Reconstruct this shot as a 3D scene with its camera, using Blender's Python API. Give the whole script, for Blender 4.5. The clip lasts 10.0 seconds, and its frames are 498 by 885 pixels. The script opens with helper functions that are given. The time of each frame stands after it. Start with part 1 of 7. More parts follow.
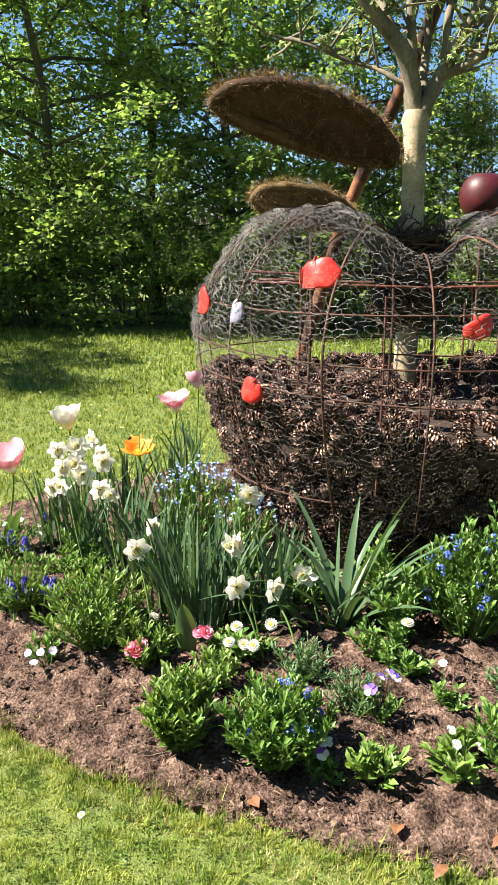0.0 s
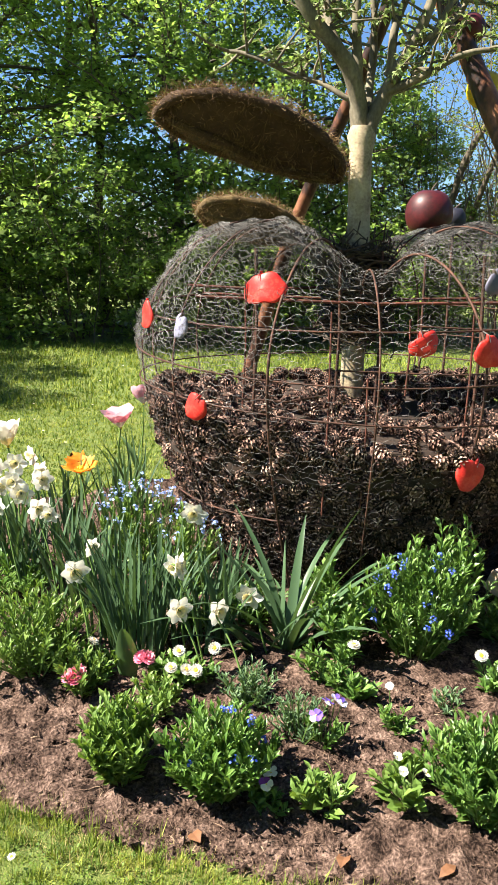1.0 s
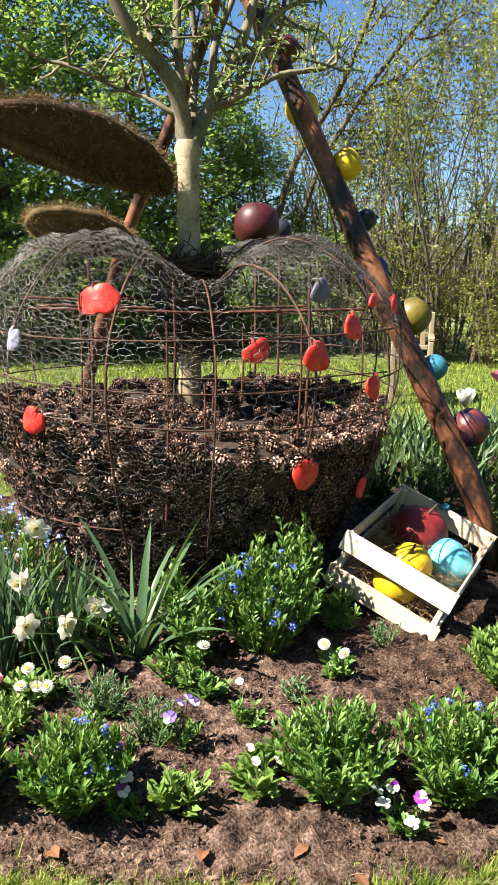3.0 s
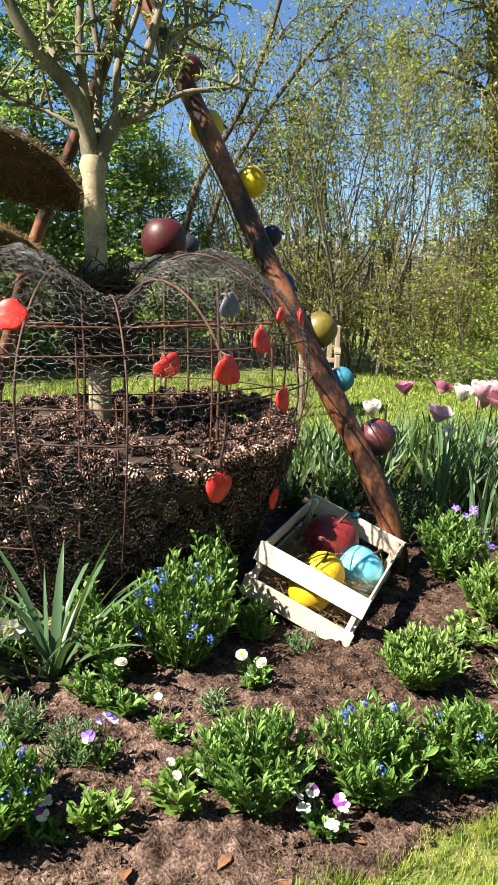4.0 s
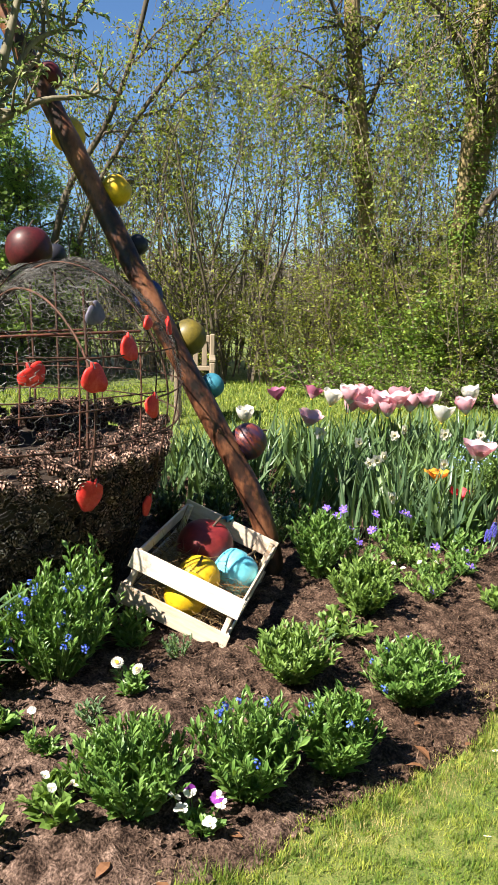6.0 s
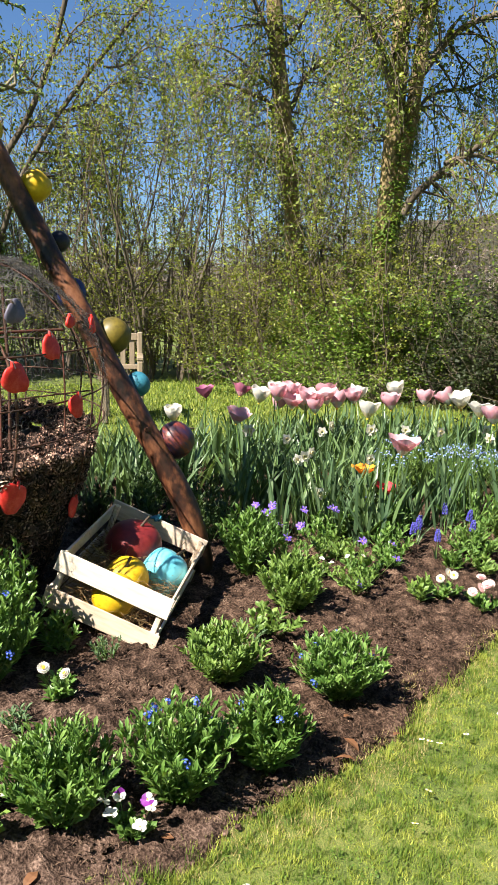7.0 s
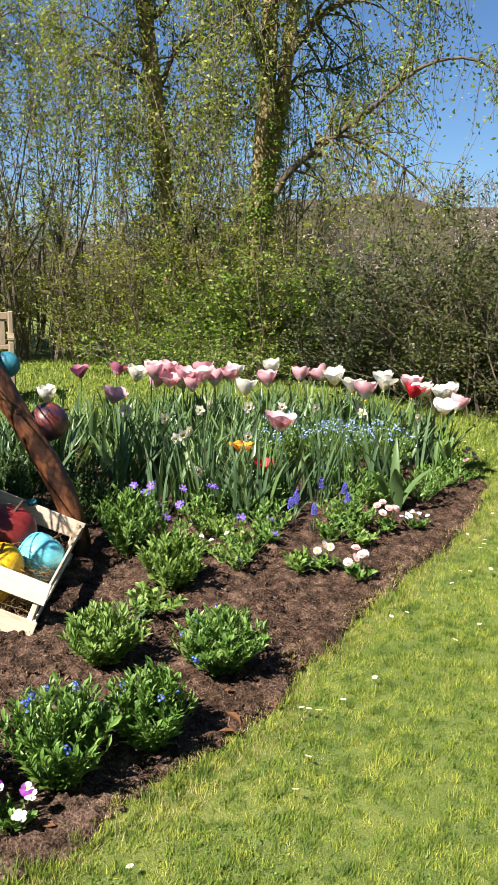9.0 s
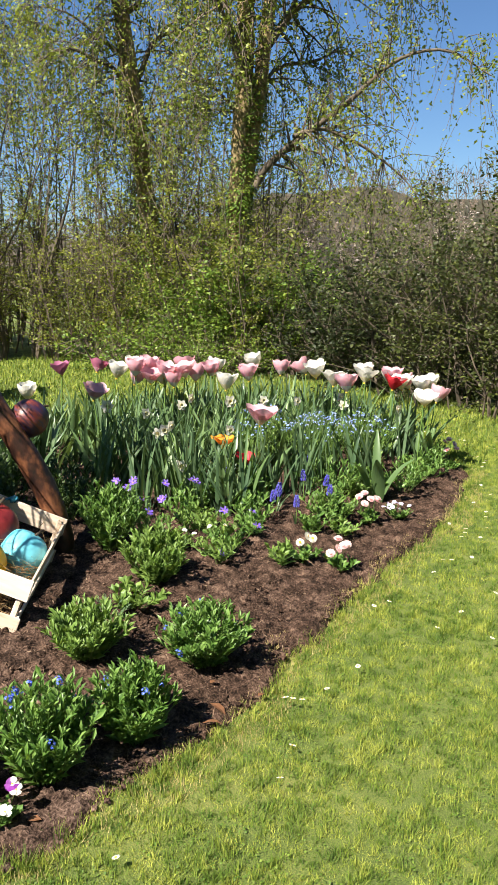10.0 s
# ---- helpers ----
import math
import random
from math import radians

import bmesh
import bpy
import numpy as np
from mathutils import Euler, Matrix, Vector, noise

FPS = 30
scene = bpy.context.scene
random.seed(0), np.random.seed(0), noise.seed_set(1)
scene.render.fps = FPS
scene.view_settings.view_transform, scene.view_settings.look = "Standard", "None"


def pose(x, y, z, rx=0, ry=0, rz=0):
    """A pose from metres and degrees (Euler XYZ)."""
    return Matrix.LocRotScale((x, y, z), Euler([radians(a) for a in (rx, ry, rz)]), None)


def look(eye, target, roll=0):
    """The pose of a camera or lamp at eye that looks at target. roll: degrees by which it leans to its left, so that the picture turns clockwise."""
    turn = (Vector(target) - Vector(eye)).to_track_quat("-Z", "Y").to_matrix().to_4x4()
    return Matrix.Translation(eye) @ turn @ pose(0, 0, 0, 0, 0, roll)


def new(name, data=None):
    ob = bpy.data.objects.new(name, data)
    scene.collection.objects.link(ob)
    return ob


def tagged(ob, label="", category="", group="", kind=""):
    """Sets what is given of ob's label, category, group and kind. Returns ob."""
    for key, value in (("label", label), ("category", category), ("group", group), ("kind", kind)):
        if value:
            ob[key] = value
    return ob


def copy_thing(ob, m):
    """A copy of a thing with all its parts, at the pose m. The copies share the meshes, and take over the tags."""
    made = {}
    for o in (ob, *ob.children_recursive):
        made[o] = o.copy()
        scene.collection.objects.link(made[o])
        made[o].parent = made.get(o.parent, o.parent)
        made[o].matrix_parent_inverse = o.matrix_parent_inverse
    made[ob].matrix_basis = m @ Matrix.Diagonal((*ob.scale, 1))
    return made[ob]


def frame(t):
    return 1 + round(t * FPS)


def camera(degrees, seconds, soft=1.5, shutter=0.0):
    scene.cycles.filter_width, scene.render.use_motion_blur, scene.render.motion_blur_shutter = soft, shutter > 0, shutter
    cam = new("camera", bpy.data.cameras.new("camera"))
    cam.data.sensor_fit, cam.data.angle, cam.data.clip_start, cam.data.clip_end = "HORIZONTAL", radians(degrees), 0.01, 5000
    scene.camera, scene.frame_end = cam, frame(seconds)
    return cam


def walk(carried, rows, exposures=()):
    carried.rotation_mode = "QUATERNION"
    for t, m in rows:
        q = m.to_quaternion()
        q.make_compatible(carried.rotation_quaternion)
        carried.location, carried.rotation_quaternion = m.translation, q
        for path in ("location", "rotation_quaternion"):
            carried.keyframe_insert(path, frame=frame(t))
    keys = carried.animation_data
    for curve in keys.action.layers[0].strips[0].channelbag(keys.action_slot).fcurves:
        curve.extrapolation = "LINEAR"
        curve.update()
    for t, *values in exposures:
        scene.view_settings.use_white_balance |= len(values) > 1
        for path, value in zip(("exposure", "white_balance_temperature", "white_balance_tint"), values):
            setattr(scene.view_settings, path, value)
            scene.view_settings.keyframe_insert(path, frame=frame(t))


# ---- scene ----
cam = camera(34.1, 10.0, soft=1.1)
PATH = [
    (0, (-0.012, 0.086, 1.319), (-0.038, 2.019, 0.807), 0.7),
    (0.5, (-0.029, 0.155, 1.312), (0.008, 2.096, 0.83), 0.5),
    (1, (0.007, 0.147, 1.319), (0.103, 2.086, 0.84), 1.6),
    (1.5, (0.044, 0.144, 1.322), (0.227, 2.076, 0.84), 1.6),
    (2, (0.061, 0.139, 1.323), (0.327, 2.063, 0.845), 2.0),
    (2.5, (0.034, 0.118, 1.323), (0.398, 2.028, 0.857), 1.7),
    (4, (-0.001, 0.081, 1.324), (0.684, 1.915, 0.917), 1.4),
    (4.5, (0.006, 0.077, 1.324), (0.768, 1.883, 0.927), 1.4),
    (5, (0.009, 0.062, 1.324), (0.827, 1.845, 0.936), 1.2),
    (5.5, (0.014, 0.042, 1.319), (0.896, 1.796, 0.937), 1.2),
    (7, (0.039, 0.032, 1.317), (1.133, 1.662, 0.937), 1.1),
    (7.5, (0.049, 0.034, 1.32), (1.215, 1.612, 0.933), 1.3),
    (8, (0.054, 0.037, 1.318), (1.281, 1.566, 0.925), 1.5),
    (8.5, (0.055, 0.038, 1.317), (1.332, 1.523, 0.913), 1.5),
    (9, (0.056, 0.027, 1.313), (1.375, 1.469, 0.889), 1.4),
    (9.5, (0.053, 0.02, 1.31), (1.392, 1.441, 0.879), 1.1),
    (10, (0.058, 0.01, 1.309), (1.404, 1.424, 0.873), 0.7),
]
walk(cam, [(t, look(eye, target, roll)) for t, eye, target, roll in PATH], [(0.0, 2.18), (1.0, 2.15), (2.5, 2.07), (4.0, 2.01), (5.5, 1.88), (7.5, 1.70), (10.0, 1.61)])

# ---- light ----
SUN_AZ, SUN_EL = -96.0, 48.0      # degrees from +y towards +x, and above the horizon
sun_dir = Vector((math.sin(radians(SUN_AZ)) * math.cos(radians(SUN_EL)), math.cos(radians(SUN_AZ)) * math.cos(radians(SUN_EL)), math.sin(radians(SUN_EL))))
world = bpy.data.worlds.new("sky")
scene.world = world
world.use_nodes = True
wt = world.node_tree
sky = wt.nodes.new("ShaderNodeTexSky")
sky.sky_type, sky.sun_disc = "NISHITA", False
sky.sun_elevation, sky.sun_rotation = radians(SUN_EL), radians(SUN_AZ)
sky.air_density, sky.dust_density, sky.ozone_density = 1.0, 0.0, 4.0
clear = wt.nodes.new("ShaderNodeMix")
clear.data_type, clear.blend_type = "RGBA", "MULTIPLY"
clear.inputs[0].default_value = 1.0
clear.inputs[7].default_value = (0.82, 1.0, 1.20, 1)
wt.links.new(sky.outputs[0], clear.inputs[6])
wt.links.new(clear.outputs[2], wt.nodes["Background"].inputs[0])
wt.nodes["Background"].inputs[1].default_value = 0.032
sun = new("sun", bpy.data.lights.new("sun", "SUN"))
sun.data.energy, sun.data.angle, sun.data.color = 5.0, radians(0.55), (1.0, 0.93, 0.80)
sun.matrix_world = look(sun_dir * 30, (0, 0, 0))

# ---- materials ----
def tree_of(name):
    m = bpy.data.materials.new(name)
    m.use_nodes = True
    return m, m.node_tree, m.node_tree.nodes["Principled BSDF"]


def ramp(nt, stops):
    r = nt.nodes.new("ShaderNodeValToRGB")
    while len(r.color_ramp.elements) < len(stops):
        r.color_ramp.elements.new(0.5)
    for e, (p, c) in zip(r.color_ramp.elements, stops):
        e.position, e.color = p, (*c, 1)
    return r


def surface(name, stops, scale=8.0, rough=0.8, bump=0.3, fine=60.0, metal=0.0, spec=0.4, coat=0.0, depth=0.004, grain=0.35, stretch=None, vary=0.0):
    """A solid surface: colour by coarse and fine noise, with fine relief."""
    m, nt, b = tree_of(name)
    n, ln = nt.nodes, nt.links
    co = n.new("ShaderNodeTexCoord")
    src = co.outputs["Object"]
    if stretch:
        mp = n.new("ShaderNodeMapping")
        mp.inputs["Scale"].default_value = stretch
        ln.new(src, mp.inputs[0])
        src = mp.outputs[0]
    a, c = n.new("ShaderNodeTexNoise"), n.new("ShaderNodeTexNoise")
    a.inputs["Scale"].default_value, a.inputs["Detail"].default_value = scale, 5
    c.inputs["Scale"].default_value, c.inputs["Detail"].default_value = fine, 6
    ln.new(src, a.inputs["Vector"]), ln.new(src, c.inputs["Vector"])
    mix = n.new("ShaderNodeMix")
    mix.inputs[0].default_value = grain
    ln.new(a.outputs["Fac"], mix.inputs[2]), ln.new(c.outputs["Fac"], mix.inputs[3])
    out = mix.outputs[0]
    if vary:
        oi, ad = n.new("ShaderNodeObjectInfo"), n.new("ShaderNodeMath")
        ad.operation = "MULTIPLY_ADD"
        ad.inputs[1].default_value, ad.inputs[2].default_value = vary, -vary / 2
        sm = n.new("ShaderNodeMath")
        ln.new(oi.outputs["Random"], ad.inputs[0]), ln.new(ad.outputs[0], sm.inputs[0]), ln.new(out, sm.inputs[1])
        out = sm.outputs[0]
    r = ramp(nt, stops)
    ln.new(out, r.inputs[0]), ln.new(r.outputs[0], b.inputs["Base Color"])
    b.inputs["Roughness"].default_value, b.inputs["Metallic"].default_value = rough, metal
    b.inputs["Specular IOR Level"].default_value, b.inputs["Coat Weight"].default_value, b.inputs["Coat Roughness"].default_value = spec, coat, 0.32
    if bump:
        bp = n.new("ShaderNodeBump")
        bp.inputs["Strength"].default_value, bp.inputs["Distance"].default_value = bump, depth
        ln.new(mix.outputs[0], bp.inputs["Height"]), ln.new(bp.outputs[0], b.inputs["Normal"])
    return m


def leafy(name, stops, through_light=0.35, rough=0.5, tint=(1.1, 1.1, 0.5), scale=25.0, objects=0.0, patches=0.0):
    """Thin growing stuff: colour by island, a little noise, light coming through."""
    m, nt, b = tree_of(name)
    n, ln = nt.nodes, nt.links
    geo, no, mix, r = n.new("ShaderNodeNewGeometry"), n.new("ShaderNodeTexNoise"), n.new("ShaderNodeMix"), ramp(nt, stops)
    co = n.new("ShaderNodeTexCoord")
    ln.new(co.outputs["Object"], no.inputs["Vector"])
    no.inputs["Scale"].default_value = scale
    mix.inputs[0].default_value = 0.4
    fac = no.outputs["Fac"]
    if patches:
        # strong patches of lighter and darker growth
        no.inputs["Detail"].default_value = 5
        mr = n.new("ShaderNodeMapRange")
        mr.inputs[1].default_value, mr.inputs[2].default_value = 0.36, 0.66
        ln.new(fac, mr.inputs[0])
        fac, mix.inputs[0].default_value = mr.outputs[0], patches
    ln.new(geo.outputs["Random Per Island"], mix.inputs[2]), ln.new(fac, mix.inputs[3])
    out = mix.outputs[0]
    if objects:
        oi, mu, ad = n.new("ShaderNodeObjectInfo"), n.new("ShaderNodeMath"), n.new("ShaderNodeMath")
        mu.operation = "MULTIPLY_ADD"
        mu.inputs[1].default_value, mu.inputs[2].default_value = objects, -objects / 2
        ln.new(oi.outputs["Random"], mu.inputs[0]), ln.new(mu.outputs[0], ad.inputs[0]), ln.new(out, ad.inputs[1])
        out = ad.outputs[0]
    ln.new(out, r.inputs[0]), ln.new(r.outputs[0], b.inputs["Base Color"])
    b.inputs["Roughness"].default_value, b.inputs["Specular IOR Level"].default_value = rough, 0.35
    tr, ms, tc = n.new("ShaderNodeBsdfTranslucent"), n.new("ShaderNodeMixShader"), n.new("ShaderNodeMix")
    tc.data_type, tc.blend_type = "RGBA", "MULTIPLY"
    tc.inputs[0].default_value = 1.0
    tc.inputs[7].default_value = (*tint, 1)
    ln.new(r.outputs[0], tc.inputs[6]), ln.new(tc.outputs[2], tr.inputs[0])
    ms.inputs[0].default_value = through_light
    ln.new(b.outputs[0], ms.inputs[1]), ln.new(tr.outputs[0], ms.inputs[2])
    ln.new(ms.outputs[0], n["Material Output"].inputs[0])
    return m


M_lawn = surface("lawn_ground", [(0.32, (0.035, 0.055, 0.010)), (0.5, (0.10, 0.135, 0.024)), (0.68, (0.22, 0.21, 0.06))], 4.0, 0.9, 1.0, 260, depth=0.012, grain=0.6)
M_grass = leafy("grass_blades", [(0.0, (0.030, 0.070, 0.008)), (0.35, (0.10, 0.16, 0.018)), (0.65, (0.23, 0.27, 0.040)), (1.0, (0.39, 0.40, 0.09))], 0.25, 0.7, scale=15.0, patches=0.6)
M_clover = leafy("clover_leaves", [(0.0, (0.04, 0.09, 0.012)), (0.5, (0.10, 0.175, 0.024)), (1.0, (0.20, 0.27, 0.045))], 0.3, 0.55, scale=6.0, patches=0.5)
def soil(name, dry, moist):
    """Crumbly soil: dry and pale along the front rim by the wire apple, moist and dark elsewhere."""
    m, nt, b = tree_of(name)
    n, ln = nt.nodes, nt.links
    co = n.new("ShaderNodeTexCoord")
    big, mid, fine = n.new("ShaderNodeTexNoise"), n.new("ShaderNodeTexNoise"), n.new("ShaderNodeTexNoise")
    for node, scale, detail in ((big, 2.3, 4), (mid, 22, 6), (fine, 130, 5)):
        node.inputs["Scale"].default_value, node.inputs["Detail"].default_value = scale, detail
        ln.new(co.outputs["Object"], node.inputs["Vector"])
    mix = n.new("ShaderNodeMix")
    mix.inputs[0].default_value = 0.5
    ln.new(mid.outputs["Fac"], mix.inputs[2]), ln.new(fine.outputs["Fac"], mix.inputs[3])
    ra, rb = ramp(nt, dry), ramp(nt, moist)
    ln.new(mix.outputs[0], ra.inputs[0]), ln.new(mix.outputs[0], rb.inputs[0])
    sep, far, add = n.new("ShaderNodeSeparateXYZ"), n.new("ShaderNodeMath"), n.new("ShaderNodeMath")
    ln.new(co.outputs["Object"], sep.inputs[0])
    far.operation = "MULTIPLY_ADD"
    far.inputs[1].default_value, far.inputs[2].default_value = 0.75, -0.72
    ln.new(sep.outputs[0], far.inputs[0])
    ln.new(far.outputs[0], add.inputs[0]), ln.new(big.outputs["Fac"], add.inputs[1])
    wet = ramp(nt, [(0.30, (0, 0, 0)), (0.75, (1, 1, 1))])
    ln.new(add.outputs[0], wet.inputs[0])
    blend = n.new("ShaderNodeMix")
    blend.data_type = "RGBA"
    ln.new(wet.outputs[0], blend.inputs[0]), ln.new(ra.outputs[0], blend.inputs[6]), ln.new(rb.outputs[0], blend.inputs[7])
    ln.new(blend.outputs[2], b.inputs["Base Color"])
    b.inputs["Roughness"].default_value, b.inputs["Specular IOR Level"].default_value = 0.95, 0.1
    bp = n.new("ShaderNodeBump")
    bp.inputs["Strength"].default_value, bp.inputs["Distance"].default_value = 1.0, 0.02
    ln.new(mix.outputs[0], bp.inputs["Height"]), ln.new(bp.outputs[0], b.inputs["Normal"])
    return m


DRY = [(0.39, (0.012, 0.007, 0.0055)), (0.46, (0.047, 0.029, 0.022)), (0.54, (0.100, 0.064, 0.050)), (0.66, (0.24, 0.160, 0.128))]
MOIST = [(0.38, (0.009, 0.0055, 0.004)), (0.46, (0.034, 0.020, 0.014)), (0.54, (0.078, 0.047, 0.034)), (0.66, (0.19, 0.125, 0.092))]
M_soil, M_clod = soil("bare_soil", DRY, MOIST), soil("soil_crumbs", DRY, MOIST)
M_chip = leafy("bark_chips", [(0.0, (0.012, 0.007, 0.005)), (0.45, (0.05, 0.028, 0.019)), (0.75, (0.16, 0.10, 0.068)), (1.0, (0.52, 0.40, 0.28))], 0.0, 0.85)
M_deadleaf = leafy("dead_leaf", [(0.2, (0.09, 0.04, 0.02)), (0.8, (0.23, 0.105, 0.05))], 0.2, 0.7, scale=60)
M_foliage = leafy("bedding_foliage", [(0.0, (0.038, 0.092, 0.018)), (0.5, (0.098, 0.188, 0.037)), (1.0, (0.22, 0.33, 0.088))], 0.3, 0.40)
# leaf green darkened to stand for the shade beside the wire apple
M_shade = leafy("shade_darkened_foliage", [(0.0, (0.015, 0.036, 0.010)), (0.5, (0.04, 0.075, 0.020)), (1.0, (0.09, 0.14, 0.04))], 0.25, 0.45)
M_foliage_lt = leafy("light_foliage", [(0.0, (0.065, 0.12, 0.024)), (0.5, (0.13, 0.215, 0.044)), (1.0, (0.24, 0.33, 0.085))], 0.3, 0.45)
M_foliage_gr = leafy("grey_foliage", [(0.0, (0.05, 0.10, 0.05)), (0.5, (0.10, 0.17, 0.08)), (1.0, (0.17, 0.25, 0.12))], 0.25, 0.6)
M_strap = leafy("strap_leaves", [(0.0, (0.03, 0.065, 0.032)), (0.5, (0.075, 0.13, 0.062)), (1.0, (0.19, 0.26, 0.14))], 0.28, 0.33, scale=12)
M_tulipleaf = leafy("tulip_leaves", [(0.0, (0.06, 0.115, 0.05)), (0.5, (0.115, 0.185, 0.07)), (1.0, (0.20, 0.28, 0.11))], 0.28, 0.4, scale=12)
M_stem = leafy("green_stems", [(0.0, (0.07, 0.14, 0.03)), (1.0, (0.15, 0.24, 0.06))], 0.15, 0.5)


def petal_mat(name, a, c, light=0.4):
    return leafy(name, [(0.25, a), (0.75, c)], light, 0.5, (1.05, 1.0, 0.95), 30)


M_white = petal_mat("white_petals", (0.70, 0.68, 0.62), (0.82, 0.81, 0.77))
M_cream = petal_mat("cream_petals", (0.78, 0.72, 0.45), (0.86, 0.82, 0.62))
M_pink = petal_mat("pink_petals", (0.66, 0.26, 0.36), (0.82, 0.58, 0.64))
M_magenta = petal_mat("magenta_petals", (0.42, 0.10, 0.20), (0.58, 0.22, 0.34))
M_purple_tulip = petal_mat("mauve_petals", (0.30, 0.07, 0.17), (0.44, 0.16, 0.28))
M_redpetal = petal_mat("red_petals", (0.52, 0.012, 0.03), (0.68, 0.05, 0.07))
M_orange = petal_mat("orange_petals", (0.80, 0.22, 0.02), (0.88, 0.42, 0.05))
M_yellow = petal_mat("yellow_petals", (0.78, 0.52, 0.03), (0.85, 0.66, 0.12))
M_blue = petal_mat("blue_petals", (0.035, 0.075, 0.50), (0.09, 0.17, 0.72), 0.3)
M_paleblue = petal_mat("pale_blue_petals", (0.20, 0.32, 0.72), (0.38, 0.50, 0.85), 0.3)
M_muscari = petal_mat("grape_hyacinth_blue", (0.045, 0.04, 0.30), (0.11, 0.10, 0.52), 0.15)
M_violet = petal_mat("violet_petals", (0.13, 0.06, 0.48), (0.26, 0.16, 0.68), 0.3)
M_lilac = petal_mat("lilac_petals", (0.55, 0.48, 0.78), (0.74, 0.70, 0.85), 0.3)
M_plum = petal_mat("plum_petals", (0.10, 0.012, 0.14), (0.20, 0.03, 0.26), 0.2)
M_blush = petal_mat("blush_petals", (0.80, 0.50, 0.52), (0.88, 0.74, 0.72), 0.3)
M_rose = petal_mat("rose_petals", (0.75, 0.18, 0.30), (0.84, 0.40, 0.48), 0.3)

M_bark = surface("smooth_grey_bark", [(0.32, (0.10, 0.075, 0.042)), (0.48, (0.28, 0.22, 0.14)), (0.70, (0.50, 0.42, 0.28))], 8, 0.8, 0.6, 90, stretch=(1, 1, 1.1), depth=0.003)
M_boughbark = surface("dull_bough_bark", [(0.3, (0.05, 0.042, 0.028)), (0.52, (0.14, 0.118, 0.078)), (0.75, (0.30, 0.26, 0.18))], 16, 0.85, 0.6, 120, stretch=(1, 1, 0.5), depth=0.003)
M_woodbark = surface("wood_bark", [(0.3, (0.035, 0.027, 0.020)), (0.55, (0.09, 0.07, 0.05)), (0.8, (0.17, 0.135, 0.10))], 6, 0.9, 0.8, 50, stretch=(1, 1, 0.25), depth=0.02)
M_twigbark = surface("grey_brown_twig_bark", [(0.3, (0.04, 0.030, 0.022)), (0.55, (0.11, 0.085, 0.062)), (0.8, (0.22, 0.175, 0.135))], 6, 0.9, 0.6, 50, stretch=(1, 1, 0.4), depth=0.01)
# bark brightened to gold: the sun on the trunks is put into its colour
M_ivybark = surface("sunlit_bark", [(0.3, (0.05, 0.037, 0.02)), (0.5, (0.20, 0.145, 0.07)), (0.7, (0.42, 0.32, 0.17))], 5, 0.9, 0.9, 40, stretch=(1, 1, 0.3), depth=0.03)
M_log = surface("stained_log", [(0.40, (0.012, 0.006, 0.005)), (0.47, (0.045, 0.017, 0.010)), (0.52, (0.12, 0.045, 0.022)), (0.68, (0.27, 0.115, 0.055))], 7, 0.45, 0.9, 45, depth=0.008, grain=0.3, stretch=(1, 1, 0.6))
M_rust = surface("rusty_steel", [(0.3, (0.02, 0.012, 0.010)), (0.5, (0.065, 0.030, 0.020)), (0.8, (0.17, 0.07, 0.042))], 30, 0.75, 0.5, 200, metal=0.3, depth=0.001)
M_redrust = surface("red_oxide_rod", [(0.35, (0.035, 0.014, 0.010)), (0.7, (0.18, 0.055, 0.034))], 30, 0.7, 0.4, 200, metal=0.2, depth=0.001)
M_wire = surface("weathered_wire", [(0.3, (0.022, 0.018, 0.016)), (0.5, (0.08, 0.073, 0.069)), (0.72, (0.32, 0.31, 0.30))], 5, 0.55, 0.0, 200, metal=0.3)
# scale shafts are coloured dark to paint the shade between the tips
M_cone = leafy("pine_cone_scales", [(0.0, (0.008, 0.005, 0.004)), (0.4, (0.026, 0.015, 0.011)), (0.7, (0.08, 0.044, 0.032)), (1.0, (0.20, 0.115, 0.08))], 0.0, 0.9, scale=12, objects=0.4)
M_conetip = leafy("pine_cone_scale_tips", [(0.0, (0.04, 0.022, 0.017)), (0.4, (0.16, 0.092, 0.070)), (0.7, (0.40, 0.245, 0.19)), (1.0, (0.72, 0.53, 0.43))], 0.0, 0.85, scale=9, objects=0.5)
# near-black, as the shade in the gaps of the cone heap
M_core = surface("dark_gap_filler", [(0.3, (0.012, 0.008, 0.006)), (0.7, (0.05, 0.03, 0.02))], 30, 0.95, 0.8, 90)
M_coir = leafy("coir_fibre", [(0.0, (0.03, 0.014, 0.007)), (0.5, (0.10, 0.052, 0.023)), (1.0, (0.34, 0.21, 0.10))], 0.1, 0.85, scale=9)
# coir made paler: sunlight on rim and ridge is put into the colour
M_fringe = leafy("sunlit_coir_fringe", [(0.0, (0.09, 0.05, 0.022)), (0.5, (0.20, 0.12, 0.055)), (1.0, (0.36, 0.25, 0.13))], 0.1, 0.85, scale=9)
M_hay = leafy("hay_fibre", [(0.0, (0.07, 0.04, 0.018)), (0.5, (0.20, 0.125, 0.055)), (1.0, (0.42, 0.30, 0.15))], 0.15, 0.8, scale=9)
M_coircore = surface("coir_mat", [(0.3, (0.022, 0.011, 0.006)), (0.7, (0.075, 0.038, 0.018))], 20, 0.95, 1.0, 90, depth=0.01)
M_dry = leafy("dry_straw_grass", [(0.0, (0.18, 0.135, 0.055)), (0.5, (0.36, 0.285, 0.125)), (1.0, (0.56, 0.46, 0.24))], 0.2, 0.8, scale=9)
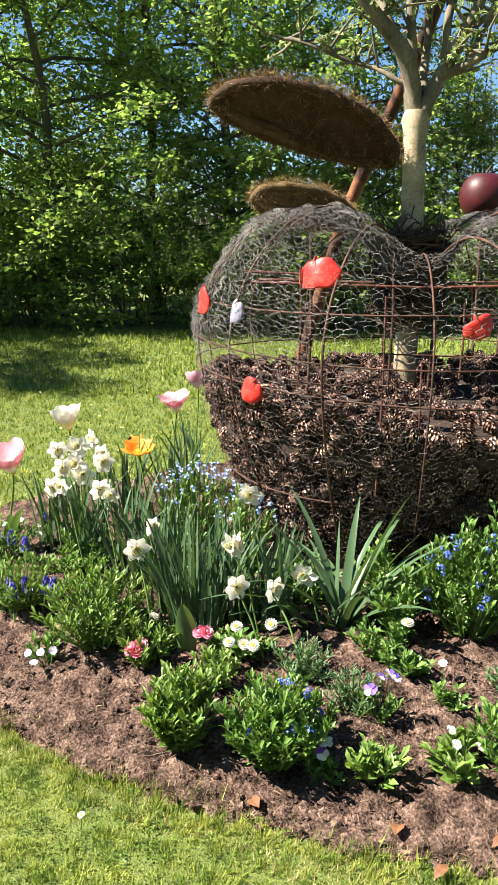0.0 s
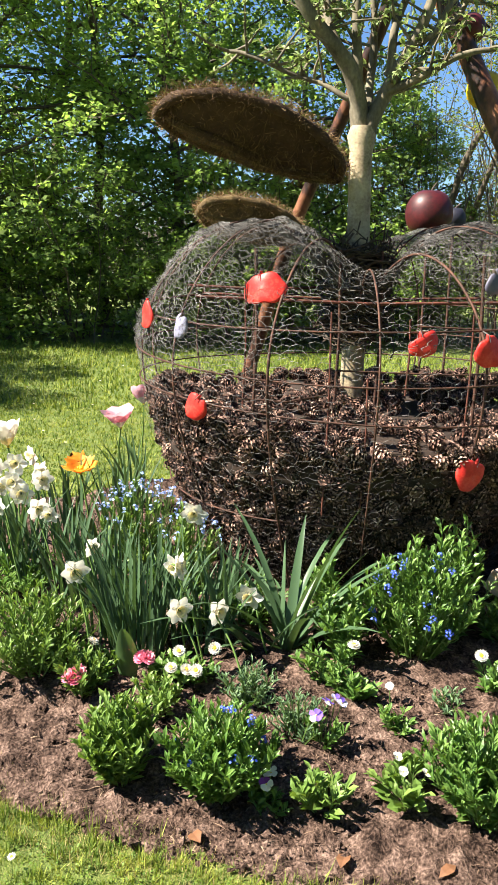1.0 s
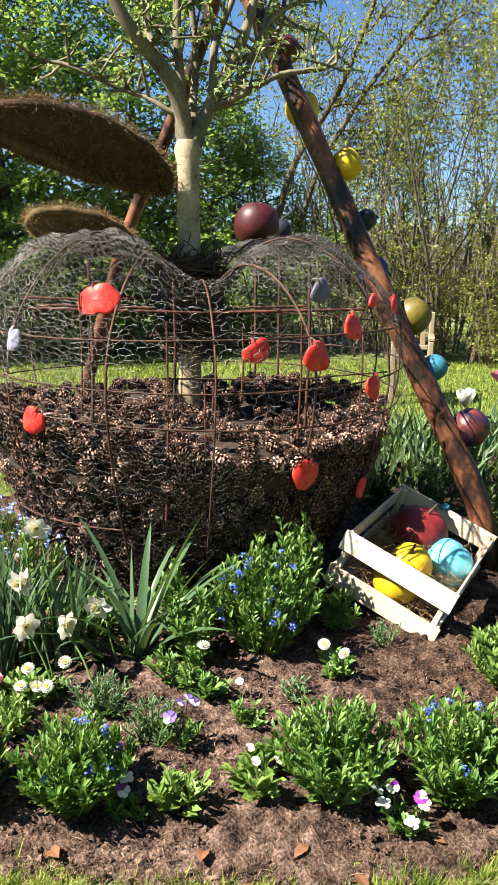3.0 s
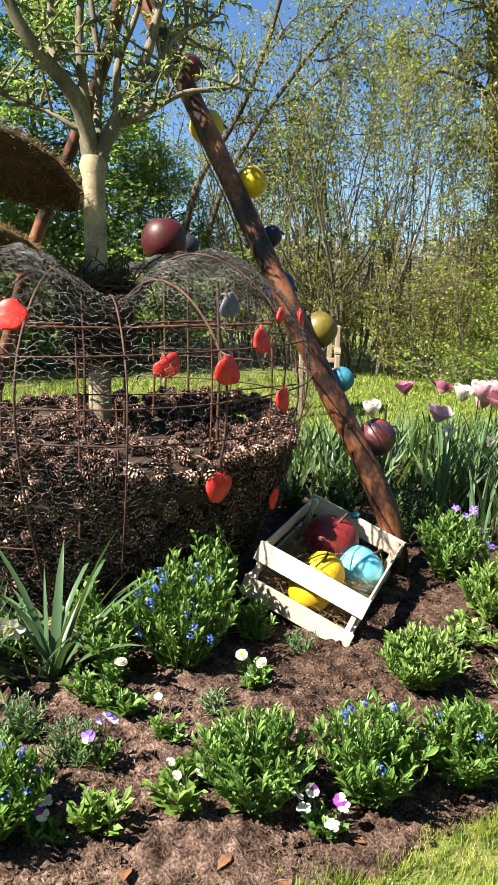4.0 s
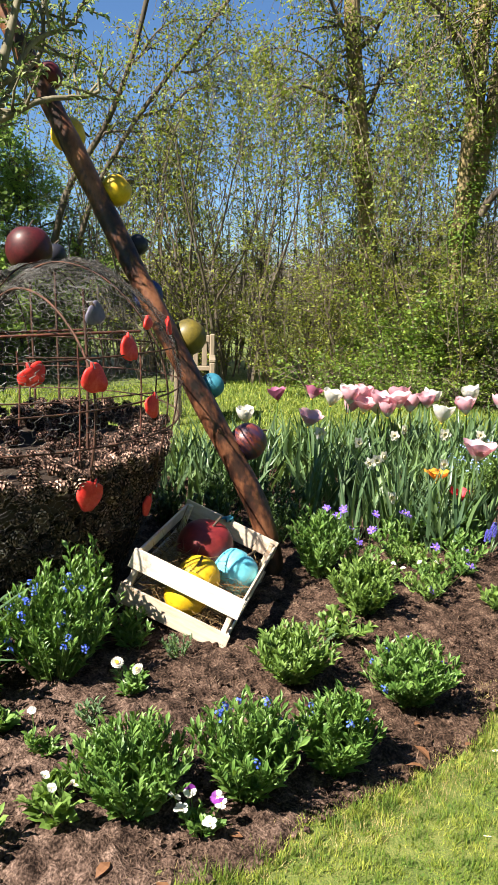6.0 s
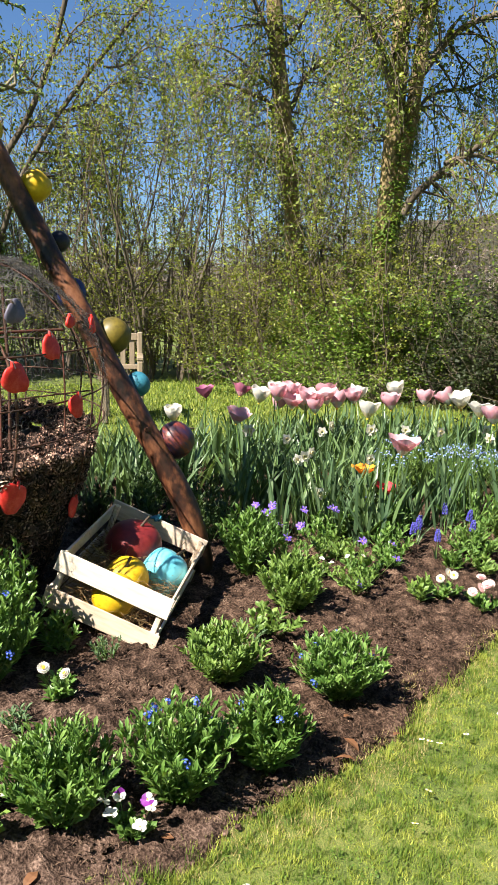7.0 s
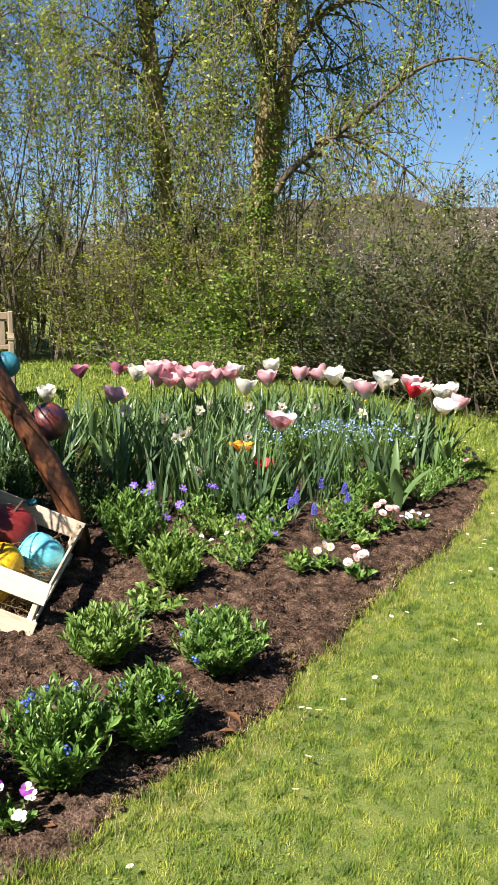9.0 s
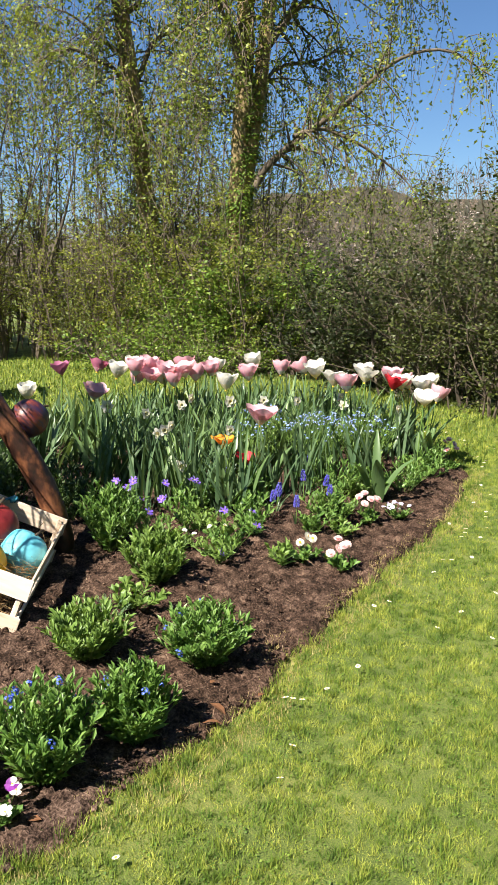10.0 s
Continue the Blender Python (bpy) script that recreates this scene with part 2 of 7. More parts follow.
M_haycore = surface("hay_mat", [(0.3, (0.05, 0.032, 0.014)), (0.7, (0.16, 0.105, 0.045))], 20, 0.95, 1.0, 90, depth=0.01)
M_crate = surface("pale_crate_wood", [(0.28, (0.30, 0.195, 0.125)), (0.42, (0.48, 0.375, 0.285)), (0.6, (0.62, 0.52, 0.435)), (0.8, (0.70, 0.62, 0.545))], 6, 0.7, 0.5, 80, stretch=(0.15, 1, 1), depth=0.002, vary=0.3, grain=0.45)


def glaze(name, a, c, coat=0.1, scale=9.0):
    return surface(name, [(0.35, a), (0.65, c)], scale, 0.55, 0.25, 60, spec=0.3, coat=coat, depth=0.002)


M_gl_red = surface("red_clay_glaze", [(0.30, (0.36, 0.010, 0.010)), (0.5, (0.60, 0.025, 0.02)), (0.72, (0.72, 0.10, 0.07))], 22, 0.5, 0.5, 130, spec=0.35, coat=0.05, depth=0.002)
M_gl_dred = glaze("deep_red_glaze", (0.025, 0.0025, 0.004), (0.085, 0.007, 0.009), 0.2)
M_gl_wine = glaze("wine_red_glaze", (0.10, 0.008, 0.010), (0.24, 0.022, 0.022), 0.25)
M_gl_yel = surface("yellow_glaze", [(0.30, (0.10, 0.06, 0.006)), (0.36, (0.42, 0.25, 0.006)), (0.55, (0.56, 0.36, 0.010)), (0.75, (0.66, 0.46, 0.02))], 7, 0.5, 0.3, 60, spec=0.3, coat=0.15, depth=0.002)
M_gl_olive = glaze("olive_glaze", (0.045, 0.036, 0.008), (0.16, 0.118, 0.014), 0.15, 5.0)
M_gl_blue = glaze("blue_glaze", (0.012, 0.016, 0.09), (0.035, 0.05, 0.18))
M_gl_teal = glaze("teal_glaze", (0.015, 0.10, 0.16), (0.04, 0.20, 0.28))
M_gl_turq = glaze("turquoise_glaze", (0.10, 0.46, 0.60), (0.18, 0.58, 0.70))
M_gl_navy = glaze("navy_glaze", (0.008, 0.008, 0.015), (0.022, 0.022, 0.036))
M_gl_grey = glaze("grey_violet_glaze", (0.06, 0.055, 0.085), (0.14, 0.13, 0.18))
M_gl_lilac = glaze("pale_lilac_glaze", (0.15, 0.15, 0.22), (0.24, 0.235, 0.32))
M_gl_multi = surface("striped_glaze", [(0.34, (0.010, 0.012, 0.05)), (0.45, (0.035, 0.010, 0.02)), (0.56, (0.16, 0.030, 0.016)), (0.68, (0.02, 0.025, 0.09))], 5, 0.45, 0.2, 40, coat=0.25, stretch=(1, 1, 4), grain=0.2)
M_budleaf = leafy("pale_young_apple_leaves", [(0.0, (0.12, 0.18, 0.055)), (0.5, (0.24, 0.31, 0.12)), (1.0, (0.44, 0.48, 0.27))], 0.35, 0.7, (1.1, 1.1, 0.7), 30)
M_stalk = surface("dark_stalk", [(0.3, (0.02, 0.015, 0.01)), (0.7, (0.09, 0.06, 0.04))], 30, 0.8, 0.4, 120)
M_bench = surface("weathered_bench_wood", [(0.3, (0.14, 0.105, 0.07)), (0.7, (0.28, 0.22, 0.155))], 6, 0.8, 0.4, 60, stretch=(1, 1, 0.2))
M_beech = leafy("spring_beech_leaves", [(0.0, (0.10, 0.155, 0.042)), (0.45, (0.185, 0.275, 0.072)), (0.75, (0.26, 0.355, 0.10)), (1.0, (0.36, 0.45, 0.15))], 0.65, 0.8, (1.2, 1.25, 0.8), 1.1)
M_sparse = leafy("young_yellow_green_leaves", [(0.0, (0.06, 0.08, 0.016)), (0.5, (0.175, 0.205, 0.036)), (1.0, (0.38, 0.39, 0.09))], 0.45, 0.45, (1.2, 1.2, 0.5), 0.9)
M_canopy = leafy("hanging_spring_leaves", [(0.0, (0.055, 0.085, 0.02)), (0.5, (0.175, 0.22, 0.046)), (1.0, (0.44, 0.46, 0.13))], 0.5, 0.45, (1.2, 1.2, 0.5), 0.9)
M_ivy = leafy("ivy_leaves", [(0.0, (0.04, 0.085, 0.014)), (0.5, (0.115, 0.19, 0.028)), (1.0, (0.28, 0.35, 0.06))], 0.35, 0.4, scale=0.9)
M_dark = leafy("dark_evergreen_leaves", [(0.0, (0.006, 0.011, 0.003)), (0.6, (0.018, 0.028, 0.006)), (1.0, (0.06, 0.075, 0.015))], 0.2, 0.6, scale=0.9)
M_hedge = leafy("brownish_hedge_leaves", [(0.0, (0.014, 0.022, 0.006)), (0.5, (0.045, 0.060, 0.014)), (1.0, (0.15, 0.16, 0.04))], 0.3, 0.5, scale=0.9)
M_brown = leafy("bare_twigs", [(0.0, (0.045, 0.033, 0.024)), (0.5, (0.11, 0.082, 0.062)), (1.0, (0.22, 0.175, 0.14))], 0.0, 0.9, scale=0.6)
M_blossom = petal_mat("cherry_blossom", (0.46, 0.36, 0.33), (0.68, 0.58, 0.55))
M_hill = surface("far_wooded_hill", [(0.3, (0.022, 0.023, 0.010)), (0.6, (0.046, 0.041, 0.021)), (0.8, (0.075, 0.065, 0.033))], 0.2, 0.95, 0.6, 2.0, depth=0.3)

# ---- mesh tools ----
rng = np.random.default_rng(7)


def raw_mesh(name, V, F, mats, smooth=False, slots=None):
    """A mesh from vertices and triangles or quads (arrays)."""
    V, F = np.asarray(V, np.float32), np.asarray(F, np.int32)
    me = bpy.data.meshes.new(name)
    k = F.shape[1]
    me.vertices.add(len(V)), me.loops.add(F.size), me.polygons.add(len(F))
    me.vertices.foreach_set("co", V.ravel())
    me.loops.foreach_set("vertex_index", F.ravel())
    me.polygons.foreach_set("loop_start", np.arange(0, F.size, k, dtype=np.int32))
    me.polygons.foreach_set("use_smooth", np.full(len(F), smooth))
    if slots is not None:
        me.polygons.foreach_set("material_index", np.asarray(slots, np.int32))
    for m in mats if isinstance(mats, (list, tuple)) else [mats]:
        me.materials.append(m)
    me.update(calc_edges=True)
    me.validate()
    return me


class Geo:
    """Collects pieces of triangles into one mesh."""

    def __init__(self):
        self.V, self.F, self.S, self.n = [], [], [], 0

    def add(self, V, F, slot=0):
        V, F = np.asarray(V, float).reshape(-1, 3), np.asarray(F, int)
        if F.shape[1] == 4:
            F = np.concatenate([F[:, [0, 1, 2]], F[:, [0, 2, 3]]])
        self.V.append(V), self.F.append(F + self.n), self.S.append(np.full(len(F), slot))
        self.n += len(V)
        return self

    def tube(self, P, R, sides=6, slot=0, cap=True):
        P = np.asarray(P, float)
        R = np.broadcast_to(np.asarray(R, float), (len(P),))
        T = np.gradient(P, axis=0)
        T /= np.linalg.norm(T, axis=1)[:, None] + 1e-9
        ref = np.array([0.3, 0.2, 0.93]) if abs(T[0][2]) < 0.9 else np.array([1.0, 0.1, 0.0])
        rows = []
        for p, t, r in zip(P, T, R):
            u = np.cross(t, ref)
            u /= np.linalg.norm(u) + 1e-9
            w = np.cross(t, u)
            ref = np.cross(u, t)
            a = np.arange(sides) * 2 * math.pi / sides
            rows.append(p + r * (np.cos(a)[:, None] * u + np.sin(a)[:, None] * w))
        V = np.concatenate(rows)
        F = [(i * sides + j, i * sides + (j + 1) % sides, (i + 1) * sides + (j + 1) % sides, (i + 1) * sides + j) for i in range(len(P) - 1) for j in range(sides)]
        self.add(V, F, slot)
        if cap and sides > 2:
            e = [(0, j + 1, j) for j in range(1, sides - 1)]
            self.add(rows[-1], [(0, j, j + 1) for j in range(1, sides - 1)], slot)
            self.add(rows[0], e, slot)
        return self

    def box(self, m, sx, sy, sz, slot=0, worn=0.0):
        """A box with chamfered edges, sized sx, sy, sz, at the pose m."""
        bm = bmesh.new()
        bmesh.ops.create_cube(bm, size=1, matrix=Matrix.Diagonal((sx, sy, sz, 1)))
        bmesh.ops.bevel(bm, geom=bm.edges[:], offset=min(sx, sy, sz) * 0.2, segments=1, affect="EDGES")
        bmesh.ops.triangulate(bm, faces=bm.faces[:])
        V = np.array([m @ (v.co + Vector(rng.normal(0, worn, 3))) for v in bm.verts])
        bm.verts.index_update()
        F = np.array([[v.index for v in f.verts] for f in bm.faces])
        bm.free()
        return self.add(V, F, slot)

    def mesh(self, name, mats, smooth=False):
        return raw_mesh(name, np.concatenate(self.V), np.concatenate(self.F), mats, smooth, np.concatenate(self.S))


def thing(name, m, label, category, group="", kind=""):
    ob = new(name)
    ob.empty_display_size = 0.05
    ob.matrix_world = m
    return tagged(ob, label, category, group, kind)


def part(name, me, parent, label="", m=None):
    ob = new(name, me)
    ob.parent = parent
    if m is not None:
        ob.matrix_basis = m
    return tagged(ob, label)


def solo(name, me, label, category, group="", kind="", m=None):
    ob = new(name, me)
    if m is not None:
        ob.matrix_world = m
    return tagged(ob, label, category, group, kind)


def unit(a):
    return a / (np.linalg.norm(a, axis=-1, keepdims=True) + 1e-9)


# one pointed leaf: x across, y along, z up; 8 triangles
LEAF_V = np.array([(0, 0, 0), (-0.42, 0.38, 0.13), (0, 0.36, 0.06), (0.42, 0.38, 0.13), (-0.36, 0.70, 0.04), (0, 0.70, -0.03), (0.36, 0.70, 0.04), (0, 1, -0.24)])
LEAF_F = np.array([(0, 2, 1), (0, 3, 2), (1, 2, 5), (1, 5, 4), (2, 3, 6), (2, 6, 5), (4, 5, 7), (5, 6, 7)])
# a blunt spoon-shaped one
LANCE_V = np.array([(0, 0, 0), (-0.30, 0.30, 0.10), (0, 0.28, 0.04), (0.30, 0.30, 0.10), (-0.50, 0.68, 0.09), (0, 0.67, 0.03), (0.50, 0.68, 0.09), (0, 1, -0.08)])
SPOON_V = np.array([(0, 0, 0), (-0.26, 0.36, 0.10), (0, 0.34, 0.04), (0.26, 0.36, 0.10), (-0.50, 0.74, 0.05), (0, 0.74, 0.0), (0.50, 0.74, 0.05), (0, 1, -0.12)])
# a small one of 4 triangles and one of 2
LEAF4_V = np.array([(0, 0, 0), (-0.5, 0.5, 0.12), (0, 0.5, 0.0), (0.5, 0.5, 0.12), (0, 1, -0.06)])
LEAF4_F = np.array([(0, 2, 1), (0, 3, 2), (1, 2, 4), (2, 3, 4)])
LEAF2_V = np.array([(0, 0, 0), (-0.42, 0.5, 0.10), (0.42, 0.5, 0.10), (0, 1, 0)])
LEAF2_F = np.array([(0, 2, 1), (1, 2, 3)])


def leaves(base, axis, up, length, width, tv=LEAF_V, tf=LEAF_F):
    """Copies of one leaf at many places, as arrays of vertices and faces."""
    n = len(base)
    axis = unit(np.asarray(axis, float))
    side = unit(np.cross(axis, np.asarray(up, float)))
    nor = np.cross(side, axis)
    L, W = np.broadcast_to(length, (n,))[:, None, None], np.broadcast_to(width, (n,))[:, None, None]
    V = np.asarray(base)[:, None, :] + tv[None, :, 0:1] * W * side[:, None] + tv[None, :, 1:2] * L * axis[:, None] + tv[None, :, 2:3] * L * nor[:, None]
    F = tf[None] + (np.arange(n) * len(tv))[:, None, None]
    return V.reshape(-1, 3), F.reshape(-1, tf.shape[1])


def strap(base, az, lean, bend, L, W, n=8, twist=0.0, fold=0.25, tip=1.6, broad=False):
    """One long leaf: leaves its base at `lean` from upright and bends over by `bend` (radians)."""
    s = np.linspace(0, 1, n)
    th = lean + bend * s ** 1.6
    st = L / (n - 1)
    r = np.concatenate([[0], np.cumsum(np.sin(th[:-1]) * st)])
    z = np.concatenate([[0], np.cumsum(np.cos(th[:-1]) * st)])
    d, q = np.array([math.cos(az), math.sin(az), 0]), np.array([-math.sin(az + twist), math.cos(az + twist), 0])
    w = W / 2 * np.minimum(1, 0.55 + s * 2) * (1 - s ** (tip * 2.2)) + 0.0006
    if broad:
        w = W / 2 * np.sin(np.pi * (0.12 + 0.86 * s ** 0.85)) ** 0.8 + 0.0006
    nor = np.cos(th)[:, None] * -d * 1.0 + np.sin(th)[:, None] * np.array([0, 0, 1.0])
    P = np.asarray(base, float) + r[:, None] * d + z[:, None] * np.array([0, 0, 1.0])
    V = np.concatenate([P - q * w[:, None] + nor * (fold * w)[:, None], P, P + q * w[:, None] + nor * (fold * w)[:, None]])
    F = [(c * n + i, (c + 1) * n + i, (c + 1) * n + i + 1, c * n + i + 1) for c in (0, 1) for i in range(n - 1)]
    return V, F


def blob_noise(V, amount, scale, seed=0):
    """Pushes vertices about by smooth noise."""
    out = np.array(V, float)
    for i, v in enumerate(out):
        p = Vector(v * scale) + Vector((seed * 7.3, seed * 3.1, seed))
        out[i] += np.array(noise.noise_vector(p)) * amount
    return out


def lathe(profile, steps=24, smooth_closed=True):
    P = np.asarray(profile, float)
    a = np.arange(steps) * 2 * math.pi / steps
    V = np.stack([np.stack([r * np.cos(a), r * np.sin(a), np.full(steps, z)], 1) for r, z in P]).reshape(-1, 3)
    F = [(i * steps + j, i * steps + (j + 1) % steps, (i + 1) * steps + (j + 1) % steps, (i + 1) * steps + j) for i in range(len(P) - 1) for j in range(steps)]
    return V, F


# ---- the ground ----
EDGE = np.array([(-0.7, 2.03), (-0.39, 1.83), (-0.07, 1.68), (0.2, 1.58), (0.5, 1.52), (0.8, 1.48), (1.05, 1.54), (1.5, 1.59), (2.0, 1.8), (2.8, 2.05), (3.4, 2.2), (3.9, 2.36), (4.5, 2.67), (5.0, 3.2),
                 (5.1, 3.9), (4.8, 4.6), (4.1, 5.0), (3.0, 5.25), (1.5, 5.15), (0.5, 4.9), (-0.4, 4.5), (-1.1, 4.0), (-1.5, 3.3), (-1.45, 2.7), (-1.1, 2.25)])


def edge_distance(x, y):
    """Metres to the edge of the bed; positive inside it."""
    p = np.stack([np.ravel(x), np.ravel(y)], 1).astype(float)
    a, b = EDGE, np.roll(EDGE, -1, 0)
    d = b - a
    best, inside = np.full(len(p), 1e9), np.zeros(len(p), bool)
    for (ax, ay), (bx, by), (dx, dy) in zip(a, b, d):
        u = np.clip(((p[:, 0] - ax) * dx + (p[:, 1] - ay) * dy) / (dx * dx + dy * dy), 0, 1)
        best = np.minimum(best, np.hypot(p[:, 0] - ax - u * dx, p[:, 1] - ay - u * dy))
        cross = (ay > p[:, 1]) != (by > p[:, 1])
        with np.errstate(divide="ignore", invalid="ignore"):
            inside ^= cross & (p[:, 0] < (bx - ax) * (p[:, 1] - ay) / (by - ay + 1e-12) + ax)
    return np.where(inside, best, -best).reshape(np.shape(x))


def soil_height(x, y):
    u = np.clip(edge_distance(x, y) / 0.6, 0, 1)
    # a heap of soil props the crate's end
    return 0.1 * u * u * (3 - 2 * u) + 0.10 * np.exp(-((x - 1.06) ** 2 + (y - 2.74) ** 2) / 0.05)


def lawn_height(x, y):
    return 0.012 * np.sin(x * 1.3 + 1) * np.sin(y * 1.1) - 0.012


def on_soil(x, y):
    return float(soil_height(np.array([x]), np.array([y]))[0])

# ---- ground, soil and lawn ----
def build_ground():
    rad = np.concatenate([np.linspace(0, 14, 57), 14 * 1.16 ** np.arange(1, 25)])
    n = 96
    a = np.arange(n) * 2 * math.pi / n
    V = np.stack([np.stack([1 + r * np.cos(a), 3 + r * np.sin(a), np.zeros(n)], 1) for r in rad]).reshape(-1, 3)
    V[:, 2] = lawn_height(V[:, 0], V[:, 1])
    F = [(i * n + j, i * n + (j + 1) % n, (i + 1) * n + (j + 1) % n, (i + 1) * n + j) for i in range(len(rad) - 1) for j in range(n)]
    solo("ground", raw_mesh("ground", V, F, M_lawn, True), "short sunlit lawn reaching the edge of the wood", "lawn", kind="structure")


def build_bed():
    st = 0.017
    xs, ys = np.arange(-1.7, 5.3, st), np.arange(1.3, 5.4, st)
    X, Y = np.meshgrid(xs, ys)
    D = edge_distance(X, Y)
    wob = np.array([noise.noise((x * 5, y * 5, 0)) for x, y in zip(X.ravel(), Y.ravel())]).reshape(X.shape)
    mid = np.array([noise.noise((x * 12, y * 12, 9)) for x, y in zip(X.ravel(), Y.ravel())]).reshape(X.shape)
    fine = np.array([noise.noise((x * 29, y * 29, 3)) for x, y in zip(X.ravel(), Y.ravel())]).reshape(X.shape)
    D2 = D + wob * 0.05
    Z = soil_height(X, Y) + np.where(D2 > 0, 0.020 * wob + 0.012 * mid + 0.012 * fine + 0.0050 * rng.normal(0, 1, X.shape), 0) + np.clip(D2 * 0.6, -0.03, 0.012)
    keep = (D2[:-1, :-1] > -0.03) | (D2[1:, 1:] > -0.03)
    nx = len(xs)
    i, j = np.nonzero(keep)
    F = np.stack([i * nx + j, i * nx + j + 1, (i + 1) * nx + j + 1, (i + 1) * nx + j], 1)
    used, inv = np.unique(F, return_inverse=True)
    V = np.stack([X.ravel(), Y.ravel(), Z.ravel()], 1)[used]
    solo("flower_bed_soil", raw_mesh("flower_bed_soil", V, inv.reshape(F.shape), M_soil, True), "raised flower bed of dry crumbly brown soil", "soil", kind="structure")


def build_crumbs():
    """Clods, and chips of bark, strewn over the soil."""
    iv = np.array([(1, 0, 0), (-1, 0, 0), (0, 1, 0), (0, -1, 0), (0, 0, 1), (0, 0, -1)], float)
    jf = np.array([(0, 2, 4), (2, 1, 4), (1, 3, 4), (3, 0, 4), (2, 0, 5), (1, 2, 5), (3, 1, 5), (0, 3, 5)])
    g = Geo()
    n = 17000
    cx, cy = rng.uniform(-1.3, 3.6, n), 1.4 + 1.3 * rng.random(n) ** 1.3
    keep = edge_distance(cx, cy) > -0.02
    cx, cy = cx[keep], cy[keep]
    cz = soil_height(cx, cy)
    for x, y, z in zip(cx, cy, cz):
        s = 0.0028 + 0.012 * rng.random() ** 3.0 + (0.007 if rng.random() < 0.025 else 0)
        V = (iv * rng.uniform(0.65, 1.2, (len(iv), 3))) @ np.array(Euler(rng.uniform(0, 6.28, 3)).to_matrix()) * s * (1, 1, 0.7)
        g.add(V + (x, y, z + s * 0.3 + 0.006), jf)
    solo("soil_crumbs", g.mesh("soil_crumbs", M_clod), "loose clods and crumbs of dry soil", "soil", kind="stuff")
    k = 60000
    x, y = rng.uniform(-1.4, 4.6, k), rng.uniform(1.4, 3.1, k)
    ok = edge_distance(x, y) > 0.0
    x, y = x[ok], y[ok]
    k = len(x)
    a = rng.uniform(0, 6.283, k)
    ax = np.stack([np.cos(a), np.sin(a), rng.normal(0, 0.16, k)], 1)
    V, F = leaves(np.stack([x, y, soil_height(x, y) + 0.012], 1), ax, np.stack([rng.normal(0, 0.3, k), rng.normal(0, 0.3, k), np.ones(k)], 1), 0.007 + 0.040 * rng.random(k) ** 2.5, rng.uniform(0.0010, 0.0040, k), LEAF2_V, LEAF2_F)
    solo("bark_mulch", raw_mesh("bark_mulch", V, F, M_chip), "thin chips of bark and straw strewn over the soil", "mulch", kind="stuff")


def blades(x, y, z, height, width):
    """Grass blades, one bent sliver each."""
    n = len(x)
    a, lean = rng.uniform(0, 6.283, n), np.abs(rng.normal(0.6, 0.42, n))
    d = np.stack([np.cos(a), np.sin(a), np.zeros(n)], 1)
    b2 = a + rng.normal(1.57, 0.8, n)
    s = np.stack([np.cos(b2), np.sin(b2), np.zeros(n)], 1) * (width / 2)[:, None]
    b = np.stack([x, y, z], 1)
    t = b + d * (height * np.sin(lean))[:, None] + np.array([0, 0, 1.0]) * (height * np.cos(lean))[:, None]
    V = np.stack([b - s, b + s, t], 1).reshape(-1, 3)
    return V, np.arange(3 * n).reshape(-1, 3)


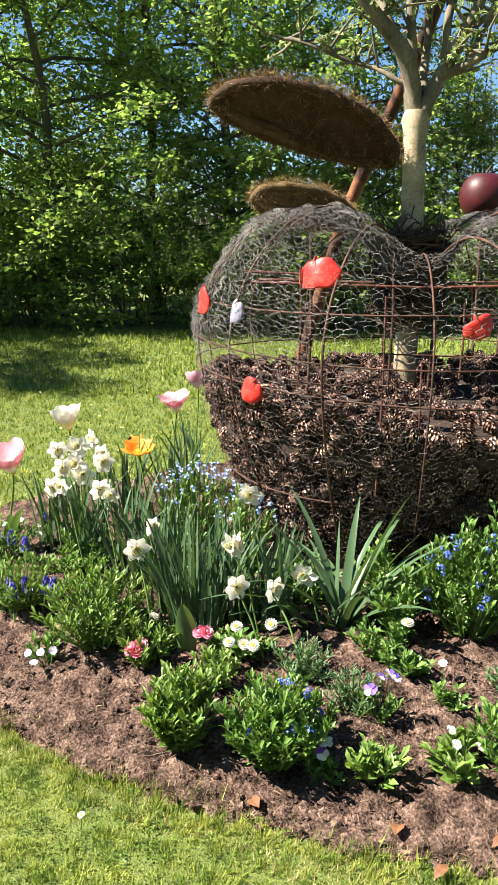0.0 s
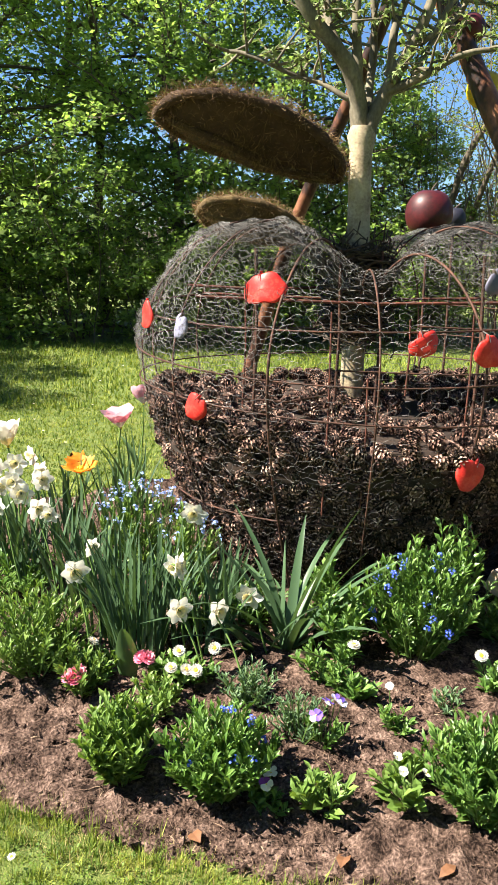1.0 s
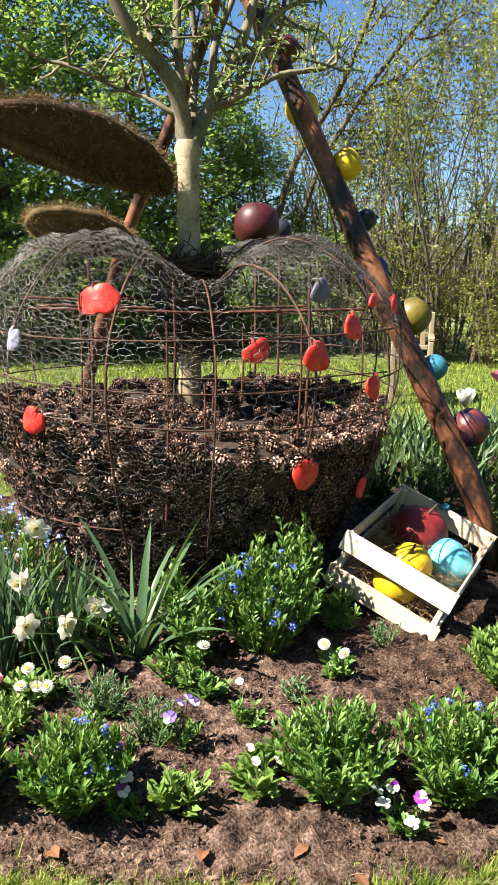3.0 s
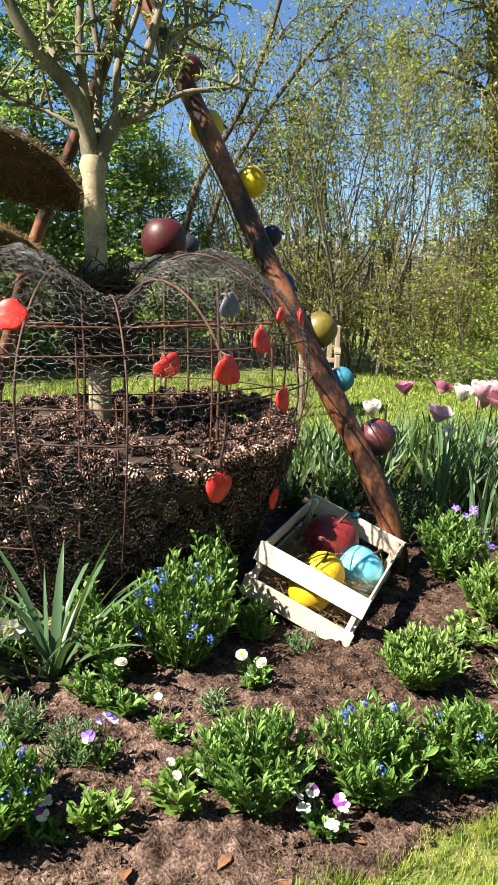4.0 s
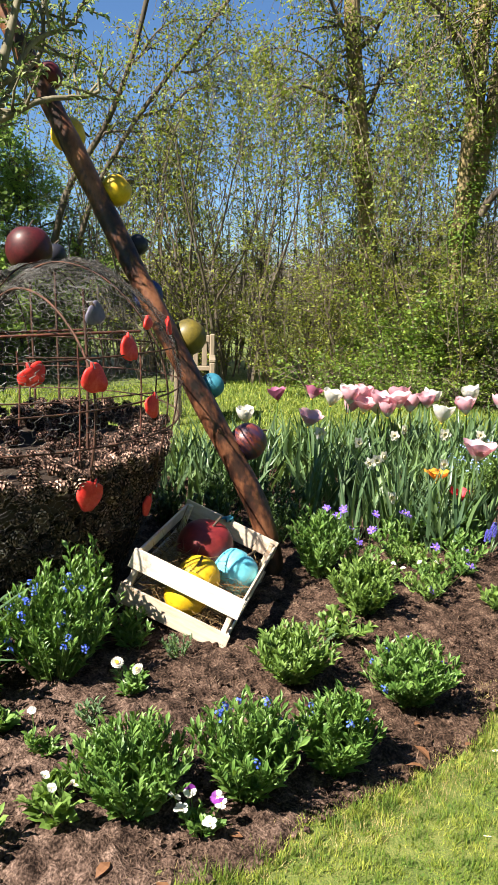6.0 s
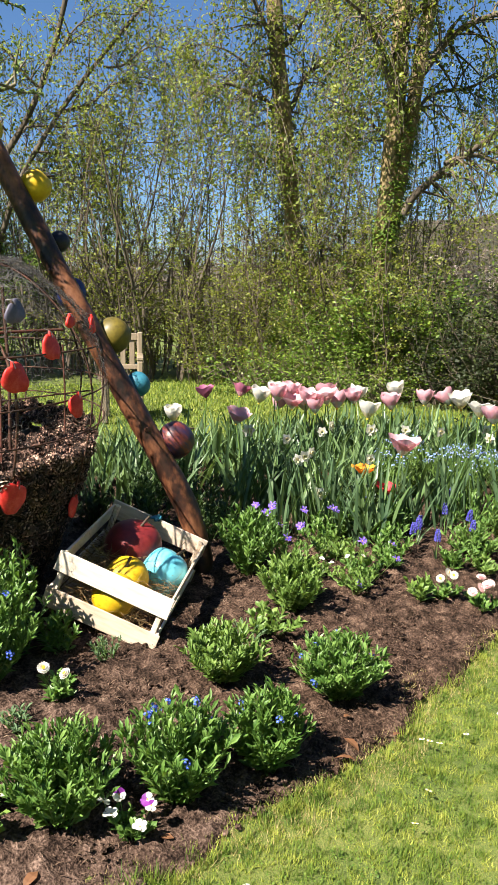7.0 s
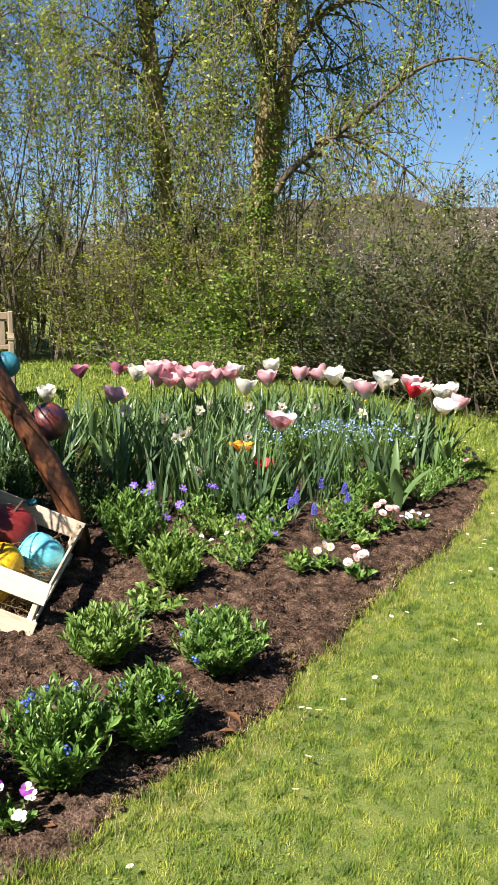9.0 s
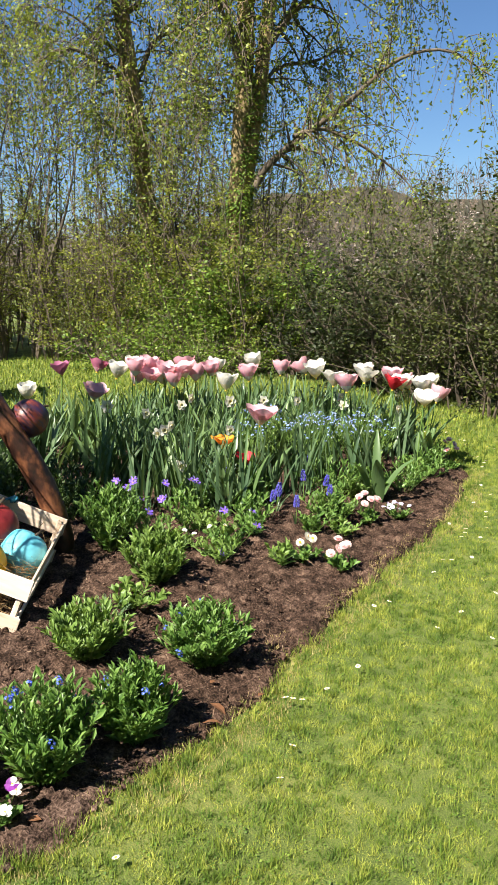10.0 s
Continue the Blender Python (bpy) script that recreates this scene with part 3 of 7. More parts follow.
def build_grass():
    def patch(x0, x1, y0, y1, per, hmin, hmax, width, soft=0.25):
        n = int((x1 - x0) * (y1 - y0) * per)
        x, y = rng.uniform(x0, x1, n), rng.uniform(y0, y1, n)
        d = edge_distance(x, y)
        rim = np.minimum(np.minimum(x - x0, x1 - x), np.minimum(y - y0, y1 - y))
        ok = (d + rng.normal(0, 0.018, n) < 0.0) & (rng.random(n) < rim / soft + 0.35)
        x, y, d = x[ok], y[ok], d[ok]
        tall = np.where(d > -0.06, 1.6, 1.0) * np.array([max(0.3, 1.0 + 0.7 * noise.noise((u * 7, v * 7, 5)) + 1.5 * noise.noise((u * 27, v * 27, 6))) for u, v in zip(x, y)])
        return blades(x, y, lawn_height(x, y) - 0.002, rng.uniform(hmin, hmax, len(x)) * tall, rng.uniform(0.6, 1.25, len(x)) * width)

    parts = [patch(-1.0, 0.8, 1.2, 2.5, 52000, 0.008, 0.024, 0.0032), patch(0.6, 2.7, 0.55, 2.1, 50000, 0.008, 0.023, 0.0032), patch(2.5, 5.6, 0.8, 3.3, 27000, 0.009, 0.024, 0.0042),
             patch(4.8, 6.8, 2.2, 6.2, 5000, 0.025, 0.05, 0.008), patch(-3.4, 0.8, 2.8, 6.8, 6500, 0.012, 0.03, 0.008), patch(-4.8, 1.6, 6.5, 10.8, 1500, 0.03, 0.06, 0.014), patch(1.0, 6.8, 4.6, 10.2, 1500, 0.03, 0.06, 0.014)]
    g = Geo()
    for V, F in parts:
        g.add(V, F)
    # clover and moss between the blades, in patches
    n = 60000
    x, y = rng.uniform(-1.0, 5.0, n), rng.uniform(0.55, 2.6, n)
    thick = np.array([noise.noise((u * 4, v * 4, 2)) + 0.5 * noise.noise((u * 11, v * 11, 8)) for u, v in zip(x, y)])
    ok = (edge_distance(x, y) < -0.02) & (thick + rng.normal(0, 0.25, n) > 0.0)
    x, y = x[ok], y[ok]
    n = len(x)
    a = rng.uniform(0, 6.283, n)
    V, F = leaves(np.stack([x, y, lawn_height(x, y) + rng.uniform(0.002, 0.013, n)], 1), np.stack([np.cos(a), np.sin(a), rng.normal(0.1, 0.3, n)], 1), np.stack([rng.normal(0, 0.35, n), rng.normal(0, 0.35, n), np.ones(n)], 1), rng.uniform(0.005, 0.010, n), rng.uniform(0.004, 0.008, n), LEAF2_V, LEAF2_F)
    g.add(V, F, 1)
    solo("grass", g.mesh("grass", [M_grass, M_clover]), "short mown spring grass, yellowish at the edge of the bed", "grass", kind="stuff")


def build_dry_grass():
    """Straw-coloured dead grass along the cut edge of the lawn."""
    n = 240000
    x, y = rng.uniform(-1.3, 4.7, n), rng.uniform(1.2, 3.0, n)
    d = edge_distance(x, y) + 0.04 * np.sin(x * 9) * np.sin(x * 3.7 + 1)
    ok = (np.abs(d + 0.035) < 0.085) & (rng.random(n) < 0.75)
    x, y, d = x[ok], y[ok], d[ok]
    V, F = blades(x, y, np.where(d > 0, soil_height(x, y), lawn_height(x, y)) - 0.004, rng.uniform(0.010, 0.032, len(x)), rng.uniform(0.0012, 0.0032, len(x)))
    solo("dry_grass", raw_mesh("dry_grass", V, F, M_dry), "dry yellow grass along the cut lawn edge", "grass", kind="stuff")


build_dry_grass()
build_ground(), build_bed(), build_crumbs(), build_grass()

# ---- the wire apple with its filling ----
CX, CY = 0.57, 3.35
PROFILE = np.array([(0.055, 1.00), (0.085, 1.12), (0.16, 1.24), (0.28, 1.35), (0.42, 1.40), (0.58, 1.36), (0.72, 1.25), (0.82, 1.10), (0.86, 0.93), (0.84, 0.75), (0.78, 0.55), (0.70, 0.35), (0.62, 0.18), (0.56, 0.06)])


def dense_profile(n):
    """The apple's outline, rounded, at even steps along it."""
    P, out = PROFILE, []
    for i in range(len(P) - 1):
        a, b, c, d = P[max(i - 1, 0)], P[i], P[i + 1], P[min(i + 2, len(P) - 1)]
        for t in np.linspace(0, 1, 20, endpoint=False):
            out.append(0.5 * (2 * b + (c - a) * t + (2 * a - 5 * b + 4 * c - d) * t * t + (3 * b - a - 3 * c + d) * t ** 3))
    out = np.array(out + [P[-1]])
    s = np.concatenate([[0], np.cumsum(np.linalg.norm(np.diff(out, axis=0), axis=1))])
    u = np.linspace(0, s[-1], n)
    return np.stack([np.interp(u, s, out[:, 0]), np.interp(u, s, out[:, 1])], 1), s[-1]


OUT, OUT_LEN = dense_profile(400)


DIP = 0.35      # how much lower the crest is in front and behind than at the two cheeks


def outer_radius(z, a=None):
    """Radius of the apple's outside at a height."""
    k = int(np.argmax(OUT[:, 1]))
    if a is not None and z > 0.93:
        z = 0.93 + (z - 0.93) / (1 - DIP * math.sin(a) ** 8)
    return np.interp(z, OUT[k:, 1][::-1], OUT[k:, 0][::-1])


def on_apple(s, a, lift=0.0):
    """Points on the skin at distances s along the outline and angles a."""
    u = np.clip(np.asarray(s) / OUT_LEN, 0, 1) * (len(OUT) - 1)
    r, z = np.interp(u, np.arange(len(OUT)), OUT[:, 0]) + lift, np.interp(u, np.arange(len(OUT)), OUT[:, 1])
    bulge = 1 + 0.018 * np.sin(3 * a + 1) + 0.012 * np.sin(7 * a)
    z = np.where(z > 0.93, 0.93 + (z - 0.93) * (1 - DIP * np.sin(a) ** 8), z)
    return np.stack([r * bulge * np.cos(a), r * bulge * np.sin(a), z], -1)


def ribbons(A, B, r):
    """Many short wires of two faces, where they lie on the cones."""
    out = unit((A + B) * (1, 1, 0))
    u = unit(np.cross(B - A, out)) * r
    m = out * r
    V = np.stack([A - u, A + m, A + u, B - u, B + m, B + u], 1).reshape(-1, 3)
    F = np.array([(0, 1, 4, 3), (1, 2, 5, 4)])[None] + (np.arange(len(A)) * 6)[:, None, None]
    return V, F.reshape(-1, 4)


def netting(s0, s1, cell, lift, r, turn, keep=None):
    """Hexagonal netting over the skin, from s0 to s1 along the outline; keep picks the wires that are there."""
    rows = int((s1 - s0) / (cell * 0.75))
    n = int(2 * math.pi * 0.66 / cell)
    A, B = [], []
    for i in range(rows):
        s = s0 + i * cell * 0.75
        off = 0.5 * (i % 2) + turn
        j = np.arange(n)
        wob = 0.10 * np.sin(j * 1.7 + i * 2.3)
        al, am, ar = (j + off - 0.5) * 2 * math.pi / n, (j + off + wob) * 2 * math.pi / n, (j + off + 0.5) * 2 * math.pi / n
        lo, pk, hi = on_apple(np.full(n, s), al, lift), on_apple(np.full(n, s - cell * 0.25) , am, lift), on_apple(np.full(n, s), ar, lift)
        dn = on_apple(np.full(n, s + cell * 0.5), al, lift)
        A += [lo, pk, lo]
        B += [pk, hi, dn]
    A, B = np.concatenate(A), np.concatenate(B)
    jig = lambda P: P + 0.006 * np.sin(P[:, [1, 2, 0]] * 61 + 2) + 0.0055 * np.sin(P[:, [2, 0, 1]] * 131 + 1) + 0.009 * np.sin(P[:, [2, 1, 0]] * 17)
    if keep is not None:
        ok = keep((A + B) / 2)
        A, B = A[ok], B[ok]
    return ribbons(jig(A), jig(B), r)


def cleft(P):
    """How near a point lies to the groove in the apple's front: 1 in it, 0 at 30 degrees from it."""
    return np.clip(1 - np.abs(np.degrees(np.arctan2(P[:, 0], -P[:, 1]))) / 30, 0, 1)


def build_apple():
    apple = thing("wire_apple", pose(CX, CY, 0), "giant apple of rusty rods and chicken wire in the bed", "sculpture")
    full = np.linspace(0.0, OUT_LEN, 60)
    for k in range(14):
        a = 2 * math.pi * (k + 0.35) / 14 + 0.05 * math.sin(k * 5)
        g = Geo().tube(on_apple(full, np.full(60, a), -0.004), 0.0048 if k in (9, 11) else 0.0037, 5)
        part("rib", g.mesh("rib", M_rust, True), apple)
    for z, r in ((0.10, 0.003), (0.42, 0.003), (0.80, 0.0033), (0.92, 0.0033), (1.07, 0.0033)):
        a = np.linspace(0, 2 * math.pi, 73)
        rr = outer_radius(z) - 0.008
        P = np.stack([rr * np.cos(a), rr * np.sin(a), z + 0.012 * np.sin(2 * a + z * 9)], 1)
        part("ring", Geo().tube(P, r, 5, cap=False).mesh("ring", M_rust if r < 0.005 else M_redrust, True), apple)
    for (x0, y0), (x1, y1), z in (((-0.62, -0.32), (0.60, -0.36), 1.13), ((-0.60, 0.36), (0.62, 0.30), 1.10), ((-0.66, 0.02), (-0.05, 0.05), 1.15)):
        part("cross_rod", Geo().tube([(x0, y0, z), ((x0 + x1) / 2, (y0 + y1) / 2, z - 0.01), (x1, y1, z + 0.01)], 0.006, 6).mesh("cross_rod", M_redrust, True), apple)
    for x, y in ((-0.10, -0.20), (0.07, -0.12), (0.36, -0.42), (-0.42, -0.44)):
        part("upright_rod", Geo().tube([(x, y, 0.5), (x + 0.01, y, 1.0), (x, y + 0.01, 1.30)], 0.006, 6).mesh("upright_rod", M_rust, True), apple)
    # rods of the front frame, just inside the netting
    for x, y, z0, z1 in ((-0.20, -0.73, 0.47, 1.12), (-0.08, -0.745, 0.50, 0.92), (-0.46, -0.62, 0.80, 1.20), (0.237, -0.735, 0.74, 1.12), (0.05, -0.70, 0.86, 1.10), (0.52, -0.56, 0.78, 1.10)):
        part("front_rod", Geo().tube([(x, y, z0), (x + 0.006, y + 0.004, (z0 + z1) / 2), (x, y, z1)], 0.0033, 6).mesh("front_rod", M_redrust, True), apple)
    for x0, x1, y, z in ((-0.48, -0.18, -0.66, 0.835), (-0.20, 0.62, -0.62, 0.925), (0.10, 0.58, -0.60, 1.07)):
        part("front_bar", Geo().tube([(x0, y, z), ((x0 + x1) / 2, y - 0.03, z - 0.004), (x1, y + 0.06, z + 0.006)], 0.0031, 6).mesh("front_bar", M_rust, True), apple)
    g = Geo()
    low = OUT_LEN * 0.66
    g.add(*netting(0.03, low, 0.030, 0.004, 0.00062, 0.0, lambda P: rng.random(len(P)) > 0.45 * cleft(P)))
    # a second layer, folded over the crest and down the left cheek
    g.add(*netting(0.03, OUT_LEN * 0.6, 0.025, 0.010, 0.0005, 0.37, lambda P: ((P[:, 2] > 1.16) | (P[:, 0] < -0.42)) & (cleft(P) < 0.25)))
    g.add(*netting(0.03, OUT_LEN * 0.36, 0.022, 0.017, 0.0005, 0.71, lambda P: (P[:, 2] > 1.24 + 0.10 * np.sin(P[:, 0] * 9)) & (cleft(P) < 0.1)))
    part("chicken_wire", g.mesh("chicken_wire", M_wire), apple, "grey hexagonal chicken wire")
    g = Geo().add(*netting(low, OUT_LEN - 0.01, 0.031, 0.006, 0.0003, 0.0))
    part("lower_chicken_wire", g.mesh("lower_chicken_wire", M_wire), apple, "grey hexagonal chicken wire over the cones")
    # loose wire ends gathered round the trunk in the dip
    g = Geo()
    for k in range(1100):
        a, r0 = rng.uniform(0, 6.283), rng.uniform(0.05, 0.13)
        z = rng.uniform(0.99, 1.30)
        sweep, rise, flare = rng.normal(0, 1.6), rng.normal(0, 0.05), rng.normal(0.1, 0.3)
        P = [(r0 * math.cos(a + t * sweep) * (1 + t * flare), r0 * math.sin(a + t * sweep) * (1 + t * flare), z + t * rise + rng.normal(0, 0.012)) for t in np.linspace(0, 1, 6)]
        g.tube(P, 0.0032, 3)
    part("wire_tangle", g.mesh("wire_tangle", M_stalk), apple, "dark tangle of wire ends round the trunk")


def cone_mesh(name, seed):
    """A pine cone, about 1 long along z: a dark core with rings of open scales, each with a shaft darkened as shade and
    a pale blunt tip.
    """
    r = np.random.default_rng(seed)
    g = Geo()
    g.tube([(0, 0, -0.46), (0, 0, -0.1), (0, 0, 0.42)], [0.10, 0.24, 0.03], 5)
    counts = (6, 8, 9, 9, 8, 6, 4)
    B, A, L, W = [], [], [], []
    for i, n in enumerate(counts):
        z = -0.42 + 0.80 * i / 6
        wide = math.sin(math.pi * (0.18 + 0.74 * i / 6)) ** 0.7
        for j in range(n):
            a = 2 * math.pi * (j + 0.5 * (i % 2)) / n + r.normal(0, 0.07)
            tilt = -0.30 + 1.05 * i / 6 + r.normal(0, 0.12)
            B.append((0.17 * wide * math.cos(a), 0.17 * wide * math.sin(a), z))
            A.append((math.cos(a) * math.cos(tilt), math.sin(a) * math.cos(tilt), math.sin(tilt)))
            L.append(0.33 * wide * r.uniform(0.88, 1.12))
            W.append(0.23 * wide + 0.035)
    up = np.tile((0, 0, 1.0), (len(B), 1))
    shaft_v, shaft_f = np.array([(-0.22, 0, 0), (0.22, 0, 0), (-0.5, 0.72, 0.04), (0.5, 0.72, 0.04)]), np.array([(0, 1, 3), (0, 3, 2)])
    tip_v, tip_f = np.array([(-0.5, 0.72, 0.05), (0.5, 0.72, 0.05), (0, 1.04, 0.20), (0, 0.86, -0.22)]), np.array([(0, 1, 2), (0, 3, 1)])
    g.add(*leaves(np.array(B), np.array(A), up, np.array(L), np.array(W), shaft_v, shaft_f), 0)
    g.add(*leaves(np.array(B), np.array(A), up, np.array(L), np.array(W), tip_v, tip_f), 1)
    return g.mesh(name, [M_cone, M_conetip])


def build_cones():
    fill = thing("pine_cone_filling", pose(CX, CY, 0), "brown open pine cones heaped inside the wire apple", "pine cones")
    # filler body inside the heap, coloured dark for the shade between cones
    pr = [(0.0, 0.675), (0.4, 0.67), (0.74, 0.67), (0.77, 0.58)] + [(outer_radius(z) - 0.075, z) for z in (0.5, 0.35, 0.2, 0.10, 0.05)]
    part("litter_core", raw_mesh("litter_core", *lathe(pr, 40), M_core, True), fill, "dark filler core standing for the shade between the cones")
    kinds = [cone_mesh("pine_cone", s) for s in range(5)]
    spots = []
    # against the wire, row by row, then on top of the heap
    z = 0.09
    row = 0
    while z < 0.76:
        rr = outer_radius(z) - 0.040
        n = int(2 * math.pi * rr / 0.045)
        for j in range(n):
            a = 2 * math.pi * (j + 0.5 * (row % 2)) / n + rng.normal(0, 0.022)
            top = 0.735 + 0.03 * math.sin(a * 2 + 1) + 0.02 * math.sin(a * 5)
            if z < top and (math.sin(a) < 0.25 or z > 0.67):
                spots.append((a, rr + 0.008 - abs(rng.normal(0, 0.012)), z + rng.normal(0, 0.012)))
        z += 0.038
        row += 1
    n_top = 0
    while n_top < 540:
        r, a = 0.80 * math.sqrt(rng.random()), rng.uniform(0, 6.283)
        spots.append((a, r, 0.695 + rng.uniform(-0.015, 0.045) + 0.03 * math.sin(a * 2 + 1)))
        n_top += 1
    g, made = Geo(), 0
    data = []
    for me in kinds:
        V = np.empty(len(me.vertices) * 3, np.float32)
        me.vertices.foreach_get("co", V)
        F = np.array([p.vertices[:] for p in me.polygons])
        tip = np.array([p.material_index for p in me.polygons]) == 1
        data.append((V.reshape(-1, 3).astype(float), F, tip))
    order = sorted(range(len(spots)), key=lambda i: (math.sin(spots[i][0]) > -0.25, spots[i][2] < 0.25, i * 7919 % 1009))
    for i in order:
        a, r, z = spots[i]
        k = i % 5
        size = rng.uniform(0.046, 0.064)
        e = Euler((rng.uniform(0, 6.28), rng.uniform(0, 6.28), rng.uniform(0, 6.28)))
        m = Matrix.LocRotScale((r * math.cos(a), r * math.sin(a), z), e, Vector((size, size, size * rng.uniform(0.9, 1.1))))
        if made < 300:
            part("pine_cone", kinds[k], fill, m=m)
            made += 1
        else:
            V, F, tip = data[k]
            M = np.array(m)
            W = V @ M[:3, :3].T + M[:3, 3]
            n0 = int(F[~tip].max()) + 1
            g.add(W[:n0], F[~tip], 0)
            g.add(W[n0:], F[tip] - n0, 1)
    tagged(part("cone_litter", g.mesh("cone_litter", [M_cone, M_conetip]), fill), kind="stuff")


def apple_tag_mesh(name, w, h, mat, seed):
    """A flat clay apple with two lobes above, one below and a stub of stalk; x across, z up, y thick."""
    r = np.random.default_rng(seed)
    n = 36
    a = np.arange(n) * 2 * math.pi / n
    rad = 1 + 0.05 * np.cos(2 * a) - 0.13 * np.exp(-((a - math.pi / 2) / 0.30) ** 2) - 0.07 * np.exp(-((a - 1.5 * math.pi) / 0.3) ** 2) + 0.06 * np.sin(3 * a + r.uniform(0, 6)) + 0.025 * np.sin(7 * a + r.uniform(0, 6))
    rings = [(0.03, 0.006), (0.5, 0.006), (0.9, 0.0055), (0.98, 0.003), (1.0, 0.0), (0.98, -0.003), (0.9, -0.0055), (0.5, -0.006), (0.03, -0.006)]
    V = np.concatenate([np.stack([k * rad * np.cos(a) * w / 2, np.full(n, y), k * rad * np.sin(a) * h / 2], 1) for k, y in rings])
    F = [(i * n + j, i * n + (j + 1) % n, (i + 1) * n + (j + 1) % n, (i + 1) * n + j) for i in range(len(rings) - 1) for j in range(n)]
    V = blob_noise(V, 0.006, 14, seed)
    V[:, 1] += 0.5 * (V[:, 0] ** 2) / 0.1
    return Geo().add(V, F).mesh(name, mat, True)


TAGS = [(-122.2, 1.179, 0.150, 0.108, "red"), (-160, 1.06, 0.10, 0.112, "red"), (-141.2, 1.046, 0.062, 0.088, "lilac"), (-135.3, 0.795, 0.085, 0.10, "red"), (-85.5, 1.039, 0.095, 0.078, "red"),
        (-71.5, 1.018, 0.092, 0.105, "red"), (-58.7, 1.104, 0.080, 0.10, "red"), (-45.1, 1.181, 0.066, 0.052, "red"), (-24, 1.16, 0.09, 0.07, "red"), (-62.5, 1.218, 0.094, 0.080, "navy"),
        (-54.5, 0.903, 0.076, 0.090, "red"), (-71.5, 0.623, 0.100, 0.115, "red"), (-44.3, 0.498, 0.076, 0.086, "red")]


def build_tags():
    mats = {"red": M_gl_red, "lilac": M_gl_lilac, "navy": M_gl_grey}
    for i, (az, z, w, h, c) in enumerate(TAGS):
        a = radians(az)
        r = outer_radius(z, a) + 0.016
        dz = (outer_radius(z + 0.02) - outer_radius(z - 0.02)) / 0.04
        lean = math.degrees(math.atan(dz))
        tilt = (-14, 6, 10, 30, -28, -18, -8, -25, -20, -30, 2, 14, 10)[i]
        m = pose(CX + r * math.cos(a), CY + r * math.sin(a), z, 0, 0, az + 90) @ pose(0, 0, 0, lean * 0.35, 0, 0) @ pose(0, 0, 0, 0, tilt, 0)
        colour = {"red": "bright red", "lilac": "pale lilac", "navy": "dull grey-violet"}[c]
        t = thing("clay_apple", m, colour + " glazed clay apple wired onto the chicken wire", "ornament", "clay apples on the wire")
        part("apple_shape", apple_tag_mesh("apple_shape", w, h, mats[c], i), t)
        part("hanging_wire", Geo().tube([(0, -0.012, h * 0.30), (0.004, -0.006, h * 0.5), (0, 0.014, h * 0.62)], 0.0016, 4).mesh("hanging_wire", M_wire), t)
        part("stalk", Geo().tube([(0, 0, h * 0.36), (0.002, 0, h * 0.45), (0.005, 0, h * 0.52)], [0.007, 0.006, 0.005], 5).mesh("stalk", M_gl_red if c == "red" else M_stalk, True), t)


def limb(P, r0, r1, n=14, wob=0.01, seed=0):
    """A wavy tapered run of points and radii through P."""
    P = np.asarray(P, float)
    s = np.concatenate([[0], np.cumsum(np.linalg.norm(np.diff(P, axis=0), axis=1))])
    u = np.linspace(0, s[-1], n)
    Q = np.stack([np.interp(u, s, P[:, k]) for k in range(3)], 1)
    for _ in range(2):
        Q[1:-1] = (Q[:-2] + 2 * Q[1:-1] + Q[2:]) / 4
    ph = seed * 1.7 + np.arange(3)
    Q[1:] += wob * np.sin(u[1:, None] * 9 / max(s[-1], 0.1) + ph)
    return Q, np.linspace(r0, r1, n)


def build_log(name, P, r0, r1, label, seed):
    Q, R = limb(P, r0, r1, 26, 0.006, seed)
    R = R * (1 + 0.05 * np.sin(np.arange(26) * 1.9 + seed))
    g = Geo().tube(Q, R, 14)
    for k in range(9):
        i = 2 + int(rng.integers(0, 22))
        a = rng.uniform(0, 6.283)
        d = np.array([math.cos(a), math.sin(a), 0.1])
        g.tube([Q[i] + d * R[i] * 0.7, Q[i] + d * R[i] * 1.12], [0.018, 0.009], 6)
    solo(name, g.mesh(name, M_log, True), label, "log")


POLE_A = [(1.735, 2.90, 0.05), (1.716, 2.915, 0.322), (1.258, 3.346, 1.42), (0.832, 3.684, 2.434), (0.70, 3.78, 2.75)]
POLE_B = [(-0.009, 4.344, 0.02), (0.021, 4.329, 0.104), (0.215, 4.262, 0.741), (0.4, 4.119, 1.424), (0.572, 3.958, 1.871), (0.7, 3.768, 2.251), (0.78, 3.654, 2.65)]


def ball_mesh(name, r, mat, seed, squash=1.0):
    V, F = lathe([(r * math.sin(t) * (1 + 0.02 * math.sin(3 * t)), -r * squash * math.cos(t) - (0.10 * r * math.exp(-((math.pi - t) / 0.35) ** 2))) for t in np.linspace(0.02, math.pi - 0.02, 18)], 28)
    return Geo().add(blob_noise(V, r * 0.025, 0.7 / r, seed), F).mesh(name, mat, True)


def painted_apple(centre, r, mat, label, seed, turn=(0, 0, 0), group="", stake=0.0):
    t = thing("painted_apple", pose(*centre, *turn), label, "ornament", group)
    part("body", ball_mesh("body", r, mat, seed), t)
    part("stalk", Geo().tube([(0, 0, r * 0.75), (0.01, 0, r * 1.0), (0.03, 0.01, r * 1.22)], [0.007, 0.005, 0.005], 6).mesh("stalk", M_stalk, True), t)
    if stake:
        part("stake", Geo().tube([(0, 0, -r * 0.8), (0.01, 0, -stake / 2), (0, 0, -stake)], 0.007, 6).mesh("stake", M_rust, True), t, "rusty steel stake")
    return t


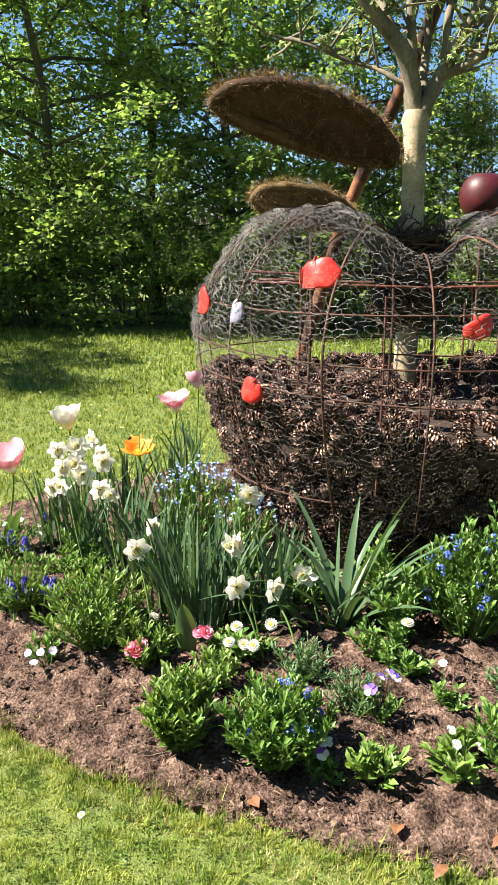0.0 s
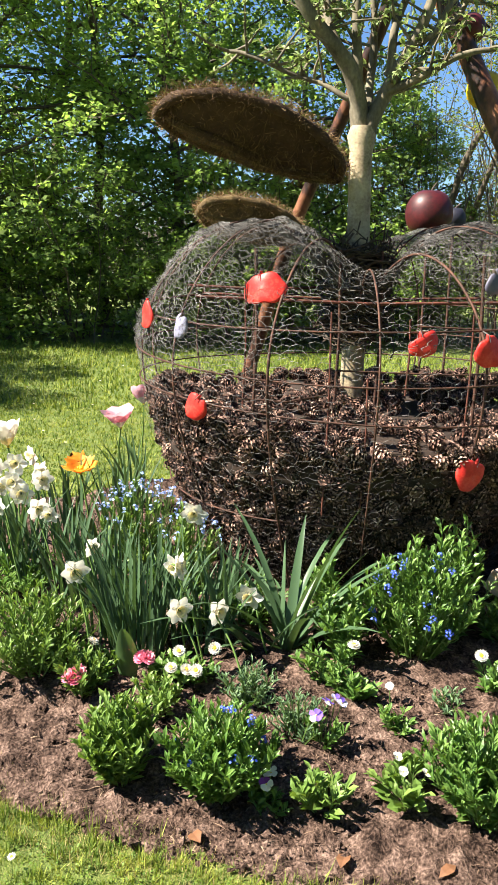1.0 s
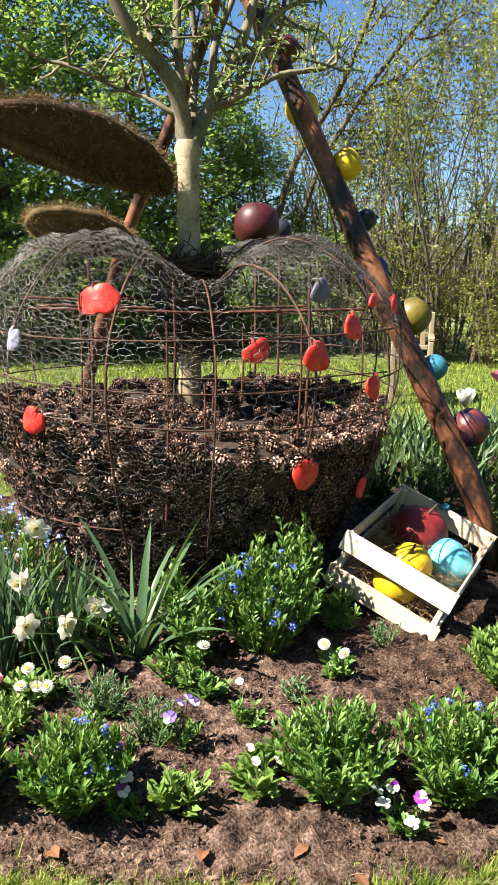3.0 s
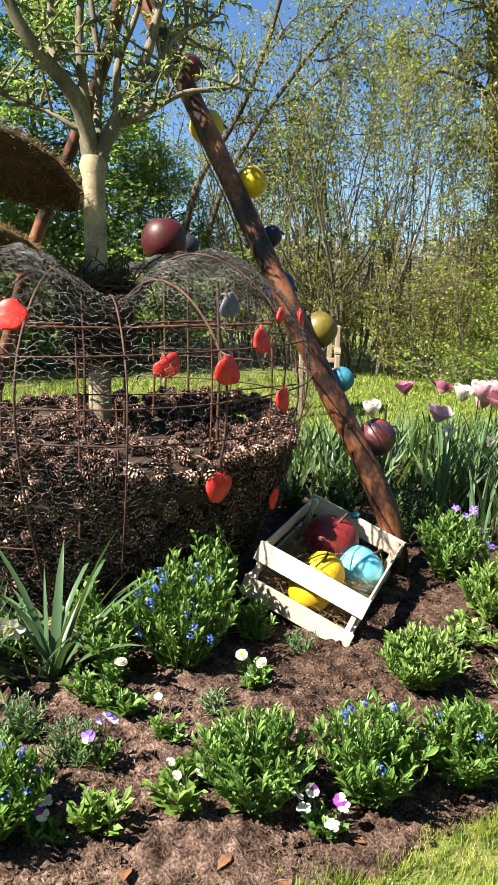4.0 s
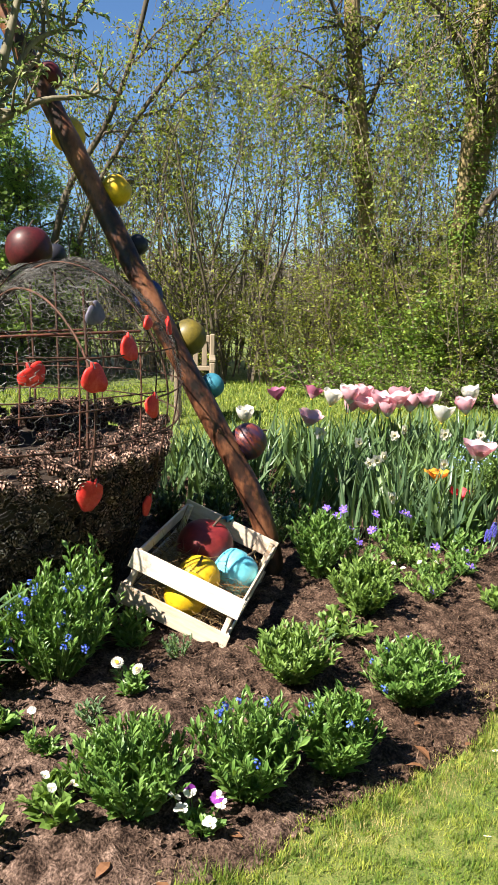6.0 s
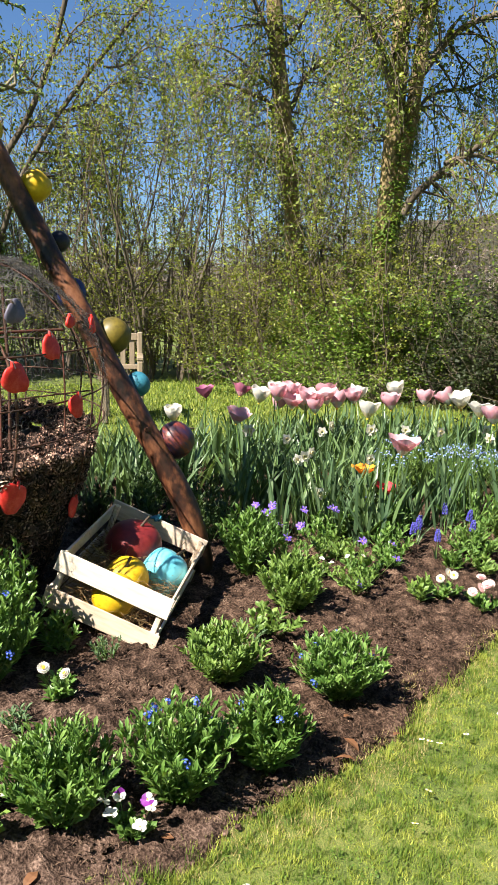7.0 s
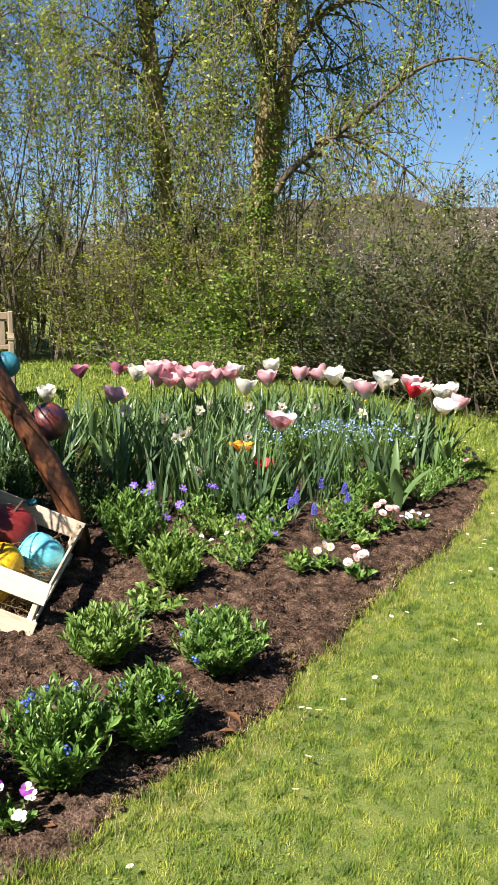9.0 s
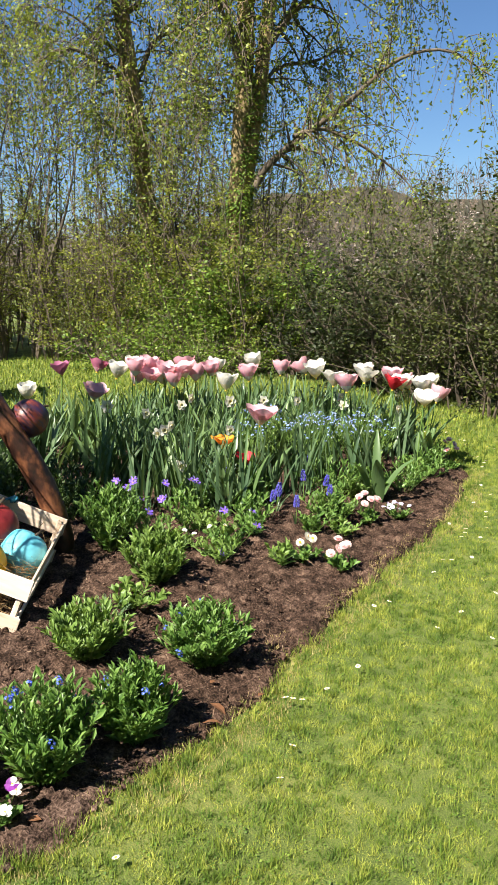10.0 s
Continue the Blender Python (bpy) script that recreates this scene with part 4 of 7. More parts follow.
def hairy_leaf(name, m, a, b, thick, fold, core, fibre, n, label, stem):
    """A leaf of matted fibre: a thick pointed pad, folded along its rib, and hair all over it. x along, y across."""
    t = thing(name, m, label, "ornament")
    V, F = lathe([(math.sin(q), -math.cos(q)) for q in np.linspace(0.03, math.pi - 0.03, 14)], 44)
    V = np.stack([V[:, 0], V[:, 1], V[:, 2]], 1)
    point = 1 - 0.16 * np.clip(V[:, 0], 0, 1) ** 2
    S = np.stack([V[:, 0] * a, V[:, 1] * b * point, V[:, 2] * thick], 1)
    S[:, 2] += fold * np.abs(S[:, 1])
    S = blob_noise(S, 0.012, 9, n % 7)
    part("pad", Geo().add(S, F).mesh("pad", core, True), t)
    i = rng.integers(0, len(S), n)
    nor = unit(V[i] * np.array([1 / a, 1 / b, 1 / thick]))
    ax = unit(nor * rng.uniform(0.15, 0.7, (n, 1)) + rng.normal(0, 0.75, (n, 3)))
    base = S[i] + rng.normal(0, 0.010, (n, 3))
    HV, HF = leaves(base, ax, rng.normal(0, 1, (n, 3)), rng.uniform(0.015, 0.055, n), rng.uniform(0.0012, 0.0026, n), LEAF2_V, LEAF2_F)
    tagged(part("fibre_hair", raw_mesh("fibre_hair", HV, HF, fibre), t, "shaggy loose fibres"), kind="stuff")
    # fringe in the paler colour paints a lit rim
    k = n // 2
    e = rng.uniform(0, 6.283, k)
    rim = np.stack([np.cos(e) * a, np.sin(e) * b * (1 - 0.16 * np.clip(np.cos(e), 0, 1) ** 2), np.zeros(k)], 1)
    rim[:, 2] = fold * np.abs(rim[:, 1])
    out = unit(rim * (1, 1, 0) * (1 / a, 1 / b, 0)) + rng.normal(0, 0.7, (k, 3))
    RV, RF = leaves(rim * 0.99 + rng.normal(0, 0.014, (k, 3)), out, rng.normal(0, 1, (k, 3)), rng.uniform(0.012, 0.042, k), rng.uniform(0.0014, 0.0028, k), LEAF2_V, LEAF2_F)
    tagged(part("rim_fringe", raw_mesh("rim_fringe", RV, RF, M_fringe), t, "frayed fringe along the rim, paled as if sunlit"), kind="stuff")
    e = np.linspace(0, 2 * math.pi, 61)
    roll = np.stack([np.cos(e) * a, np.sin(e) * b * (1 - 0.16 * np.clip(np.cos(e), 0, 1) ** 2), np.zeros(61)], 1)
    roll[:, 2] = fold * np.abs(roll[:, 1]) - 0.012
    part("rim_roll", Geo().tube(roll, 0.019 + 0.003 * np.sin(e * 11), 7, cap=False).mesh("rim_roll", core, True), t, "thick rolled rim of the leaf")
    s = np.linspace(-0.86, 0.86, 24)
    rib = np.stack([s * a, 0.014 * np.sin(s * 4), -thick * np.sqrt(1 - s * s) - 0.004], 1)
    part("midrib", Geo().tube(rib, 0.017 * (1 - 0.5 * s * s), 7).mesh("midrib", core, True), t, "raised ridge along the leaf")
    # the same pale fibres paint a lit line along the ridge
    k = n // 6
    i = rng.integers(0, 24, k)
    RV, RF = leaves(rib[i] + rng.normal(0, 0.012, (k, 3)), rng.normal(0, 1, (k, 3)) * (1, 0.7, 0.6) + (0, 0.3, -0.4), rng.normal(0, 1, (k, 3)), rng.uniform(0.012, 0.035, k), rng.uniform(0.0012, 0.0022, k), LEAF2_V, LEAF2_F)
    tagged(part("ridge_fringe", raw_mesh("ridge_fringe", RV, RF, M_fringe), t, "frayed fibres along the ridge, paled as if sunlit"), kind="stuff")
    part("support_rod", Geo().tube(stem, 0.006, 6).mesh("support_rod", M_rust, True), t, "rusty rod that carries the leaf")
    return t


def build_apple_tree():
    tree = thing("young_apple_tree", pose(CX, CY, 0), "young tree with smooth pale bark growing up through the wire apple", "tree")
    g = Geo()
    Q, R = limb([(0.0, 0, 0.02), (0.005, 0.0, 0.7), (-0.005, 0.02, 1.3), (-0.005, 0.04, 1.70)], 0.049, 0.043, 18, 0.004, 1)
    g.tube(Q, R, 16)
    g.tube([(-0.005, 0.04, 1.66), (-0.008, 0.04, 1.72), (-0.008, 0.04, 1.755)], [0.042, 0.055, 0.042], 14)
    part("trunk", g.mesh("trunk", M_bark, True), tree)
    boughs = [[(-0.01, 0.04, 1.70), (-0.045, 0.02, 1.84), (-0.06, 0.01, 1.91), (-0.09, 0.0, 2.00), (-0.20, -0.03, 2.08), (-0.29, -0.05, 2.20), (-0.38, -0.06, 2.45), (-0.42, -0.05, 2.8)],
              [(-0.05, 0.02, 1.88), (-0.045, 0.04, 2.05), (-0.035, 0.05, 2.20), (-0.03, 0.05, 2.8)],
              [(-0.08, 0.0, 1.98), (-0.145, 0.05, 2.10), (-0.16, 0.08, 2.22), (-0.18, 0.1, 2.7)],
              [(0.012, 0.04, 1.70), (0.045, 0.03, 1.79), (0.07, 0.02, 1.87), (0.09, 0.0, 1.97), (0.16, -0.02, 2.07), (0.23, -0.03, 2.20), (0.32, -0.04, 2.55)],
              [(0.07, 0.02, 1.87), (0.15, -0.04, 1.93), (0.25, -0.08, 1.94), (0.36, -0.11, 1.99), (0.52, -0.14, 2.05)],
              [(0.07, 0.02, 1.93), (0.10, 0.05, 2.08), (0.15, 0.06, 2.20), (0.20, 0.05, 2.6)],
              [(-0.04, 0.04, 1.84), (-0.20, 0.08, 1.91), (-0.34, 0.11, 1.98), (-0.52, 0.14, 2.01)],
              [(0.02, 0.06, 1.82), (0.02, 0.14, 2.02), (0.04, 0.18, 2.25), (0.0, 0.2, 2.7)],
              [(0.13, -0.02, 2.03), (0.24, -0.02, 2.10), (0.36, -0.02, 2.24), (0.50, -0.02, 2.36)],
              [(0.15, -0.03, 1.93), (0.23, 0.02, 2.02), (0.33, 0.05, 2.16), (0.40, 0.06, 2.45)]]
    tips = []
    for k, P in enumerate(boughs):
        Q, R = limb(P, (0.038, 0.021, 0.018, 0.033, 0.017, 0.018, 0.011, 0.018, 0.013, 0.012)[k], 0.007, 18, 0.016, k)
        gb = Geo().tube(Q, R, 9)
        for j in range(19):
            i = int(rng.integers(3, 18))
            d = unit(rng.normal(0, 1, 3) * (1, 1, 0.5) + (0, 0, 0.6))
            ln = rng.uniform(0.06, 0.24)
            e = Q[i] + d * ln
            mid = Q[i] + d * ln * 0.5 + rng.normal(0, 0.012, 3)
            gb.tube([Q[i], mid, e], [0.0065, 0.005, 0.003], 5)
            for w in (0.35, 0.6, 0.8, 1.0):
                tips.append((Q[i] + d * ln * w, d))
        part("bough", gb.mesh("bough", M_boughbark, True), tree)
    B, A = [], []
    for p, d in tips:
        for _ in range(int(rng.integers(2, 7))):
            B.append(p), A.append(unit(d + rng.normal(0, 0.7, 3)))
    n = len(B)
    V, F = leaves(np.array(B), np.array(A), rng.normal(0, 0.4, (n, 3)) + (0, 0, 1), rng.uniform(0.015, 0.04, n), rng.uniform(0.009, 0.02, n))
    tagged(part("young_foliage", raw_mesh("young_foliage", V, F, M_budleaf), tree, "small fresh green leaves"), kind="stuff")


def build_crate():
    L, W, H = 0.42, 0.62, 0.22
    m = pose(1.266, 2.707, 0.158, 1.2, 21.9, -40.75)
    c = thing("fruit_crate", m, "pale slatted wooden fruit crate tipped forward on the soil", "crate")
    sx, sy = L / 2, W / 2
    def slat(name, x, y, z, a, b, d, turn=0):
        part(name, Geo().box(pose(x, y, z, 0, 0, turn), a, b, d, 0, 0.0006).mesh(name, M_crate), c)
    for y in (-sy, sy):
        slat("slat", 0, y, H - 0.038, L, 0.009, 0.076)
        slat("slat", 0, y, 0.043, L, 0.009, 0.072)
    for x in (-sx + 0.010, sx - 0.010):
        slat("end_board", x, 0, H - 0.048, 0.009, W - 0.012, 0.062)
        slat("end_board", x, 0, 0.048, 0.009, W - 0.012, 0.066)
    for x in (-sx + 0.026, sx - 0.026):
        for y in (-sy + 0.017, sy - 0.017):
            slat("corner_post", x, y, H / 2 + 0.005, 0.022, 0.024, H - 0.03)
    for k in range(5):
        slat("bottom_slat", -sx + 0.05 + k * (L - 0.1) / 4, 0, 0.0025, 0.07, W - 0.02, 0.005)
    n = 4200
    x, y = rng.uniform(-sx + 0.04, sx - 0.04, n), rng.uniform(-sy + 0.03, sy - 0.03, n)
    z = 0.012 + 0.13 * rng.random(n) ** 1.2
    a = rng.uniform(0, 6.283, n)
    V, F = leaves(np.stack([x, y, z], 1), np.stack([np.cos(a), np.sin(a), rng.normal(0, 0.35, n)], 1), rng.normal(0, 1, (n, 3)), rng.uniform(0.05, 0.14, n), rng.uniform(0.0015, 0.004, n), LEAF2_V, LEAF2_F)
    V[:, 0], V[:, 1] = np.clip(V[:, 0], -sx + 0.012, sx - 0.012), np.clip(V[:, 1], -sy + 0.012, sy - 0.012)
    solo("straw_bedding", raw_mesh("straw_bedding", V, F, M_hay), "loose yellow straw lying in the crate", "straw", kind="stuff", m=m)
    for x, y, r, mat, col, turn in ((-0.045, 0.135, 0.114, M_gl_wine, "dark red", (20, 10, 0)), (0.005, -0.222, 0.080, M_gl_yel, "bright yellow", (70, 30, 0)), (0.005, -0.075, 0.084, M_gl_yel, "bright yellow", (30, -20, 0)), (0.106, 0.085, 0.094, M_gl_turq, "turquoise blue", (10, 35, 0))):
        p = m @ Vector((x, y, 0.022 + r))
        painted_apple(p, r, mat, col + " glazed clay apple lying in the fruit crate", int(r * 1000), turn, "clay apples in the crate")
    # a knotted strip of blue cloth on the back edge
    p = m @ Vector((-0.02, sy, H + 0.002))
    g = Geo()
    for k in range(5):
        Q = [(rng.normal(0, 0.012), rng.normal(0, 0.006), rng.uniform(-0.01, 0.012)) for _ in range(4)]
        g.tube(Q, [0.004, 0.010, 0.011, 0.004], 6)
    solo("blue_cloth_knot", g.mesh("blue_cloth_knot", M_gl_teal, True), "knotted strip of dull blue cloth tied on the crate", "cloth", m=Matrix.Translation(p))


build_apple(), build_cones(), build_tags(), build_apple_tree(), build_crate()
build_log("leaning_log", POLE_A, 0.052, 0.040, "stained brown log leaning over the wire apple", 1)
build_log("leaning_log", POLE_B, 0.036, 0.029, "stained brown log leaning in from behind the wire apple", 4)
for centre, r, mat, col, turn in (((1.004, 3.588, 2.155), 0.058, M_gl_dred, "dark red", (0, 60, 0)), ((1.085, 3.60, 1.935), 0.073, M_gl_yel, "yellow", (0, 70, 0)), ((1.244, 3.458, 1.707), 0.067, M_gl_yel, "yellow", (20, 40, 0)),
                                  ((1.325, 3.42, 1.483), 0.046, M_gl_navy, "navy blue", (0, 50, 0)), ((1.355, 3.38, 1.271), 0.068, M_gl_blue, "blue", (0, 80, 0)), ((1.490, 3.25, 1.097), 0.078, M_gl_olive, "mottled olive yellow", (0, 40, 0)),
                                  ((1.565, 3.17, 0.892), 0.055, M_gl_teal, "teal", (0, 60, 0)), ((1.685, 3.05, 0.659), 0.081, M_gl_multi, "red and blue streaked", (0, 50, 0))):
    painted_apple(centre, r, mat, col + " glazed clay apple fixed to the leaning log", int(centre[2] * 100), turn, "clay apples on the log")
painted_apple((1.063, 4.245, 1.48), 0.118, M_gl_dred, "large dark red glazed clay apple on a stake", 3, (0, 0, 0), stake=1.42)
painted_apple((1.236, 4.406, 1.461), 0.062, M_gl_navy, "small navy glazed clay apple on a stake", 5, (0, 0, 0), stake=1.40)
hairy_leaf("coir_leaf", pose(0.145, 3.30, 1.672, -20, 15.5, 14), 0.36, 0.20, 0.045, 0.24, M_coircore, M_coir, 9000, "shaggy brown coir leaf pointing away from the young tree", [(0.30, 0.0, 0.0), (0.36, -0.02, 0.02), (0.40, -0.045, 0.05)])
hairy_leaf("hay_leaf", pose(0.18, 3.95, 1.41, -34, 13, 10), 0.24, 0.13, 0.045, 0.1, M_haycore, M_hay, 5000, "shaggy straw-coloured hay leaf behind the wire apple", [(0.15, 0.0, 0.0), (0.20, 0.06, 0.02), (0.24, 0.36, 0.10)])

# ---- plants of the bed ----
def scatter_mound(r, h, n, length, width, droop=0.25, ragged=0.2):
    """Leaves that radiate from many upright shoots of a rounded clump."""
    k = max(10, n // 16)
    a, q = rng.uniform(0, 6.283, k), np.sqrt(rng.random(k))
    tilt = q * 0.95
    reach = h * (1 - 0.40 * q ** 2) * rng.uniform(1 - ragged, 1 + ragged * 0.6, k)
    tip = np.stack([np.cos(a) * r * q * 0.92, np.sin(a) * r * q * 0.92, np.maximum(reach, 0.02)], 1)
    root = tip * np.array([0.25, 0.25, 0.0])
    i = np.arange(n) % k
    u = rng.random(n) ** 0.6
    base = root[i] + (tip[i] - root[i]) * u[:, None]
    out = unit(tip[i] - root[i])
    b = rng.uniform(0, 6.283, n)
    side = np.stack([np.cos(b), np.sin(b), np.zeros(n)], 1)
    ax = unit(out * (0.25 + 0.55 * u[:, None]) + side * (0.95 - 0.35 * u[:, None]) + np.array([0, 0, 0.38]))
    up = unit(np.array([0, 0, 1.0]) + 0.5 * out + rng.normal(0, 0.45, (n, 3)))
    sz = rng.uniform(0.65, 1.15, n) * (1.1 - 0.35 * u)
    V, F = leaves(base, ax, up, length * sz, width * sz * rng.uniform(0.8, 1.2, n), LANCE_V if width < 0.0135 else SPOON_V, LEAF_F)
    V[:, 2] = np.maximum(V[:, 2], 0.004)
    return V, F, tip, root


def clump(x, y, r, h, n, length, width, mat, label, flower=None, name="bedding_plant", group="", flowers=(), category="plant", z=None):
    """A leafy bedding plant; flowers: (dx, dy, dz) of each bloom."""
    t = thing(name, pose(x, y, on_soil(x, y) - 0.004 if z is None else z, 0, 0, 0), label, category, group)
    V, F, tip, root = scatter_mound(r, h, n, length, width)
    g = Geo().add(V, F)
    tagged(part("foliage", g.mesh("foliage", mat), t), kind="stuff")
    gs = Geo()
    for a, b in zip(tip, root):
        gs.tube([b, (a + b) / 2 * (1, 1, 1.05), a], [0.0022, 0.002, 0.0012], 3)
    for d in flowers:
        gs.tube([(d[0] * 0.3, d[1] * 0.3, 0.0), (d[0] * 0.7, d[1] * 0.7, d[2] * 0.6), d], 0.0013, 3)
    tagged(part("stalk_growth", gs.mesh("stalk_growth", M_stem), t), kind="stuff")
    for i, d in enumerate(flowers):
        me = flower[i % len(flower)]
        part("flower", me, t, m=pose(*d, rng.uniform(0, 60), rng.uniform(-35, 35), rng.uniform(-40, 40)))
    return t


def crown_points(n, r, h, low=0.55):
    """Places for blooms on a rounded clump's upper outside, seen from all round."""
    out = []
    for _ in range(n):
        a, q = rng.uniform(0, 6.283), math.sqrt(rng.random())
        out.append((math.cos(a) * r * q * 0.9, math.sin(a) * r * q * 0.9, h * (1.0 - (1 - low) * q * q) * rng.uniform(0.92, 1.06) + 0.01))
    return out


def round_flower(name, petals, r, mats, cup=0.2, wide=0.9, centre=0.25, slot_of=None):
    """A flat flower of rounded petals with a raised eye."""
    g = Geo()
    tv = np.array([(0, 0, 0), (-0.34, 0.35, 0.02), (0.34, 0.35, 0.02), (-0.5, 0.72, 0.05), (0, 0.62, -0.02), (0.5, 0.72, 0.05), (-0.26, 0.97, 0.02), (0.26, 0.97, 0.02)])
    tf = np.array([(0, 2, 4), (0, 4, 1), (1, 4, 3), (2, 5, 4), (3, 4, 6), (4, 7, 6), (4, 5, 7)])
    for j in range(petals):
        a = 2 * math.pi * j / petals + rng.normal(0, 0.05)
        V, F = leaves(np.array([(0, 0, 0.001 * (j % 2))]), np.array([(math.cos(a), math.sin(a), cup + rng.normal(0.08, 0.20))]), np.array([(0, 0, 1.0)]), r * rng.uniform(0.85, 1.1), r * wide * rng.uniform(0.85, 1.1), tv, tf)
        g.add(V, F, slot_of(j) if slot_of else 0)
    V, F = lathe([(r * centre, 0.0), (r * centre * 0.8, r * 0.10), (r * centre * 0.3, r * 0.15), (0.0002, r * 0.16)], 7)
    g.add(V, F, len(mats) - 1)
    return g.mesh(name, mats)


def pompom(name, r, mats):
    """A double daisy: rings of narrow petals, the inner ones steeper."""
    g = Geo()
    for tilt, n, k in ((0.10, 15, 1.0), (0.45, 13, 0.92), (0.85, 10, 0.75)):
        a = np.arange(n) * 2 * math.pi / n + tilt * 7
        V, F = leaves(np.zeros((n, 3)) + (0, 0, r * 0.12), np.stack([np.cos(a) * math.cos(tilt), np.sin(a) * math.cos(tilt), np.full(n, math.sin(tilt))], 1), np.tile((0, 0, 1.0), (n, 1)) + rng.normal(0, 0.1, (n, 3)), r * k, r * 0.50, SPOON_V * (1, 1, -0.8), LEAF_F)
        g.add(V, F, 0)
    V, F = lathe([(r * 0.30, r * 0.30), (r * 0.26, r * 0.5), (r * 0.12, r * 0.62), (0.0002, r * 0.64)], 8)
    g.add(V, F, 1)
    return g.mesh(name, mats)


def daisy_mesh(name, r):
    g = Geo()
    a = np.arange(16) * 2 * math.pi / 16
    V, F = leaves(np.zeros((16, 3)), np.stack([np.cos(a), np.sin(a), np.full(16, 0.15)], 1), np.tile((0, 0, 1.0), (16, 1)), r, r * 0.36, LEAF4_V, LEAF4_F)
    g.add(V, F, 0)
    V, F = lathe([(r * 0.36, 0.0), (r * 0.3, r * 0.2), (r * 0.12, r * 0.28), (0.0002, r * 0.29)], 8)
    g.add(V, F, 1)
    return g.mesh(name, [M_white, M_yellow])


def tulip_bloom(name, mats, R, H, flare, seed, ragged=0.0):
    """Six petals in two rings round a cup: the heart's mesh and the petals' meshes. flare 0: closed egg, 1: wide open."""
    r = np.random.default_rng(seed)
    ns, nw = 7, 5
    petals = []
    for k in range(6):
        a0 = k * math.pi / 3 + r.normal(0, 0.06)
        inner = k % 2
        fl = flare * r.uniform(0.7, 1.25)
        s = np.linspace(0, 1, ns)
        rad = R * (np.sin(np.clip(s * 1.15, 0, 1) * math.pi / 2) ** 0.8 * (0.80 - 0.08 * inner) + fl * s ** 2.2 * 0.75)
        z = H * (s - 0.25 * fl * s ** 3) * (1 - 0.03 * inner)
        w = R * 1.08 * np.sin(np.pi * (0.06 + 0.80 * s ** 0.85)) ** 0.65
        w[-1] = R * 0.42
        V = []
        for i in range(ns):
            for v in np.linspace(-1, 1, nw):
                phi = a0 + v * w[i] / max(rad[i], R * 0.5) * 0.95
                cup = 1 - 0.10 * v * v * (1 - fl)
                jag = (ragged + 0.12) * R * r.normal(0, 0.14) * s[i]
                V.append(((rad[i] * cup + jag) * math.cos(phi), (rad[i] * cup + jag) * math.sin(phi), z[i] - 0.07 * H * v * v * s[i] + jag))
        F = np.array([(i * nw + j, i * nw + j + 1, (i + 1) * nw + j + 1, (i + 1) * nw + j) for i in range(ns - 1) for j in range(nw - 1)])
        slots = np.where(F[:, 0] // nw < 2, 1, 0)
        petals.append(raw_mesh("petal", V, F, mats, True, slots))
    g = Geo()
    for k in range(6):
        a = k * math.pi / 3
        g.tube([(0, 0, 0), (0.2 * R * math.cos(a), 0.2 * R * math.sin(a), H * 0.45)], [0.0015, 0.0022], 4)
    g.tube([(0, 0, -0.004), (0, 0, H * 0.2), (0, 0, H * 0.42)], [0.006, 0.005, 0.004], 6)
    return g.mesh(name, M_yellow, True), petals


def add_bloom(parent, kind, m):
    heart, petals = kind
    b = part("bloom", heart, parent, m=m)
    for me in petals:
        part("trumpet" if me.name.startswith("trumpet") else "petal", me, b)
    return b


def tulip_leaf_mesh(name, L, W, lean, bend, az, twist=0.0):
    V, F = strap((0, 0, 0), az, lean, bend, L, W, 9, twist, 0.45, 1.4, True)
    return Geo().add(V, F).mesh(name, M_tulipleaf, True)


def tulip(x, y, top, bloom, label, lean=(0, 0), n_leaves=2, tilt=(0, 0), group="tulips in the bed"):
    """x, y, top: where the bloom's foot is; the stalk comes up from the soil near it."""
    gx, gy = x + lean[0], y + lean[1]
    z0 = on_soil(gx, gy)
    t = thing("tulip", pose(gx, gy, z0 - 0.01), label, "tulip", group)
    end = np.array((x - gx, y - gy, top - z0 + 0.01))
    P = [(0, 0, 0), end * (0.25, 0.25, 0.5), end]
    Q, R = limb(P, 0.0048, 0.0040, 7, 0.002, int(x * 31) % 9)
    part("stem", Geo().tube(Q, R, 6).mesh("stem", M_stem, True), t)
    for k in range(n_leaves):
        az = rng.uniform(0, 6.283)
        part("leaf", tulip_leaf_mesh("leaf", rng.uniform(0.55, 0.85) * (top - z0), rng.uniform(0.03, 0.055), rng.uniform(0.1, 0.35), rng.uniform(0.1, 0.9), az, rng.normal(0, 0.3)), t)
    add_bloom(t, bloom, pose(*Q[-1], tilt[0], tilt[1], rng.uniform(0, 360)) @ Matrix.Scale(0.8 if top < 0.3 else rng.uniform(0.94, 1.12), 4))
    return t


